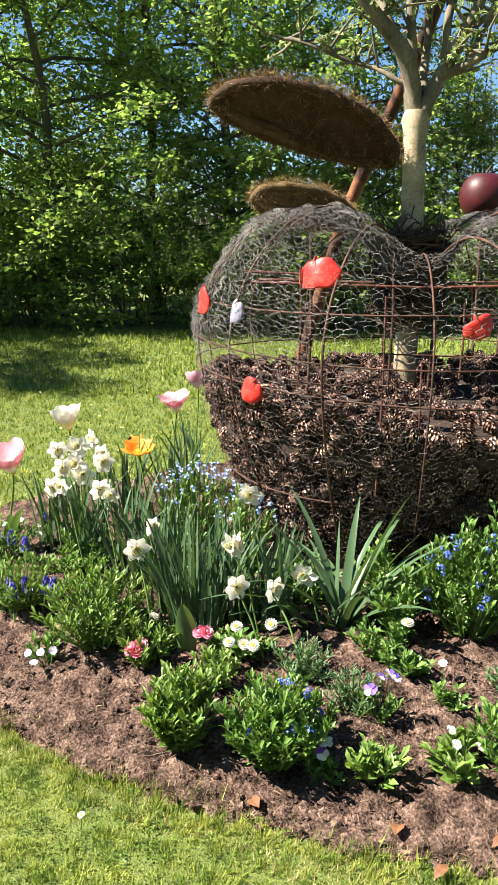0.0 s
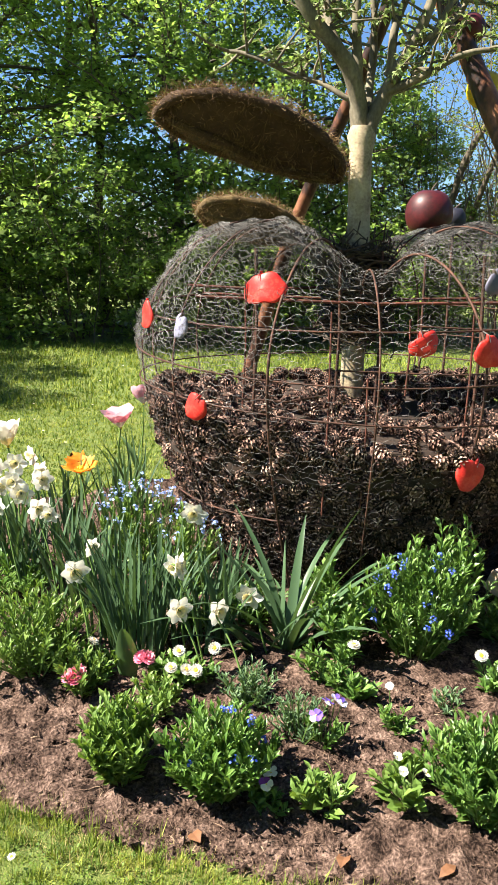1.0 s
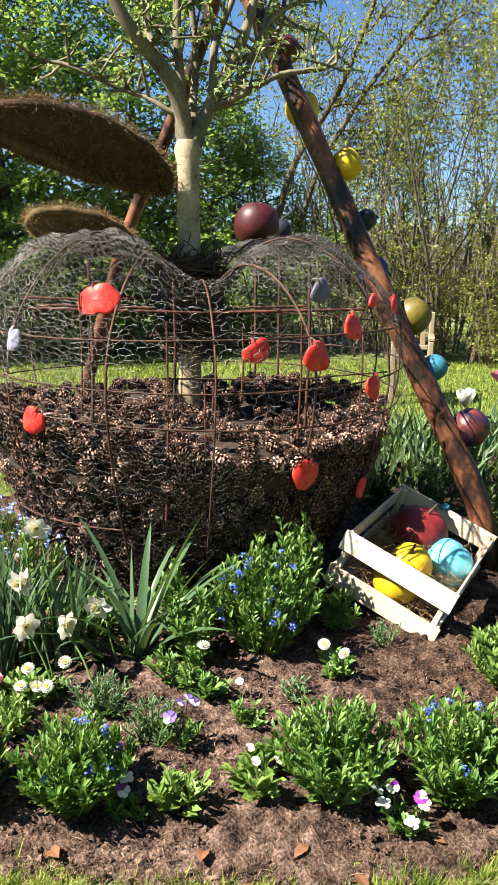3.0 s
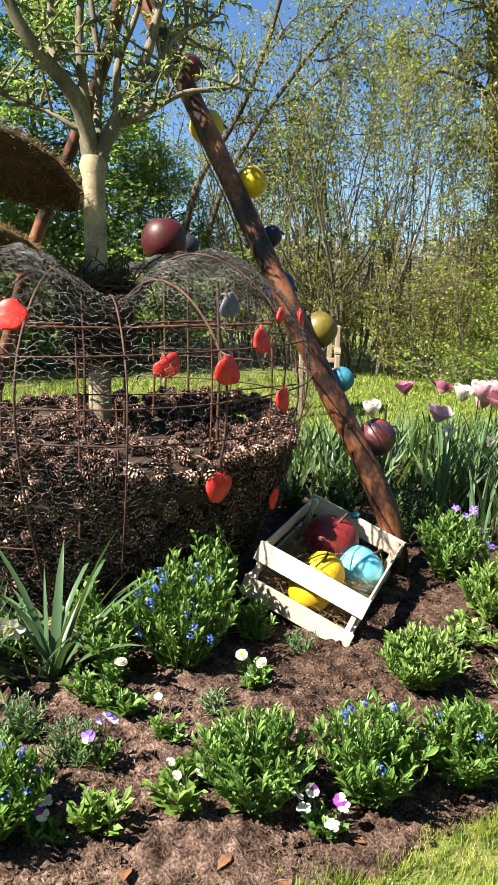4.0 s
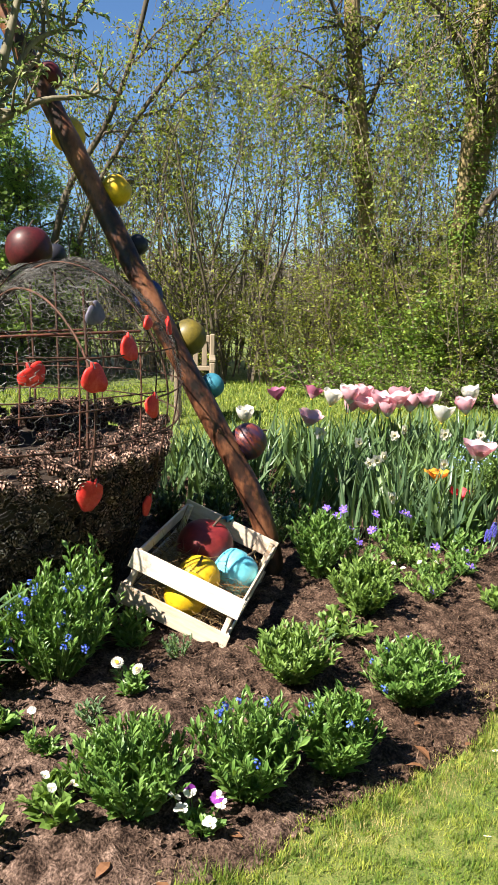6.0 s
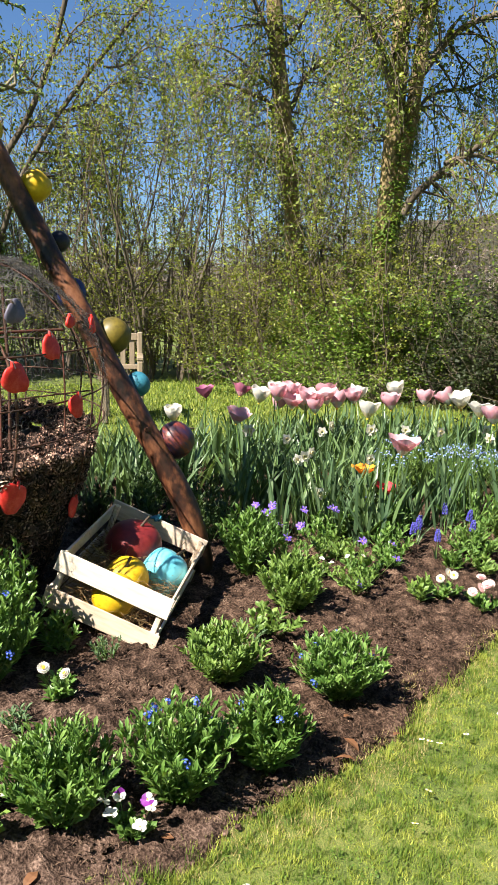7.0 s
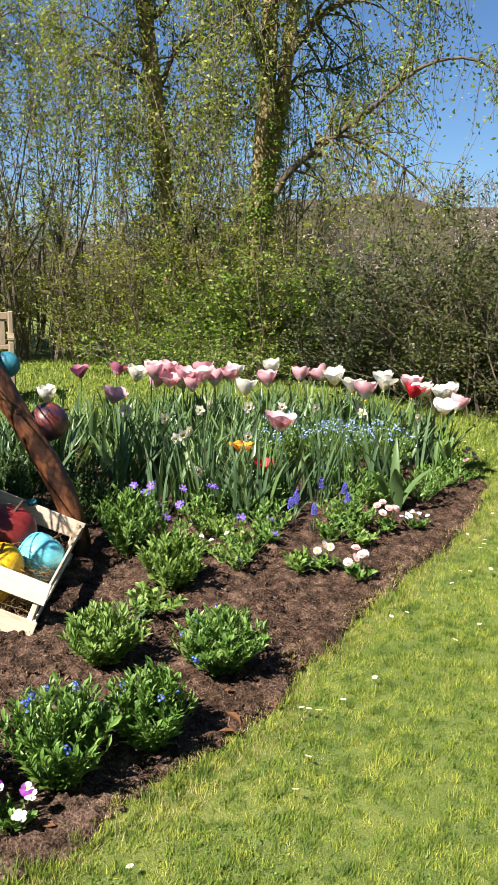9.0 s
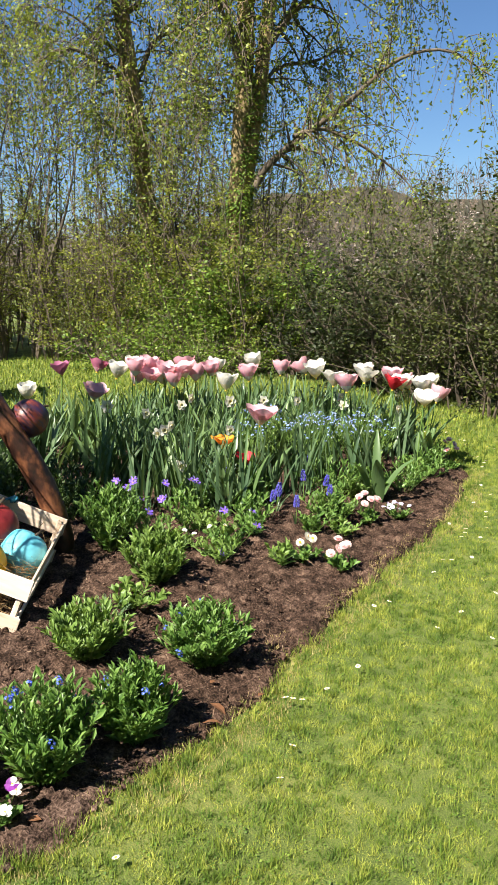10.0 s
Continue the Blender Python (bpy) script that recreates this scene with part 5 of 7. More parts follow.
def daffodil_bloom(name, mats, r):
    """The heart's mesh, and the meshes of six petals and the trumpet."""
    petals = []
    tv = np.array([(0, 0, 0), (-0.36, 0.30, 0.05), (0, 0.30, 0.0), (0.36, 0.30, 0.05), (-0.48, 0.62, 0.06), (0, 0.62, -0.02), (0.48, 0.62, 0.06), (-0.25, 0.88, 0.03), (0.25, 0.88, 0.03), (0, 1.0, -0.04)])
    tf = np.array([(0, 2, 1), (0, 3, 2), (1, 2, 5), (1, 5, 4), (2, 3, 6), (2, 6, 5), (4, 5, 7), (5, 6, 8), (5, 8, 7), (7, 8, 9)])
    for k in range(6):
        a = k * math.pi / 3 + rng.normal(0, 0.06)
        V, F = leaves(np.array([(0, 0, 0.0)]), np.array([(math.cos(a), math.sin(a), rng.normal(0.12, 0.12) + 0.08 * (k % 2))]), np.array([(0.0, 0.0, 1.0)]), r * rng.uniform(0.92, 1.06), r * 0.72, tv, tf)
        petals.append(raw_mesh("petal", V, F, mats[0], True))
    V, F = lathe([(r * 0.16, 0.0), (r * 0.22, r * 0.25), (r * 0.30, r * 0.48), (r * 0.40, r * 0.56), (r * 0.28, r * 0.46), (r * 0.14, r * 0.06)], 12)
    V = V * (1 + 0.06 * np.sin(np.arctan2(V[:, 1], V[:, 0]) * 6))[:, None]
    petals.append(raw_mesh("trumpet", V, F, mats[1], True))
    return Geo().tube([(0, 0, -0.012), (0, 0, 0), (0, 0, r * 0.35)], [0.005, 0.003, 0.002], 5).mesh(name, M_stem, True), petals


def strap_clump(x, y, n, Lmin, Lmax, W, label, spread=0.05, lean=(0.02, 0.5), bend=(0.1, 0.9), mat=None, name="daffodil_clump", toward=None, category="plant", group=""):
    t = thing(name, pose(x, y, on_soil(x, y) - 0.008), label, category, group)
    g, near = Geo(), name != "bulb_leaf_clump"
    for _ in range(n):
        a, q = rng.uniform(0, 6.283), spread * math.sqrt(rng.random())
        az = rng.uniform(0, 6.283) if toward is None else toward + rng.normal(0, 1.1)
        one = strap((q * math.cos(a), q * math.sin(a), 0), az, rng.uniform(*lean), rng.uniform(*bend), rng.uniform(Lmin, Lmax), W * rng.uniform(0.7, 1.2), 8, rng.normal(0, 0.5))
        if near:
            part("leaf", Geo().add(*one).mesh("leaf", mat or M_strap, True), t)
        else:
            g.add(*one)
    if near:
        return t
    tagged(part("leaf_tuft", g.mesh("leaf_tuft", mat or M_strap, True), t), kind="stuff")
    return t


def muscari(x, y, h, group="grape hyacinths"):
    t = thing("grape_hyacinth", pose(x, y, on_soil(x, y) - 0.004, rng.normal(0, 5), rng.normal(0, 5), 0), "deep blue grape hyacinth spike above the soil", "flower", group)
    part("stem", Geo().tube([(0, 0, 0), (0.002, 0, h * 0.7), (0, 0, h)], 0.0022, 4).mesh("stem", M_stem, True), t)
    part("spike", MUSCARI, t, m=Matrix.Translation((0, 0, h - 0.055)))
    g = Geo()
    for k in range(3):
        g.add(*strap((0, 0, 0), rng.uniform(0, 6.28), rng.uniform(0.2, 0.6), rng.uniform(0.3, 1.0), rng.uniform(0.10, 0.16), 0.006, 6))
    part("leaf_tuft", g.mesh("leaf_tuft", M_strap, True), t)


def muscari_spike():
    g = Geo()
    ov = np.array([(1, 0, 0), (-1, 0, 0), (0, 1, 0), (0, -1, 0), (0, 0, 1), (0, 0, -1)])
    of = np.array([(0, 2, 4), (2, 1, 4), (1, 3, 4), (3, 0, 4), (2, 0, 5), (1, 2, 5), (3, 1, 5), (0, 3, 5)])
    for i in range(8):
        z = i * 0.0072
        rr = 0.011 * (1 - (i / 8.5) ** 2.2) + 0.002
        n = max(3, 8 - i // 2)
        for j in range(n):
            a = 2 * math.pi * (j + 0.5 * (i % 2)) / n
            g.add(ov * (0.0046, 0.0046, 0.0052) + (rr * math.cos(a), rr * math.sin(a), z), of)
    return g.mesh("spike", M_muscari)


MUSCARI = muscari_spike()


def flower_head(name, n, r, spread, mats):
    """A tight head of tiny round flowers."""
    g = Geo()
    for k in range(n):
        a, q = k * 2.4, math.sqrt((k + 0.3) / n)
        c = np.array((math.cos(a) * q * spread, math.sin(a) * q * spread, spread * 0.75 * (1 - q * q) + rng.normal(0, 0.0015)))
        out = unit(np.array((math.cos(a) * q, math.sin(a) * q, 0.75)) + rng.normal(0, 0.2, 3))
        M = np.array(Vector(out).to_track_quat("Z", "Y").to_matrix())
        for j in range(5):
            b = j * 1.2566 + k
            V, F = leaves(np.zeros((1, 3)), np.array([(math.cos(b), math.sin(b), 0.15)]), np.array([(0, 0, 1.0)]), r, r * 1.05, LEAF4_V, LEAF4_F)
            g.add(V @ M.T + c, F, 0)
        V, F = lathe([(r * 0.22, 0.0002), (0.0002, r * 0.2)], 4)
        g.add(V @ M.T + c, F, 1)
    return g.mesh(name, mats)


BLUE = [flower_head("flower", 6, 0.0052, 0.011, [M_blue, M_white]), flower_head("flower", 3, 0.0052, 0.007, [M_blue, M_white]), flower_head("flower", 8, 0.0050, 0.013, [M_blue, M_white])]
PALE = [flower_head("flower", 3, 0.0062, 0.009, [M_paleblue, M_yellow]), flower_head("flower", 2, 0.0062, 0.007, [M_paleblue, M_yellow])]
PANSY_W = [round_flower("flower", 5, 0.0185, [M_white, M_plum, M_yellow], 0.1, 0.95, 0.14, lambda j: 1 if j in (1, 2) else 0), round_flower("flower", 5, 0.0180, [M_white, M_white, M_yellow], 0.1, 0.95, 0.14)]
PANSY_V = [round_flower("flower", 5, 0.018, [M_violet, M_lilac, M_yellow], 0.1, 0.95, 0.14, lambda j: 1 if j in (3,) else 0), round_flower("flower", 5, 0.016, [M_lilac, M_violet, M_yellow], 0.1, 0.95, 0.14, lambda j: 1 if j in (1,) else 0)]
VIOLA = [round_flower("flower", 9, 0.021, [M_violet, M_yellow], 0.15, 0.5, 0.2)]
WHITEF = [round_flower("flower", 5, 0.013, [M_white, M_yellow], 0.2, 0.95, 0.15)]
LILACF = [round_flower("flower", 5, 0.0135, [M_lilac, M_yellow], 0.15, 0.95, 0.15)]
BELLIS_W = [pompom("flower", 0.020, [M_white, M_yellow])]
BELLIS_B = [pompom("flower", 0.022, [M_blush, M_blush])]
BELLIS_R = [pompom("flower", 0.025, [M_rose, M_rose])]
PINK_BLOOMS = [tulip_bloom("bloom", [M_pink, M_white], 0.070, 0.112, f, s) for s, f in enumerate((0.15, 0.3, 0.5))]
WHITE_BLOOMS = [tulip_bloom("bloom", [M_white, M_cream], 0.070, 0.114, f, 10 + s) for s, f in enumerate((0.12, 0.3, 0.55))]
MAG_BLOOMS = [tulip_bloom("bloom", [M_magenta, M_pink], 0.064, 0.102, 0.4, 21)]
MAUVE_BLOOMS = [tulip_bloom("bloom", [M_purple_tulip, M_purple_tulip], 0.060, 0.098, 0.45, 22)]
RED_BLOOMS = [tulip_bloom("bloom", [M_redpetal, M_redpetal], 0.058, 0.092, 0.45, 23, 0.5)]
ORANGE_BLOOMS = [tulip_bloom("bloom", [M_orange, M_yellow], 0.046, 0.066, 0.7, 24, 0.8)]
DAFF_W = daffodil_bloom("bloom", [M_white, M_cream], 0.045)
DAFF_Y = daffodil_bloom("bloom", [M_white, M_cream], 0.036)
DAISY = daisy_mesh("flower", 0.0105)

GREEN = "bright green leafy bedding plant growing from the bare soil"
BUDDED = "green leafy bedding plant with a few small blue flowers"
# x, y, radius, height, leaves, leaf length, leaf width, blooms
for x, y, r, h, n, b in ((0.945, 1.685, 0.15, 0.265, 520, 9), (1.225, 1.68, 0.125, 0.225, 430, 6), (1.63, 1.865, 0.16, 0.20, 480, 6), (0.04, 1.845, 0.145, 0.22, 520, 8), (1.90, 2.80, 0.16, 0.27, 460, 2)):
    clump(x, y, r * 1.08, h, int(n * 3.4), 0.048, 0.0134, M_foliage, BUDDED, BLUE, "bedding_plant", "blue-flowered bedding plants", crown_points(b, r, h, 0.45))
for x, y, r, h, n in ((0.655, 1.74, 0.155, 0.23, 560), (1.31, 2.05, 0.14, 0.17, 400), (1.82, 2.37, 0.13, 0.21, 420), (-0.20, 1.91, 0.105, 0.21, 420)):
    clump(x, y, r * 1.08, h, int(n * 3.4), 0.048, 0.0134, M_foliage if r > 0.15 else M_foliage_lt, GREEN, name="bedding_plant", group="leafy bedding plants")
clump(0.64, 2.37, 0.20, 0.34, 2600, 0.048, 0.0125, M_foliage, "tall leafy bedding plant covered in small bright blue flowers", BLUE, "bedding_plant", "blue-flowered bedding plants", crown_points(30, 0.20, 0.33, 0.45))
clump(0.43, 2.36, 0.13, 0.24, 420, 0.055, 0.018, M_foliage, GREEN)
clump(0.40, 2.62, 0.13, 0.20, 380, 0.055, 0.018, M_foliage, GREEN)
clump(0.79, 2.50, 0.13, 0.37, 560, 0.055, 0.018, M_foliage, GREEN)
clump(0.12, 2.13, 0.11, 0.11, 420, 0.035, 0.007, M_foliage_gr, "feathery grey-green plant on the soil")
clump(0.36, 2.22, 0.11, 0.12, 300, 0.045, 0.014, M_foliage, GREEN)
clump(-0.12, 2.12, 0.10, 0.10, 300, 0.04, 0.012, M_foliage_lt, GREEN)
clump(0.66, 2.08, 0.06, 0.06, 130, 0.03, 0.008, M_foliage_gr, "low feathery green plant on the soil")
clump(0.93, 2.44, 0.09, 0.12, 220, 0.05, 0.016, M_foliage, GREEN)
clump(1.63, 2.24, 0.11, 0.08, 150, 0.055, 0.022, M_foliage_lt, "low light green rosette on the soil")
clump(1.50, 2.22, 0.08, 0.08, 130, 0.03, 0.006, M_foliage_gr, "low feathery green plant on the soil")
clump(0.49, 1.78, 0.085, 0.11, 120, 0.060, 0.026, M_foliage_lt, "light green primrose with a few pale flowers", WHITEF, "primrose", "", ((-0.03, -0.03, 0.12), (-0.035, 0.01, 0.13), (0.03, -0.01, 0.10)))
clump(0.29, 1.77, 0.075, 0.10, 130, 0.06, 0.018, M_foliage_lt, "light green rosette growing from the soil")
clump(0.25, 1.99, 0.10, 0.12, 420, 0.03, 0.006, M_foliage_gr, "feathery grey-green plant on the soil")
clump(0.49, 2.00, 0.07, 0.06, 130, 0.035, 0.012, M_foliage, "small low green plant with one white flower", WHITEF, "bedding_plant", "", ((0.0, 0.05, 0.11),))
clump(1.04, 2.32, 0.075, 0.08, 240, 0.022, 0.006, M_foliage_gr, "low grey-green thyme beside the crate")
clump(-0.50, 2.34, 0.20, 0.25, 1500, 0.045, 0.0105, M_foliage_lt, "feathery bright green bedding plant")
clump(-0.34, 2.22, 0.11, 0.13, 420, 0.045, 0.010, M_foliage_lt, "feathery bright green bedding plant")
clump(-0.80, 2.55, 0.18, 0.18, 1000, 0.04, 0.0100, M_foliage_lt, "feathery bright green bedding plant")
clump(-0.98, 2.95, 0.20, 0.15, 500, 0.045, 0.010, M_foliage, "low green plant with small white flowers", WHITEF, "bedding_plant", "", crown_points(9, 0.18, 0.14))
clump(-0.68, 2.85, 0.2, 0.13, 500, 0.05, 0.012, M_foliage, GREEN)
clump(-0.25, 2.75, 0.2, 0.16, 520, 0.05, 0.012, M_foliage, GREEN)
clump(-0.02, 2.55, 0.16, 0.14, 420, 0.05, 0.014, M_foliage, GREEN)
clump(0.15, 2.60, 0.14, 0.14, 360, 0.05, 0.014, M_foliage, GREEN)
# pansies, daisies and violas
PW = "small pansy with white and dark purple flowers on the soil"
clump(0.78, 1.61, 0.07, 0.07, 170, 0.035, 0.014, M_foliage, PW, PANSY_W, "pansy", "pansies", ((-0.02, 0.02, 0.12), (-0.055, -0.01, 0.10), (0.045, -0.02, 0.09), (0.0, -0.05, 0.07), (0.055, 0.02, 0.08), (-0.06, 0.02, 0.115)))
clump(0.15, 1.78, 0.06, 0.06, 150, 0.035, 0.014, M_foliage, PW, PANSY_W, "pansy", "pansies", ((0.0, 0.0, 0.085), (0.012, 0.02, 0.10)))
clump(0.31, 1.97, 0.06, 0.09, 140, 0.035, 0.012, M_foliage, "pansy with violet and pale lilac flowers", PANSY_V, "pansy", "pansies", ((0.0, -0.04, 0.15), (0.035, -0.03, 0.14), (-0.03, -0.05, 0.12), (0.015, -0.05, 0.165)))
clump(-0.64, 2.28, 0.08, 0.09, 160, 0.035, 0.012, M_foliage, "pansy with pale lilac-white flowers", LILACF, "pansy", "pansies", ((-0.04, -0.06, 0.07), (0.0, -0.07, 0.08), (0.03, -0.05, 0.075), (0.05, 0.02, 0.13), (0.09, 0.03, 0.13), (-0.02, -0.08, 0.05)))
for (x, y), fl, mesh, lab in (((-0.34, 2.24), ((-0.03, -0.05, 0.075), (-0.005, -0.045, 0.085), (-0.015, -0.06, 0.07)), BELLIS_R, "pink double daisy with green leaf rosette"), ((-0.30, 2.28), ((-0.02, 0.0, 0.12),), BELLIS_W, "white double daisy with green leaf rosette"),
                              ((-0.10, 2.25), ((-0.06, -0.03, 0.09), (-0.075, -0.02, 0.085)), BELLIS_R, "pink double daisy with green leaf rosette"), ((-0.03, 2.22), ((-0.04, 0.0, 0.11), (0.06, 0.0, 0.12), (0.01, -0.05, 0.08), (-0.02, -0.04, 0.075), (-0.06, -0.05, 0.085)), BELLIS_W, "white double daisies with yellow eyes"),
                              ((0.82, 2.18), ((-0.055, -0.03, 0.13), (0.0, -0.06, 0.11)), BELLIS_W, "white double daisy beside the blue-flowered plant"), ((0.40, 2.14), ((0.0, -0.03, 0.18),), BELLIS_W, "white double daisy with green leaf rosette"),
                              ((2.60, 2.12), ((-0.03, -0.02, 0.12), (0.0, -0.03, 0.13), (0.03, -0.02, 0.125), (0.02, 0.02, 0.14), (-0.05, 0.0, 0.10)), BELLIS_B, "blush pink double daisies at the edge of the bed"), ((2.52, 2.24), ((-0.03, 0.0, 0.10), (0.03, 0.02, 0.11), (0.05, 0.0, 0.10)), BELLIS_W, "white double daisies on the soil"),
                              ((3.16, 2.40), ((-0.06, -0.02, 0.12), (-0.03, -0.03, 0.14), (0.0, -0.04, 0.13), (0.03, -0.03, 0.13), (0.05, 0.0, 0.12), (0.0, 0.03, 0.15), (-0.04, 0.03, 0.14)), BELLIS_B, "blush pink double daisies at the edge of the bed"),
                              ((4.49, 2.80), ((-0.06, -0.02, 0.15), (0.0, -0.03, 0.18), (0.05, -0.02, 0.14), (0.02, 0.02, 0.2), (-0.03, 0.02, 0.19)), BELLIS_B, "blush pink double daisies at the end of the bed")):
    clump(x, y, 0.075, 0.06, 110, 0.05, 0.020, M_foliage, lab, mesh, "double_daisy", "double daisies", fl)
clump(3.37, 2.38, 0.085, 0.07, 160, 0.035, 0.013, M_foliage, "small pansy covered in pale lilac-white flowers", LILACF, "pansy", "pansies", crown_points(11, 0.08, 0.09, 0.6))
clump(2.15, 2.40, 0.13, 0.10, 260, 0.04, 0.014, M_foliage_lt, "low light green plant with violet and white flowers", VIOLA, "viola", "violas", ((0.07, 0.03, 0.20), (0.17, -0.04, 0.19), (0.16, -0.08, 0.14), (-0.04, -0.08, 0.07)))
clump(2.26, 2.46, 0.10, 0.09, 170, 0.04, 0.014, M_foliage, "low green plant with small white flowers", WHITEF, "viola", "violas", ((-0.09, 0.0, 0.13), (-0.03, -0.03, 0.13), (-0.16, 0.08, 0.11), (-0.14, 0.04, 0.10)))
clump(2.39, 2.25, 0.07, 0.09, 110, 0.055, 0.018, M_foliage_lt, "light green rosette growing from the soil")
clump(2.30, 2.55, 0.10, 0.12, 220, 0.045, 0.014, M_foliage_lt, GREEN)
clump(2.95, 2.50, 0.16, 0.13, 380, 0.05, 0.014, M_foliage, GREEN)
clump(2.78, 2.84, 0.10, 0.22, 300, 0.05, 0.012, M_foliage, GREEN)
clump(3.75, 2.62, 0.2, 0.17, 420, 0.05, 0.013, M_foliage, GREEN)
clump(4.16, 2.74, 0.18, 0.17, 420, 0.05, 0.013, M_foliage, GREEN)
clump(4.55, 2.95, 0.16, 0.15, 300, 0.05, 0.013, M_foliage, GREEN)
clump(3.25, 2.75, 0.2, 0.2, 420, 0.05, 0.012, M_foliage, GREEN)
for x, y, r, h, n in ((2.05, 2.58, 0.10, 0.10, 200), (2.45, 2.52, 0.10, 0.10, 220), (2.60, 2.66, 0.13, 0.14, 300), (2.75, 2.42, 0.09, 0.08, 180), (2.32, 2.72, 0.12, 0.12, 240), (2.92, 2.36, 0.09, 0.08, 160), (3.06, 2.50, 0.12, 0.12, 240), (3.52, 2.66, 0.13, 0.14, 260), (3.32, 2.64, 0.12, 0.13, 240), (3.95, 2.70, 0.12, 0.14, 240), (4.38, 2.90, 0.12, 0.14, 220), (2.52, 2.96, 0.13, 0.18, 300)):
    clump(x, y, r, h, n, 0.05, 0.014, M_foliage if n % 40 else M_foliage_lt, "low green leafy plant at the front of the bed", name="bedding_plant", group="low leafy plants")
for x, y in ((2.15, 3.05), (2.05, 2.72), (2.36, 2.88)):
    clump(x, y, 0.11, 0.16, 200, 0.05, 0.015, M_foliage, "green plant with violet flowers beside the log", VIOLA, "viola", "violas", crown_points(4, 0.1, 0.22, 0.8))
# low plants under the log, with the shade there put into their colour
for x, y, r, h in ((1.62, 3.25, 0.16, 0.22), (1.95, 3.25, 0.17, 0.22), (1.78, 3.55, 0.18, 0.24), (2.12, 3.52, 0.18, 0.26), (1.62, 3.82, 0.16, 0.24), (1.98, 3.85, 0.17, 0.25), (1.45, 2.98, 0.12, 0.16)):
    clump(x, y, r, h, 420, 0.055, 0.017, M_shade, "low leafy plant under the leaning log, its green darkened for shade", group="dark plants under the log")
# forget-me-nots: clouds of tiny pale blue flowers
for x, y, r, h, b in ((-0.24, 3.0, 0.19, 0.36, 90), (-0.06, 2.85, 0.13, 0.30, 40), (3.50, 3.05, 0.24, 0.36, 110), (3.72, 2.88, 0.2, 0.35, 70), (3.40, 3.40, 0.2, 0.36, 60), (3.15, 3.30, 0.16, 0.30, 20), (3.9, 3.05, 0.18, 0.33, 20)):
    clump(x, y, r, h, 480, 0.045, 0.013, M_foliage_lt, "forget-me-not with a cloud of tiny pale blue flowers", PALE, "forget_me_not", "forget-me-nots", crown_points(b, r, h, 0.7))

# strap-leaved clumps and daffodils
DAFF = "daffodil clump of long blue-green strap leaves"
for x, y, n, L, tw in ((-0.20, 2.35, 46, 0.44, 2.2), (-0.30, 2.48, 40, 0.44, 2.2), (-0.12, 2.45, 34, 0.42, 1.6), (-0.45, 2.72, 34, 0.42, 2.4), (-0.62, 2.85, 34, 0.44, 2.4), (-0.35, 3.15, 30, 0.46, None), (-0.55, 3.25, 24, 0.44, None), (0.02, 2.42, 26, 0.36, None), (0.10, 2.62, 20, 0.32, None), (-0.8, 3.0, 20, 0.40, None), (-0.35, 3.7, 24, 0.42, None)):
    strap_clump(x, y, n, L * 0.7, L, 0.012, DAFF, 0.07, (0.02, 0.45), (0.05, 0.7), toward=tw, group="daffodil clumps")
strap_clump(0.25, 2.42, 22, 0.34, 0.54, 0.030, "clump of broad arching green strap leaves", 0.03, (0.30, 1.1), (0.1, 1.1), M_strap, "strap_leaved_plant")
strap_clump(0.16, 2.40, 9, 0.22, 0.34, 0.024, "clump of broad arching green strap leaves", 0.03, (0.3, 1.0), (0.4, 1.5), M_strap, "strap_leaved_plant")
back = []
tries = 0
while len(back) < 78 and tries < 4000:
    tries += 1
    x, y = rng.uniform(1.9, 4.8), rng.uniform(2.85, 4.95)
    if edge_distance(np.array([x]), np.array([y]))[0] < 0.22 or (2.95 < x < 4.0 and y < 3.25) or y < 2.7 + 0.12 * (x - 2.6) or (x < 2.5 and y < 3.1) or (x < 2.25 and y < 3.9):
        continue
    if all(math.hypot(x - a, y - b) > 0.165 for a, b in back):
        back.append((x, y))
for x, y in back:
    strap_clump(x, y, 28, 0.22, 0.46, 0.021, "dense clump of upright blue-green bulb leaves", 0.12, (0.0, 0.6), (0.0, 1.2), M_strap if (x * 7) % 1 < 0.6 else M_tulipleaf, "bulb_leaf_clump", group="bulb leaves at the back of the bed")
for x, y in ((2.48, 2.98), (2.62, 2.84), (2.88, 2.86), (3.12, 2.86), (3.32, 2.86), (3.6, 2.82), (2.36, 3.14), (2.55, 3.12), (1.7, 4.05), (1.5, 4.3), (1.2, 4.4), (0.7, 4.4), (2.0, 4.1)):
    strap_clump(x, y, 22, 0.25, 0.45, 0.017, "dense clump of upright blue-green bulb leaves", 0.09, (0.0, 0.4), (0.0, 0.6), M_strap, "bulb_leaf_clump", group="bulb leaves at the back of the bed")


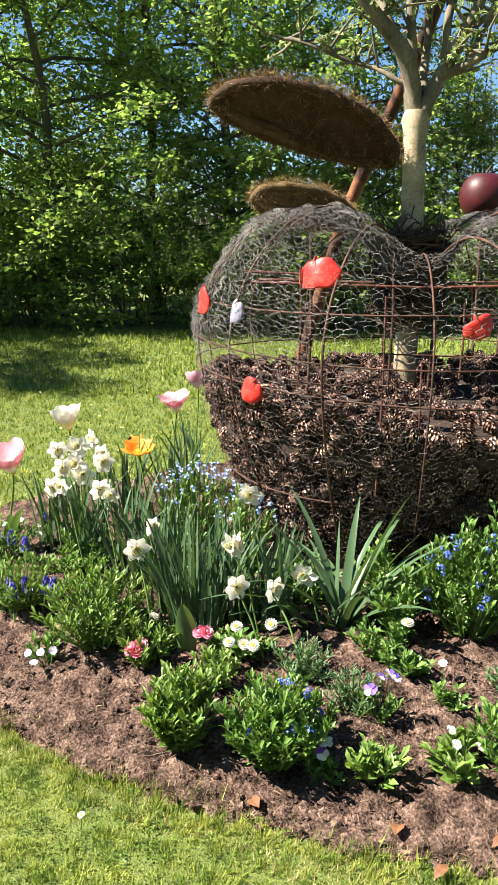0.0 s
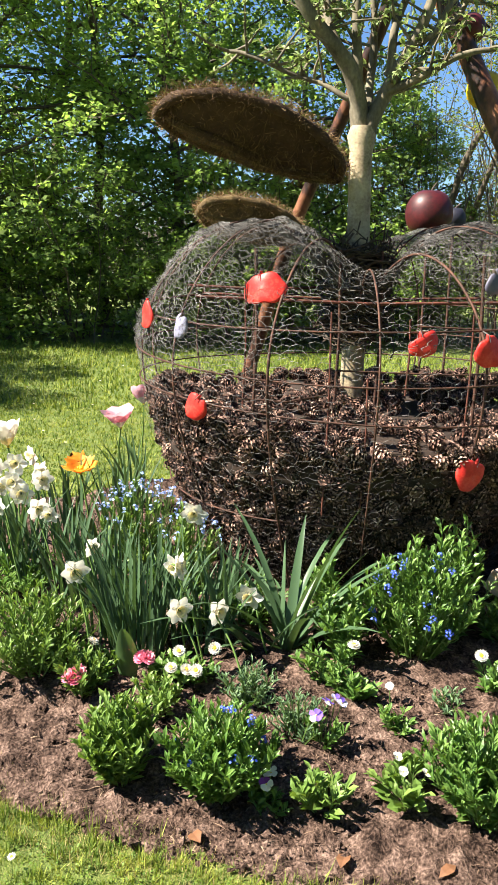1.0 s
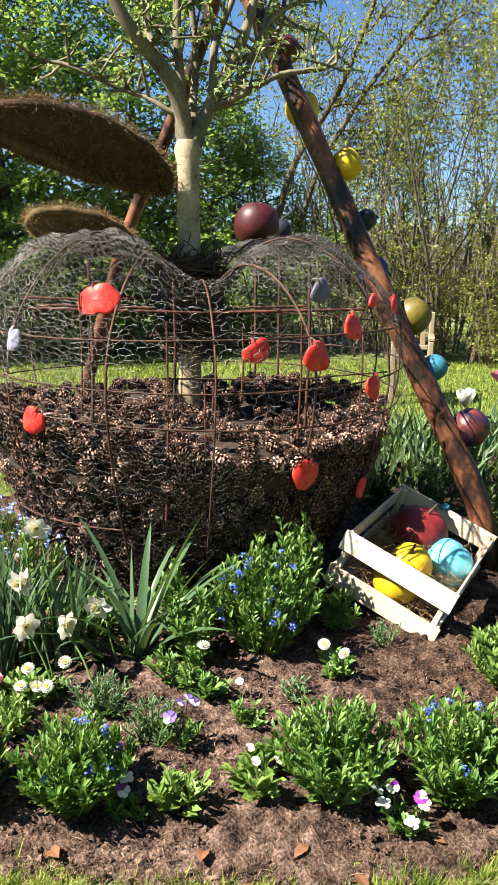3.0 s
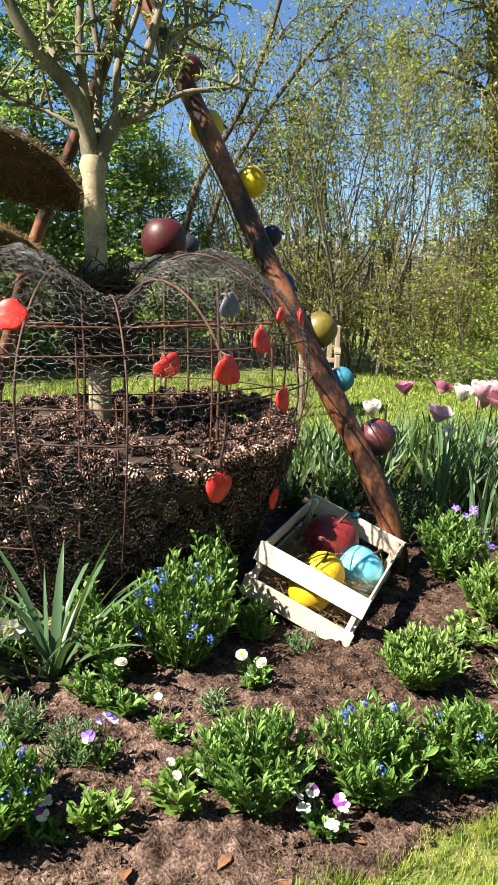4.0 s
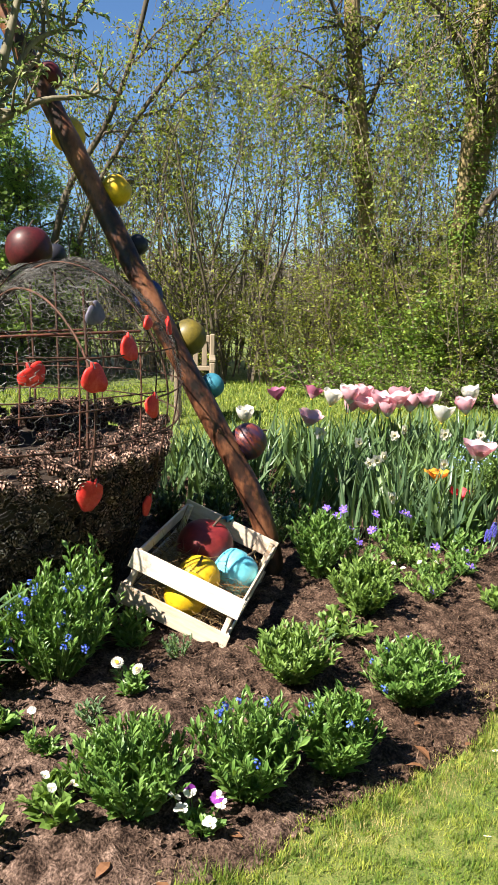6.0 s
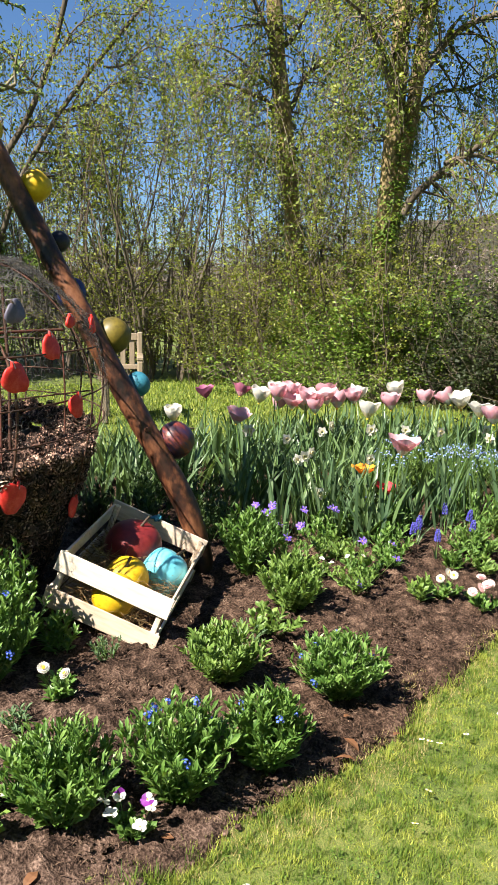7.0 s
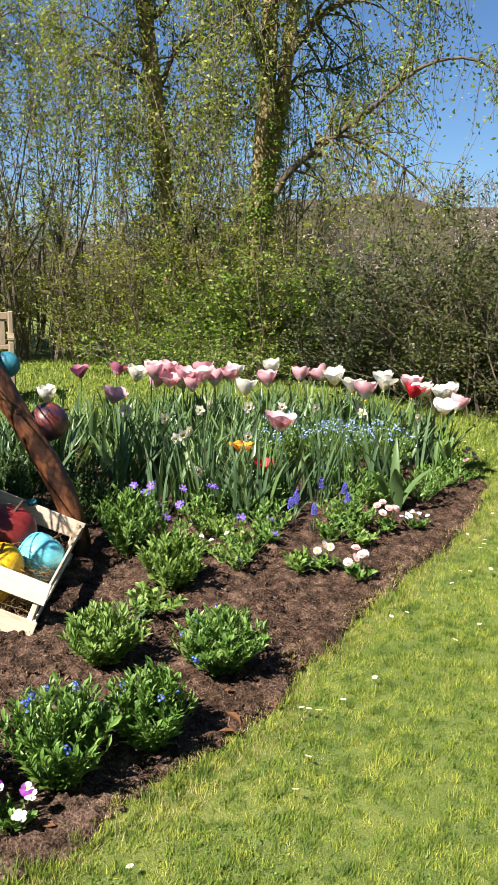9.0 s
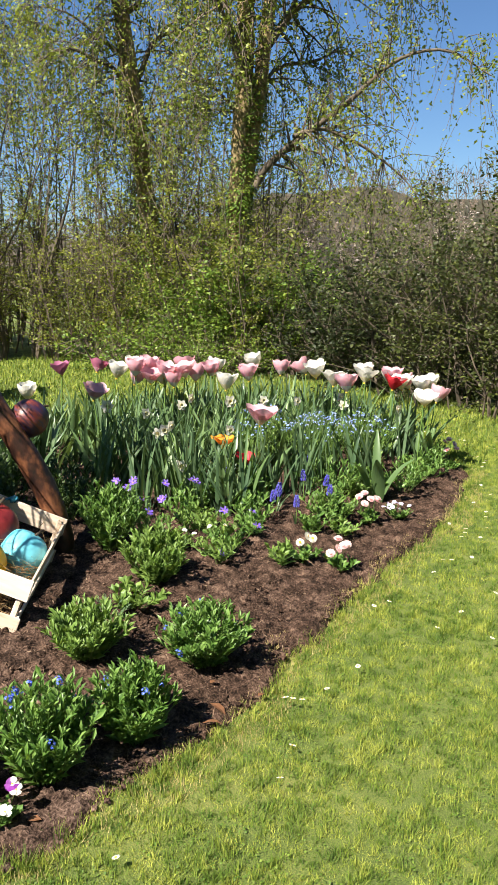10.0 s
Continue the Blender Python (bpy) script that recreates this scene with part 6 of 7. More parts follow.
def daffodil(x, y, z, bloom, facing, label):
    """A single bloom on its stalk; facing: degrees in plan."""
    gx, gy = x + rng.normal(0.05, 0.03), y - 0.02 + rng.normal(0, 0.03)
    z0 = on_soil(gx, gy)
    t = thing("daffodil", pose(gx, gy, z0 - 0.006), label, "daffodil", "daffodils")
    d = np.array((math.cos(radians(facing)), math.sin(radians(facing)), 0))
    end = np.array((x - gx, y - gy, z - z0))
    P = [(0, 0, 0), end * (0.5, 0.5, 0.6), end - d * 0.035 + (0, 0, 0.01), end - d * 0.012 + (0, 0, 0.004)]
    part("stem", Geo().tube(*limb(P, 0.0034, 0.0026, 12, 0.001, 1), 6).mesh("stem", M_stem, True), t)
    add_bloom(t, bloom, Matrix.Translation(end - d * 0.012) @ d_turn(d, rng.uniform(-0.35, 0.15)))


def d_turn(d, dip):
    q = Vector((d[0], d[1], dip)).to_track_quat("Z", "Y")
    return q.to_matrix().to_4x4()


WD, YD = "white daffodil with a cream trumpet on a long stalk", "small fading cream daffodil on a long stalk"
for x, y, z, b, f in ((-0.37, 2.32, 0.40, 0, -70), (-0.34, 2.46, 0.42, 1, -40), (-0.51, 2.67, 0.45, 1, -100), (-0.09, 2.36, 0.40, 0, -130), (-0.075, 2.35, 0.41, 0, -20), (-0.07, 2.24, 0.32, 0, -60), (-0.04, 2.55, 0.50, 0, -100),
                      (-0.72, 2.88, 0.48, 0, -60), (-0.72, 3.08, 0.50, 0, -120), (-0.61, 3.01, 0.50, 0, -30), (-0.64, 2.85, 0.46, 0, -80), (-0.70, 2.75, 0.45, 1, -110), (-0.68, 2.95, 0.54, 0, -90), (0.04, 2.27, 0.30, 0, -45), (0.13, 2.38, 0.30, 0, -110),
                      (2.60, 3.32, 0.45, 1, -120), (2.63, 3.30, 0.47, 1, -80), (2.57, 3.34, 0.43, 1, -150), (2.95, 3.2, 0.42, 1, -100), (2.45, 3.0, 0.34, 1, -110), (-0.76, 2.98, 0.52, 0, -70), (-0.66, 3.10, 0.53, 0, -140), (-0.58, 2.92, 0.49, 0, -60), (-0.74, 2.80, 0.43, 0, -30), (-0.67, 2.86, 0.50, 0, -100), (-0.55, 2.70, 0.46, 0, -50), (2.8, 3.75, 0.45, 1, -100), (3.1, 3.8, 0.46, 1, -120), (3.3, 3.95, 0.46, 1, -80), (3.6, 3.6, 0.46, 1, -120), (3.75, 3.45, 0.46, 1, -100), (3.9, 3.2, 0.45, 1, -130), (4.05, 3.35, 0.47, 1, -100), (3.45, 3.75, 0.45, 0, -110), (4.2, 3.0, 0.42, 1, -100), (2.7, 4.0, 0.47, 0, -100)):
    daffodil(x, y, z, (DAFF_W, DAFF_Y)[b], f, (WD, YD)[b])

# tulips
LAB = {"p": "open pink and white tulip on a tall stalk", "w": "white tulip on a tall stalk", "m": "magenta pink tulip on a tall stalk", "u": "mauve purple tulip on a tall stalk", "r": "wide open red tulip with yellow heart", "o": "ragged orange tulip with yellow heart"}
SETS = {"p": PINK_BLOOMS, "w": WHITE_BLOOMS, "m": MAG_BLOOMS, "u": MAUVE_BLOOMS, "r": RED_BLOOMS, "o": ORANGE_BLOOMS}
TULIPS = [(-0.79, 3.29, 0.51, "w", 1), (-0.41, 3.86, 0.46, "p", 2), (-0.93, 2.98, 0.42, "p", 1), (-0.5, 3.24, 0.42, "o", 0), (-0.35, 4.45, 0.46, "p", 0),
          (2.82, 4.70, 0.56, "u", 0), (3.08, 4.69, 0.56, "m", 0), (3.02, 4.37, 0.56, "w", 1), (3.18, 4.41, 0.58, "w", 0), (3.26, 4.18, 0.56, "p", 1), (3.37, 4.09, 0.56, "p", 2), (3.26, 4.36, 0.57, "p", 0),
          (3.27, 3.59, 0.55, "w", 1), (3.60, 3.74, 0.56, "p", 0), (4.04, 4.13, 0.56, "w", 0), (3.95, 3.80, 0.56, "p", 0), (4.04, 3.56, 0.56, "w", 1), (3.92, 3.31, 0.55, "w", 2), (3.80, 3.10, 0.55, "p", 1), (4.12, 3.22, 0.56, "w", 2)]
TULIPS2 = [(4.23, 3.08, 0.52, "r", 0), (4.34, 3.09, 0.51, "w", 2), (4.36, 2.95, 0.51, "w", 1), (4.18, 2.80, 0.46, "w", 2), (4.36, 2.84, 0.46, "p", 0), (2.96, 2.98, 0.47, "p", 2), (2.58, 3.96, 0.52, "p", 2), (2.74, 3.02, 0.38, "o", 0), (2.83, 2.95, 0.28, "r", 0),
           (3.45, 4.2, 0.58, "p", 1), (3.12, 4.30, 0.57, "p", 0), (3.52, 4.0, 0.57, "p", 0), (3.62, 4.1, 0.57, "w", 0), (4.5, 3.3, 0.5, "w", 1), (4.47, 3.12, 0.5, "p", 1), (4.28, 3.35, 0.55, "w", 1), (2.35, 4.3, 0.5, "w", 0)]
TULIPS3 = [(x, y, 0.49 + rng.uniform(0, 0.07), "wppwpwp"[int(rng.integers(0, 7))], int(rng.integers(0, 3))) for x, y in ((3.2, 4.25), (3.35, 4.3), (3.5, 4.15), (3.85, 4.0), (4.15, 3.75), (4.5, 2.98), (3.4, 4.45), (3.22, 4.46), (3.3, 4.22), (3.28, 4.10), (4.45, 3.25))]
for x, y, z, c, k in TULIPS + TULIPS2 + TULIPS3:
    tulip(x, y, z, SETS[c][k % len(SETS[c])], LAB[c], (rng.normal(0, 0.03), rng.normal(0, 0.03)), 3 if x > 2 else 2, (rng.normal(0, 10), rng.normal(0, 10)))
for x, y, L, W, az, lean, bend in ((-0.50, 2.50, 0.22, 0.075, -1.2, 0.3, 0.7), (-0.22, 2.26, 0.20, 0.065, -1.7, 0.15, 0.3), (-0.27, 3.1, 0.28, 0.07, -0.3, 0.3, 0.9), (2.62, 2.86, 0.26, 0.10, -0.6, 0.5, 1.2), (2.62, 2.86, 0.22, 0.08, 2.6, 0.6, 1.0),
                                   (3.42, 2.54, 0.33, 0.07, -2.6, 0.35, 0.5), (3.46, 2.55, 0.30, 0.065, -0.6, 0.4, 0.7), (3.44, 2.58, 0.38, 0.055, 2.4, 0.3, 0.6), (3.42, 2.56, 0.40, 0.05, 0.7, 0.12, 0.5), (3.40, 2.57, 0.36, 0.045, 3.3, 0.45, 0.8), (2.95, 2.95, 0.32, 0.08, -2.2, 0.2, 0.5), (2.98, 2.92, 0.3, 0.07, -0.4, 0.25, 0.6)):
    t = thing("tulip_leaf_plant", pose(x, y, on_soil(x, y) - 0.006), "broad pointed grey-green tulip leaf rising from the bed", "plant", "broad tulip leaves")
    part("leaf", tulip_leaf_mesh("leaf", L, W, lean, bend, az), t)
for x, y in ((-0.84, 3.06), (-0.97, 2.91), (-0.93, 2.90), (-0.84, 2.80), (-0.82, 2.53), (-0.71, 2.52), (-0.67, 2.50), (-0.74, 2.50), (-0.80, 2.47)):
    muscari(x, y, rng.uniform(0.12, 0.16))
for x, y in ((2.71, 2.63), (2.78, 2.67), (2.74, 2.50), (3.05, 2.74), (3.08, 2.64), (3.03, 2.56), (3.29, 2.93), (2.94, 3.07), (2.74, 2.98), (2.84, 2.72)):
    muscari(x, y, rng.uniform(0.12, 0.20))
# daisies in the lawn
LAWN = [(1.68, 1.51), (1.70, 1.49), (1.67, 1.53), (1.51, 1.35), (1.37, 1.26), (0.91, 1.31), (1.80, 1.48), (2.0, 1.52), (2.43, 1.79), (2.50, 1.77), (2.44, 1.51), (2.89, 1.83), (3.44, 2.02), (3.50, 2.15), (3.43, 1.93), (3.82, 2.13), (3.89, 2.25), (4.25, 2.42), (3.16, 1.81), (3.09, 1.87), (-0.4, 1.63)]
for _ in range(150):
    x, y = rng.uniform(2.4, 5.6), rng.uniform(1.2, 3.6)
    if edge_distance(np.array([x]), np.array([y]))[0] < -0.1 and y < 0.75 * x:
        LAWN.append((x, y))
for _ in range(40):
    LAWN.append((rng.uniform(-3.4, -0.6), rng.uniform(4.6, 9.0)))
for x, y in LAWN:
    t = thing("lawn_daisy", pose(x, y, float(lawn_height(x, y))), "small white daisy with a yellow eye in the grass", "daisy", "daisies in the lawn")
    part("flower", DAISY, t, m=pose(0, 0, rng.uniform(0.035, 0.05), rng.uniform(-20, 20), rng.uniform(-20, 20), rng.uniform(0, 360)))
    part("stem", Geo().tube([(0, 0, 0), (0, 0, 0.045)], 0.001, 3).mesh("stem", M_stem), t)
# fallen leaves
for x, y, s in ((1.483, 1.662, 0.05), (1.40, 1.60, 0.05), (1.62, 1.60, 0.03), (0.0, 1.68, 0.05), (0.62, 1.50, 0.045), (0.40, 1.52, 0.04), (0.86, 1.54, 0.03), (0.30, 1.60, 0.05), (0.55, 1.60, 0.04), (1.55, 1.74, 0.03)):
    V, F = leaves(np.array([(0, 0, 0.0)]), np.array([(1, 0.3, 0.05)]), np.array([(0.1, 0.2, 1)]), s * 1.25, s * 0.75, LEAF_V * (1, 1, 0.7), LEAF_F)
    solo("fallen_leaf", raw_mesh("fallen_leaf", V, F, M_deadleaf), "dry curled orange-brown fallen leaf on the soil", "leaf", "fallen leaves", m=pose(x, y, on_soil(x, y) + 0.026, rng.uniform(-12, 12), rng.uniform(-12, 12), rng.uniform(0, 360)))

# ---- the wood round the lawn ----
def branching(P, r0, r1, n_sub, sub_len, sub_up, start=0.15, seed=0, n=16, wob=0.04, side_n=4, g=None, droop=0.0):
    """A limb with side twigs. Returns the mesh collector and the twigs as (points, direction)."""
    g = g or Geo()
    Q, R = limb(P, r0, r1, n, wob, seed)
    g.tube(Q, R, 7 if r0 > 0.03 else 4, cap=False)
    twigs = []
    L = len(Q)
    for k in range(n_sub):
        u = start + (1 - start) * rng.random()
        i = min(int(u * (L - 1)), L - 2)
        along = unit(Q[i + 1] - Q[i])
        d = unit(np.cross(along, rng.normal(0, 1, 3)) + along * rng.uniform(0.2, 0.8) + (0, 0, sub_up))
        ln = sub_len * rng.uniform(0.5, 1.2) * (1.1 - 0.5 * u)
        s = np.linspace(0, 1, side_n)[:, None]
        T = Q[i] + d * ln * s + np.array([0, 0, -droop * ln]) * s ** 2 + rng.normal(0, 0.03 * ln, (side_n, 3)) * s
        g.tube(T, np.linspace(max(R[i] * 0.5, 0.0052), 0.0024, side_n), 3, cap=False)
        twigs.append(T)
    return g, twigs, Q


def leaf_along(twigs, per, spread, size, aspect=0.6, flat=1.0, hang=0.0):
    """Small leaves strewn along twigs."""
    n = per * len(twigs)
    T = np.array(twigs)
    i = np.arange(n) % len(twigs)
    u = rng.uniform(0.15, 1.0, n) * (T.shape[1] - 1)
    k = np.minimum(u.astype(int), T.shape[1] - 2)
    w = (u - k)[:, None]
    p = T[i, k] * (1 - w) + T[i, k + 1] * w
    p = p + rng.normal(0, spread, (n, 3)) * (1, 1, 1.0 / (1 + 2 * flat))
    ax = rng.normal(0, 1, (n, 3)) * (1, 1, 0.45) + (0, 0, -hang)
    up = rng.normal(0, 0.45, (n, 3)) + (0, 0, flat)
    s = size * rng.uniform(0.6, 1.25, n)
    return leaves(p, ax, up, s, s * aspect, LEAF2_V, LEAF2_F)


def beech(name_seed, height, n_main, n_sub, per, leaf=0.093):
    """A leafy woodland tree with level sprays of young leaves, clothed nearly to the ground. Also serves as the unseen
    sky blocker.
    """
    t = thing("woodland_tree", pose(0, 0, 0), "leafy tree in fresh spring green, behind the lawn or added out of view", "tree", "leafy trees of the wood")
    g, twigs = Geo(), []
    sway = rng.normal(0, 0.25, 2)
    trunk = [(0, 0, -0.05), (sway[0] * 0.3, sway[1] * 0.3, height * 0.35), (sway[0], sway[1], height * 0.7), (sway[0] * 1.4, sway[1] * 1.4, height)]
    Q, R = limb(trunk, 0.085, 0.025, 22, 0.10, name_seed)
    g.tube(Q, R, 8)
    for k in range(n_main):
        u = 0.03 + 0.93 * (k + rng.random()) / n_main
        i = min(int(u * 21), 20)
        a = k * 2.4 + rng.normal(0, 0.4)
        ln = (1.0 + 1.3 * math.sin(math.pi * min(u * 1.1, 1))) * rng.uniform(0.75, 1.2)
        d = np.array([math.cos(a), math.sin(a), rng.uniform(0.05, 0.55)])
        e = Q[i] + d * ln
        _, tw, _ = branching([Q[i], Q[i] + d * ln * 0.5 + (0, 0, 0.08), e + (0, 0, -0.05)], 0.028, 0.006, n_sub, 0.75, 0.05, 0.2, k, 8, 0.04, 4, g, 0.15)
        twigs += tw
    part("trunk", g.mesh("trunk", M_woodbark, True), t, "dark bark trunk and branches")
    part("crown", raw_mesh("crown", *leaf_along(twigs, per, 0.13, leaf, 0.62, 0.42), M_beech), t, "level sprays of small bright green leaves")
    return t


def whips(seed, height, n_stem, n_sub, per, leaf, mat, bark, label, spread=0.5, name="sparse_shrub", lean=0.22, group="sparse shrubs of the wood", thick=1.0):
    """A shrub of many thin upright stems with small young leaves."""
    t = thing(name, pose(0, 0, 0), label, "shrub", group)
    g, twigs = Geo(), []
    for k in range(n_stem):
        a, q = rng.uniform(0, 6.283), spread * math.sqrt(rng.random())
        d = np.array([math.cos(a) * lean, math.sin(a) * lean, 0]) * rng.uniform(0.2, 1.6)
        h = height * rng.uniform(0.55, 1.1)
        b = np.array([q * math.cos(a), q * math.sin(a), -0.03])
        _, tw, Q = branching([b, b + d * h * 0.5 + (0, 0, h * 0.5), b + d * h * 1.3 + (0, 0, h)], rng.uniform(0.008, 0.020) * thick, 0.003, n_sub, 0.7, 0.35, 0.12, k + seed, 9, 0.05, 3, g)
        twigs += tw
    tagged(part("stem_thicket", g.mesh("stem_thicket", bark), t, "thin upright stems and twigs"), kind="stuff")
    part("crown", raw_mesh("crown", *leaf_along(twigs, per, 0.06, leaf, 0.6, 0.5), mat), t, "scattered small young leaves")
    return t


def place(proto, spots):
    """The first spot takes the thing itself, the others copies."""
    for k, (x, y, turn, s) in enumerate(spots):
        m = pose(x, y, -0.02, 0, 0, turn)
        o = proto if k == 0 else copy_thing(proto, m)
        o.matrix_world = m @ Matrix.Diagonal((s, s, s, 1))


b1, b2, b3 = beech(1, 6.4, 38, 12, 44), beech(2, 6.0, 36, 12, 44), beech(3, 7.0, 34, 10, 38)
place(b1, [(-4.6, 11.6, 0, 1.0), (-0.6, 12.0, 130, 1.0), (3.3, 12.6, 200, 0.5), (-8.2, 9.0, 60, 1.0), (-7.0, 7.2, 200, 1.0), (2.6, 13.6, 20, 0.62)])
place(b2, [(-2.7, 11.4, 40, 1.0), (1.2, 12.0, 250, 0.9)])
place(b3, [(-1.6, 12.9, 80, 1.05), (-3.7, 13.4, 210, 1.0), (0.2, 13.4, 330, 0.95), (-2.6, 14.6, 150, 1.15)])
# unseen trees behind the camera, added only to hold back sky light
sky_blocker = beech(4, 8.5, 26, 7, 10, 0.26)
place(sky_blocker, [(-7.5, -5.5, 0, 1.0), (-4.6, -6.8, 70, 1.1), (-1.8, -7.4, 140, 1.15), (1.0, -7.4, 210, 1.1), (3.8, -6.8, 280, 1.15), (6.6, -5.8, 350, 1.1), (9.0, -3.9, 60, 1.1), (10.8, -1.2, 130, 1.05), (-3.2, -9.5, 200, 1.35), (2.4, -9.8, 20, 1.35), (7.6, -8.4, 110, 1.35), (-9.6, -7.5, 300, 1.2)])
u1 = whips(60, 2.2, 14, 12, 28, 0.09, M_beech, M_woodbark, "bushy young beech growth at the foot of the wood", 0.6, "understorey_shrub", 0.35, "bushes at the foot of the wood")
place(u1, [(-5.6, 11.0, 0, 1.0), (-4.0, 11.0, 70, 0.9), (-2.9, 10.9, 140, 0.8), (-1.7, 11.1, 210, 1.0), (-0.5, 11.0, 280, 0.8), (0.6, 11.2, 350, 1.0), (1.9, 11.3, 60, 0.9), (2.9, 11.5, 130, 0.95), (-3.3, 12.0, 200, 1.3), (0.2, 12.2, 20, 1.3)])

s1 = whips(1, 4.2, 15, 18, 9, 0.056, M_sparse, M_brown, "thicket of thin bare stems with small yellow-green spring leaves")
s2 = whips(5, 3.0, 20, 18, 18, 0.058, M_sparse, M_brown, "bushy thicket with yellow-green spring leaves", 0.6)
s3 = whips(9, 5.2, 10, 20, 9, 0.058, M_sparse, M_woodbark, "tall thin saplings with scattered young leaves", 0.7, lean=0.12)
place(s1, [(4.2, 11.4, 0, 1.0), (5.6, 11.0, 90, 1.0), (6.6, 10.3, 200, 0.95), (7.8, 10.4, 300, 1.05), (9.2, 9.6, 30, 1.0), (8.4, 8.4, 150, 0.8), (10.4, 8.6, 220, 0.8), (3.2, 12.6, 100, 1.0), (5.2, 13.0, 50, 1.0), (6.6, 12.6, 140, 1.0), (8.0, 12.0, 250, 1.0), (9.4, 11.0, 10, 1.0)])
place(s2, [(5.9, 9.7, 20, 0.75), (6.5, 9.0, 120, 0.85), (7.0, 8.1, 230, 0.85), (6.9, 7.3, 310, 0.75), (7.9, 9.3, 70, 1.0), (4.9, 10.6, 170, 0.8)])
place(s3, [(3.7, 12.0, 0, 1.0), (4.9, 12.2, 80, 1.05), (6.1, 11.8, 160, 1.0), (7.2, 11.6, 240, 1.05), (8.8, 10.8, 320, 1.0), (9.8, 9.8, 40, 0.9), (2.4, 13.0, 200, 1.1), (10.5, 10.6, 100, 1.0)])
e1 = whips(20, 1.5, 24, 14, 20, 0.06, M_dark, M_woodbark, "dark glossy evergreen shrub at the edge of the lawn", 0.7, "evergreen_shrub", 0.35, "evergreen shrubs")
place(e1, [(7.3, 6.3, 0, 0.75), (7.3, 5.7, 90, 0.85), (7.4, 5.1, 200, 0.9), (8.2, 6.2, 300, 0.95), (8.1, 7.2, 45, 0.8)])
e2 = whips(30, 2.3, 22, 16, 27, 0.052, M_hedge, M_woodbark, "brownish green hedge shrub with twiggy stems", 0.7, "hedge_shrub", 0.16, "hedge shrubs")
place(e2, [(7.0, 4.6, 0, 0.85), (6.75, 3.9, 100, 0.85), (6.7, 3.2, 210, 0.9), (7.9, 4.6, 320, 1.0), (7.6, 3.6, 60, 1.0), (6.9, 2.5, 250, 0.95)])
g1 = whips(40, 0.5, 22, 8, 26, 0.05, M_ivy, M_brown, "low ivy and bramble cover at the foot of the trees", 0.7, "ground_cover_shrub", 0.6, "low cover under the trees")
place(g1, [(6.2, 8.6, 0, 1.0), (6.5, 7.8, 80, 0.9), (6.5, 7.1, 160, 0.7)])
i1 = whips(70, 1.7, 16, 12, 36, 0.06, M_ivy, M_woodbark, "mound of green ivy round the foot of the tall tree", 0.45, "ivy_mound", 0.25, "ivy mounds")
place(i1, [(7.05, 7.35, 0, 1.0), (7.3, 6.85, 100, 0.9), (6.85, 7.9, 220, 0.8), (7.0, 9.0, 300, 0.8), (7.4, 6.45, 40, 0.7)])
c1 = whips(50, 2.6, 12, 22, 26, 0.046, M_blossom, M_brown, "flowering cherry with pale pinkish-white blossom", 0.5, "blossom_tree", 0.22, "blossoming trees")
place(c1, [(8.8, 7.05, 0, 0.92), (9.6, 7.1, 120, 1.0)])
h1 = whips(80, 4.4, 8, 12, 9, 0.055, M_sparse, M_woodbark, "dark many-stemmed hazel with few young leaves", 0.5, "hazel_shrub", 0.25, "hazels of the wood", 2.1)
place(h1, [(5.3, 10.1, 0, 0.95), (4.6, 11.0, 120, 1.0), (8.0, 9.6, 230, 0.9)])


def build_tall_tree(name, stems, limbs, label, drop, per, ivy_to, bark=None):
    """A tall tree from its stems and boughs, with hanging twigs and ivy on the trunk."""
    t = thing(name, pose(0, 0, 0), label, "tree", "tall trees")
    twigs = []
    for k, (P, r0, r1) in enumerate(stems):
        Q, R = limb(P, r0, r1, 26, 0.05, k)
        g = Geo().tube(Q, R * (1 + 0.06 * np.sin(np.arange(26) * 2.1)), 12)
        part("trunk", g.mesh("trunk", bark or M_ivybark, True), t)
        n = 2300
        i = rng.integers(0, 25, n)
        i = np.where(Q[i][:, 2] > ivy_to, rng.integers(0, 8, n), i)
        a = rng.uniform(0, 6.283, n)
        rr = R[i] * rng.uniform(1.0, 1.7, n)
        p = Q[i] + np.stack([np.cos(a) * rr, np.sin(a) * rr, rng.uniform(-0.15, 0.15, n)], 1)
        V, F = leaves(p, np.stack([np.cos(a), np.sin(a), -rng.uniform(0.3, 1.2, n)], 1), np.stack([np.cos(a), np.sin(a), np.full(n, 0.5)], 1), rng.uniform(0.03, 0.06, n), rng.uniform(0.025, 0.05, n), LEAF2_V, LEAF2_F)
        part("ivy", raw_mesh("ivy", V, F, M_ivy), t, "green ivy climbing the trunk")
    for k, (P, r0, r1) in enumerate(limbs):
        g, tw, Q = branching(P, r0, r1, 40, 1.0, 0.2, 0.08, k + 3, 22, 0.05, 5, None, drop)
        hang = []
        for T in tw:
            for _ in range(2):
                b = T[int(rng.integers(1, 5))]
                s = np.linspace(0, 1, 5)[:, None]
                ln = rng.uniform(0.25, 0.9)
                H = b + rng.normal(0, 0.16, 3) * s * (1, 1, 0) + np.array([0, 0, -ln]) * s ** 1.3 + rng.normal(0, 0.02, (5, 3)) * s
                g.tube(H, np.linspace(0.0042, 0.0022, 5), 3, cap=False)
                hang.append(H)
        part("bough", g.mesh("bough", M_twigbark, True), t)
        V, F = leaf_along(tw + hang, per, 0.06, 0.060, 0.55, 0.3, 0.6)
        part("crown", raw_mesh("crown", V, F, M_canopy), t, "small hanging yellow-green leaves")
    return t


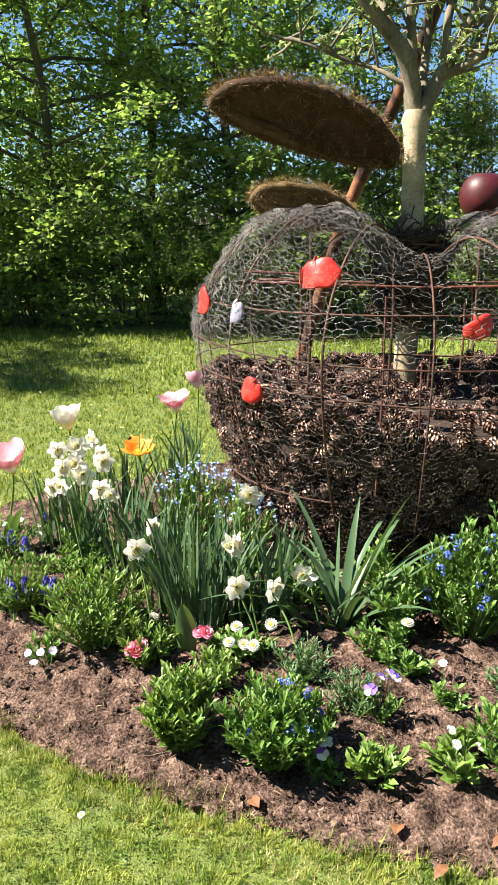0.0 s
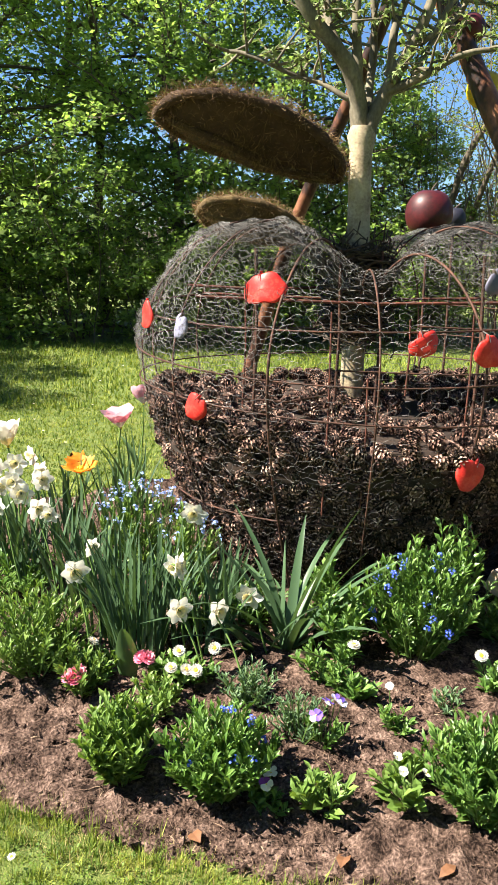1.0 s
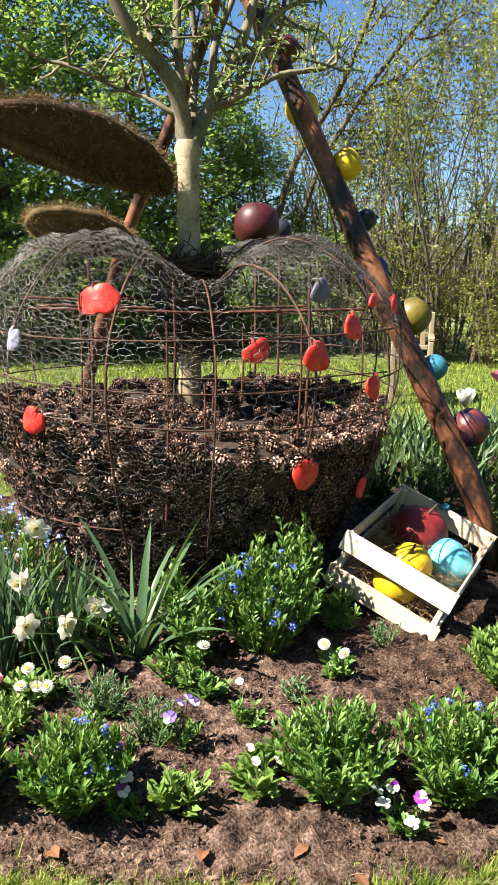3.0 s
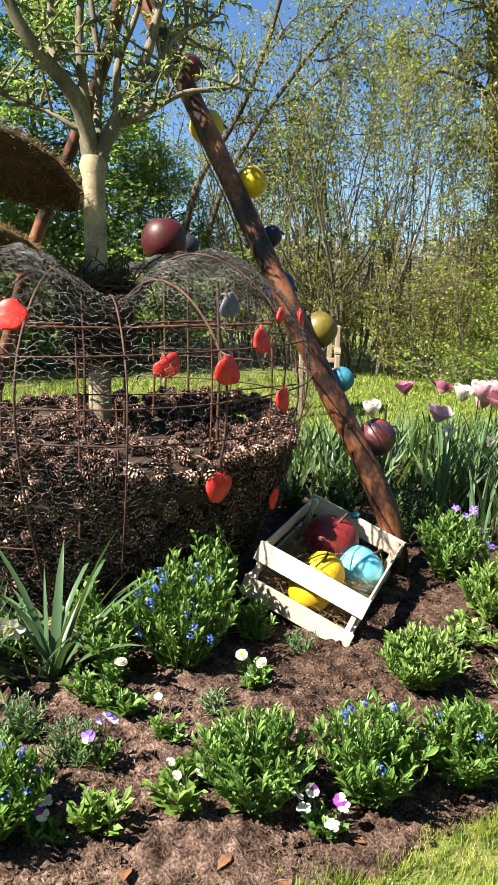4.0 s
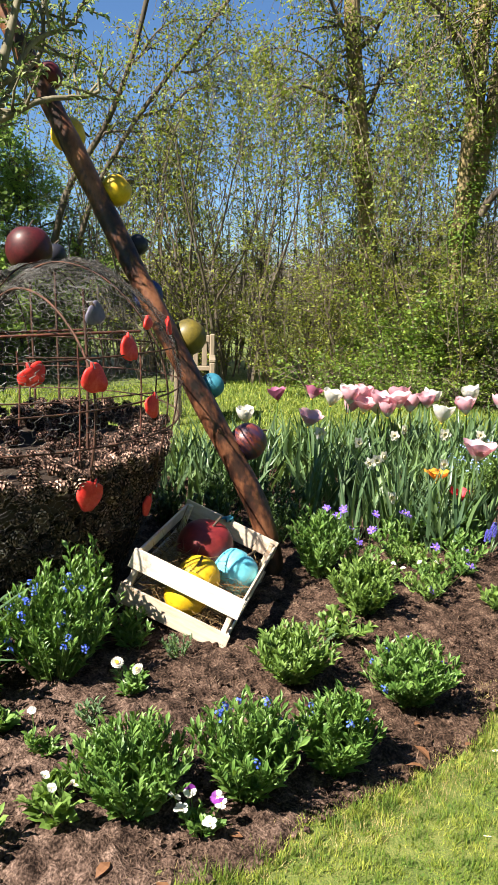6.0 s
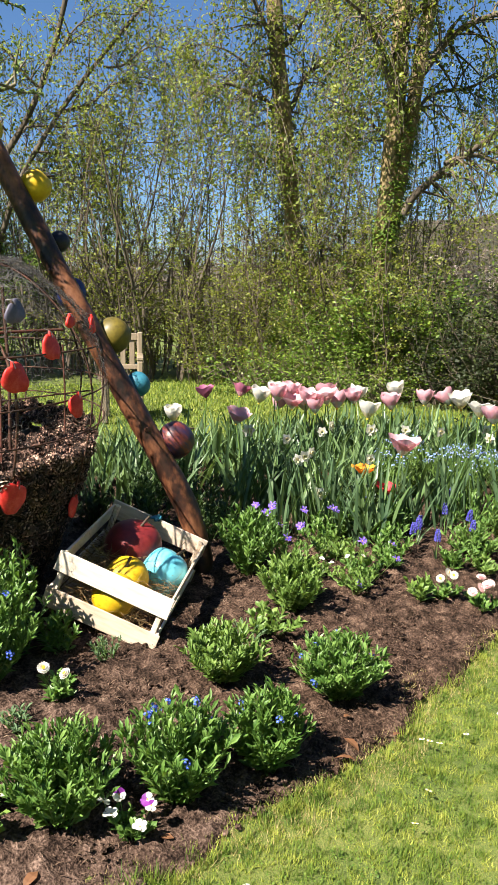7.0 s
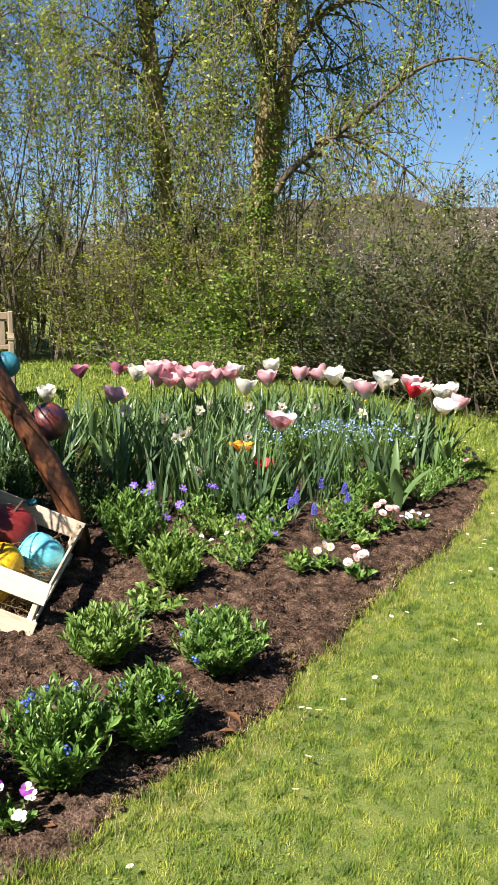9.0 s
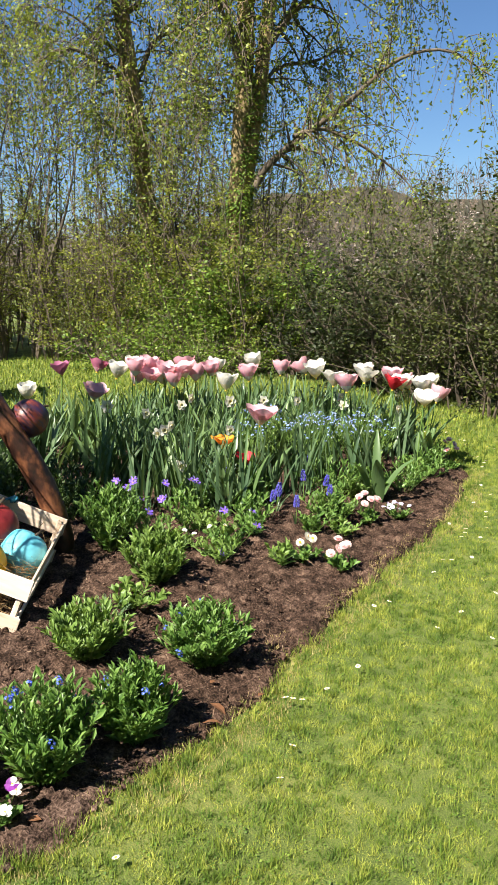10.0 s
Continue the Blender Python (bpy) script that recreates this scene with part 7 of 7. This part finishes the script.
build_tall_tree("tall_tree", [([(7.12, 7.78, -0.05), (7.138, 7.764, 2.21), (7.217, 7.69, 3.39), (7.249, 7.66, 4.32), (7.28, 7.62, 7.5)], 0.13, 0.09), ([(7.16, 7.75, 1.9), (7.27, 7.64, 2.8), (7.365, 7.55, 3.39), (7.465, 7.45, 4.33), (7.7, 7.3, 7.0)], 0.10, 0.06)],
                [([(7.25, 7.5, 2.2), (7.323, 7.31, 2.40), (7.688, 6.93, 2.945), (8.026, 6.54, 3.35), (8.26, 6.24, 3.59), (8.63, 5.72, 3.69), (8.87, 5.34, 3.43)], 0.05, 0.008),
                 ([(7.434, 7.055, 2.75), (7.66, 6.81, 2.93), (7.966, 6.45, 2.63), (8.30, 6.02, 2.29), (8.40, 5.88, 2.0)], 0.03, 0.006),
                 ([(7.22, 7.69, 3.4), (6.9, 7.6, 3.9), (6.4, 7.4, 4.3), (5.8, 7.3, 4.4)], 0.05, 0.01), ([(7.4, 7.5, 3.8), (7.9, 7.2, 4.4), (8.5, 6.7, 4.8), (9.1, 6.2, 4.6)], 0.05, 0.01),
                 ([(7.25, 7.66, 4.3), (7.5, 7.0, 4.9), (7.9, 6.4, 5.2), (8.3, 5.6, 5.0)], 0.05, 0.01), ([(7.25, 7.66, 4.2), (6.9, 7.2, 4.9), (6.7, 6.8, 5.2)], 0.04, 0.01), ([(7.2, 7.7, 3.0), (6.8, 7.9, 3.4), (6.3, 8.0, 3.5)], 0.025, 0.006), ([(7.35, 7.55, 3.3), (7.8, 7.5, 3.7), (8.4, 7.3, 3.9), (8.9, 7.0, 3.7)], 0.03, 0.006), ([(7.25, 7.66, 4.4), (7.0, 8.0, 4.9), (6.5, 8.3, 5.1)], 0.03, 0.006)],
                "tall double-stemmed tree with ivied trunk and long drooping boughs", 0.5, 16, 2.7)
build_tall_tree("tall_tree", [([(7.06, 9.13, -0.05), (6.92, 9.24, 1.39), (6.794, 9.33, 3.2), (6.67, 9.42, 4.56), (6.5, 9.5, 7.5)], 0.135, 0.09)],
                [([(6.8, 9.33, 3.3), (6.4, 9.3, 3.75), (5.9, 9.3, 3.8), (5.3, 9.2, 3.6)], 0.035, 0.008), ([(6.7, 9.4, 4.2), (6.2, 9.3, 4.9), (5.6, 9.2, 5.3)], 0.04, 0.01), ([(6.75, 9.35, 3.6), (7.2, 9.2, 4.2), (7.8, 9.0, 4.6)], 0.04, 0.01), ([(6.85, 9.3, 2.6), (6.5, 9.1, 3.1), (6.2, 9.0, 3.0)], 0.02, 0.006), ([(6.75, 9.36, 3.8), (6.2, 9.7, 4.3), (5.5, 10.0, 4.4)], 0.03, 0.006), ([(6.7, 9.4, 4.4), (7.0, 8.9, 5.0), (7.4, 8.5, 5.2)], 0.03, 0.006), ([(6.8, 9.33, 3.0), (7.3, 9.3, 3.4), (7.9, 9.2, 3.4)], 0.025, 0.006)],
                "tall tree with sunlit ivy-flecked bark and drooping twigs", 0.5, 16, 3.0)
build_tall_tree("tall_tree", [([(3.0, 12.0, -0.05), (3.756, 11.476, 2.57), (4.412, 11.24, 3.57), (5.1, 10.94, 4.6), (6.0, 10.6, 6.0)], 0.045, 0.022), ([(2.9, 12.1, -0.05), (3.453, 11.57, 2.56), (3.9, 11.43, 3.33), (4.25, 11.3, 4.37), (4.7, 11.1, 6.0)], 0.055, 0.03)],
                [([(3.9, 11.43, 3.3), (4.6, 11.2, 3.5), (5.4, 10.9, 3.4)], 0.02, 0.005), ([(4.41, 11.24, 3.6), (5.1, 11.1, 4.0), (6.0, 10.8, 4.1)], 0.025, 0.005), ([(4.25, 11.3, 4.3), (4.9, 11.0, 4.9), (5.6, 10.8, 5.0)], 0.02, 0.005), ([(3.7, 11.5, 2.6), (4.4, 11.3, 2.75), (5.2, 11.1, 2.6)], 0.02, 0.005), ([(4.0, 11.4, 3.0), (4.9, 11.0, 3.1), (5.9, 10.6, 3.3)], 0.02, 0.005), ([(4.9, 11.0, 4.2), (5.6, 10.8, 4.5), (6.3, 10.6, 4.4)], 0.02, 0.005), ([(4.1, 11.35, 3.9), (3.6, 11.5, 4.4), (3.0, 11.7, 4.6)], 0.02, 0.005)],
                "slender leaning tree with thin twigs and few young leaves", 0.3, 16, 1.0, M_woodbark)


def build_far_wood():
    """A wooded rise far behind the garden: a hill with a fur of bare twigs."""
    V, F = [], []
    for i, u in enumerate(np.linspace(-25, 75, 41)):
        a = radians(u)
        for j, (d, z) in enumerate(((30, 0.0), (36, 2.2), (44, 4.6), (56, 5.8), (80, 6.0))):
            d2 = d * (1 + 0.05 * math.sin(i * 1.3))
            V.append((d2 * math.sin(a), d2 * math.cos(a), z * (0.35 + 0.65 * min(1, max(0, (u - 28) / 22))) * (1 + 0.12 * math.sin(i * 0.7) + 0.06 * math.sin(i * 2.1)) - 0.05))
    for i in range(40):
        for j in range(4):
            F.append((i * 5 + j, i * 5 + j + 1, (i + 1) * 5 + j + 1, (i + 1) * 5 + j))
    solo("far_hill", raw_mesh("far_hill", V, F, M_hill, True), "brown wooded rise far behind the garden", "hill", kind="structure")
    n = 18000
    a, d = np.radians(rng.uniform(-22, 72, n)), rng.uniform(26, 52, n)
    z0 = np.interp(d, [30, 36, 44, 56], [0, 2.0, 4.2, 5.4]) * (0.35 + 0.65 * np.clip((np.degrees(a) - 28) / 22, 0, 1))
    p = np.stack([d * np.sin(a), d * np.cos(a), z0], 1)
    ax = rng.normal(0, 0.8, (n, 3)) + (0, 0, 0.8)
    VV, FF = leaves(p + (0, 0, 0) + rng.uniform(0, 1, (n, 1)) * np.array([0, 0, 1.6]), ax, rng.normal(0, 1, (n, 3)), rng.uniform(0.4, 1.2, n), rng.uniform(0.02, 0.06, n), LEAF2_V, LEAF2_F)
    solo("far_bare_wood", raw_mesh("far_bare_wood", VV, FF, M_brown), "bare brown twigs of a distant spring wood", "wood", kind="stuff")


def build_chair():
    b = thing("garden_chair", pose(3.43, 7.33, -0.012, 0, 0, -26), "weathered pale wooden garden chair on the lawn", "chair")
    def bar(name, x, y, z, sx, sy, sz, rx=0):
        part(name, Geo().box(pose(x, y, z, rx), sx, sy, sz, 0, 0.001).mesh(name, M_bench), b)
    for x in (-0.17, 0.17):
        bar("back_post", x, 0.22, 0.42, 0.055, 0.06, 0.86), bar("leg", x, -0.22, 0.30, 0.055, 0.06, 0.60), bar("arm_rest", x, 0.0, 0.62, 0.065, 0.50, 0.035)
    bar("top_rail", 0, 0.22, 0.80, 0.29, 0.04, 0.07), bar("lower_rail", 0, 0.22, 0.50, 0.29, 0.035, 0.05)
    for k in range(3):
        bar("back_slat", -0.09 + k * 0.09, 0.22, 0.645, 0.05, 0.018, 0.24)
    for k in range(4):
        bar("seat_slat", 0, -0.19 + k * 0.115, 0.41, 0.36, 0.09, 0.022)


build_far_wood(), build_chair()
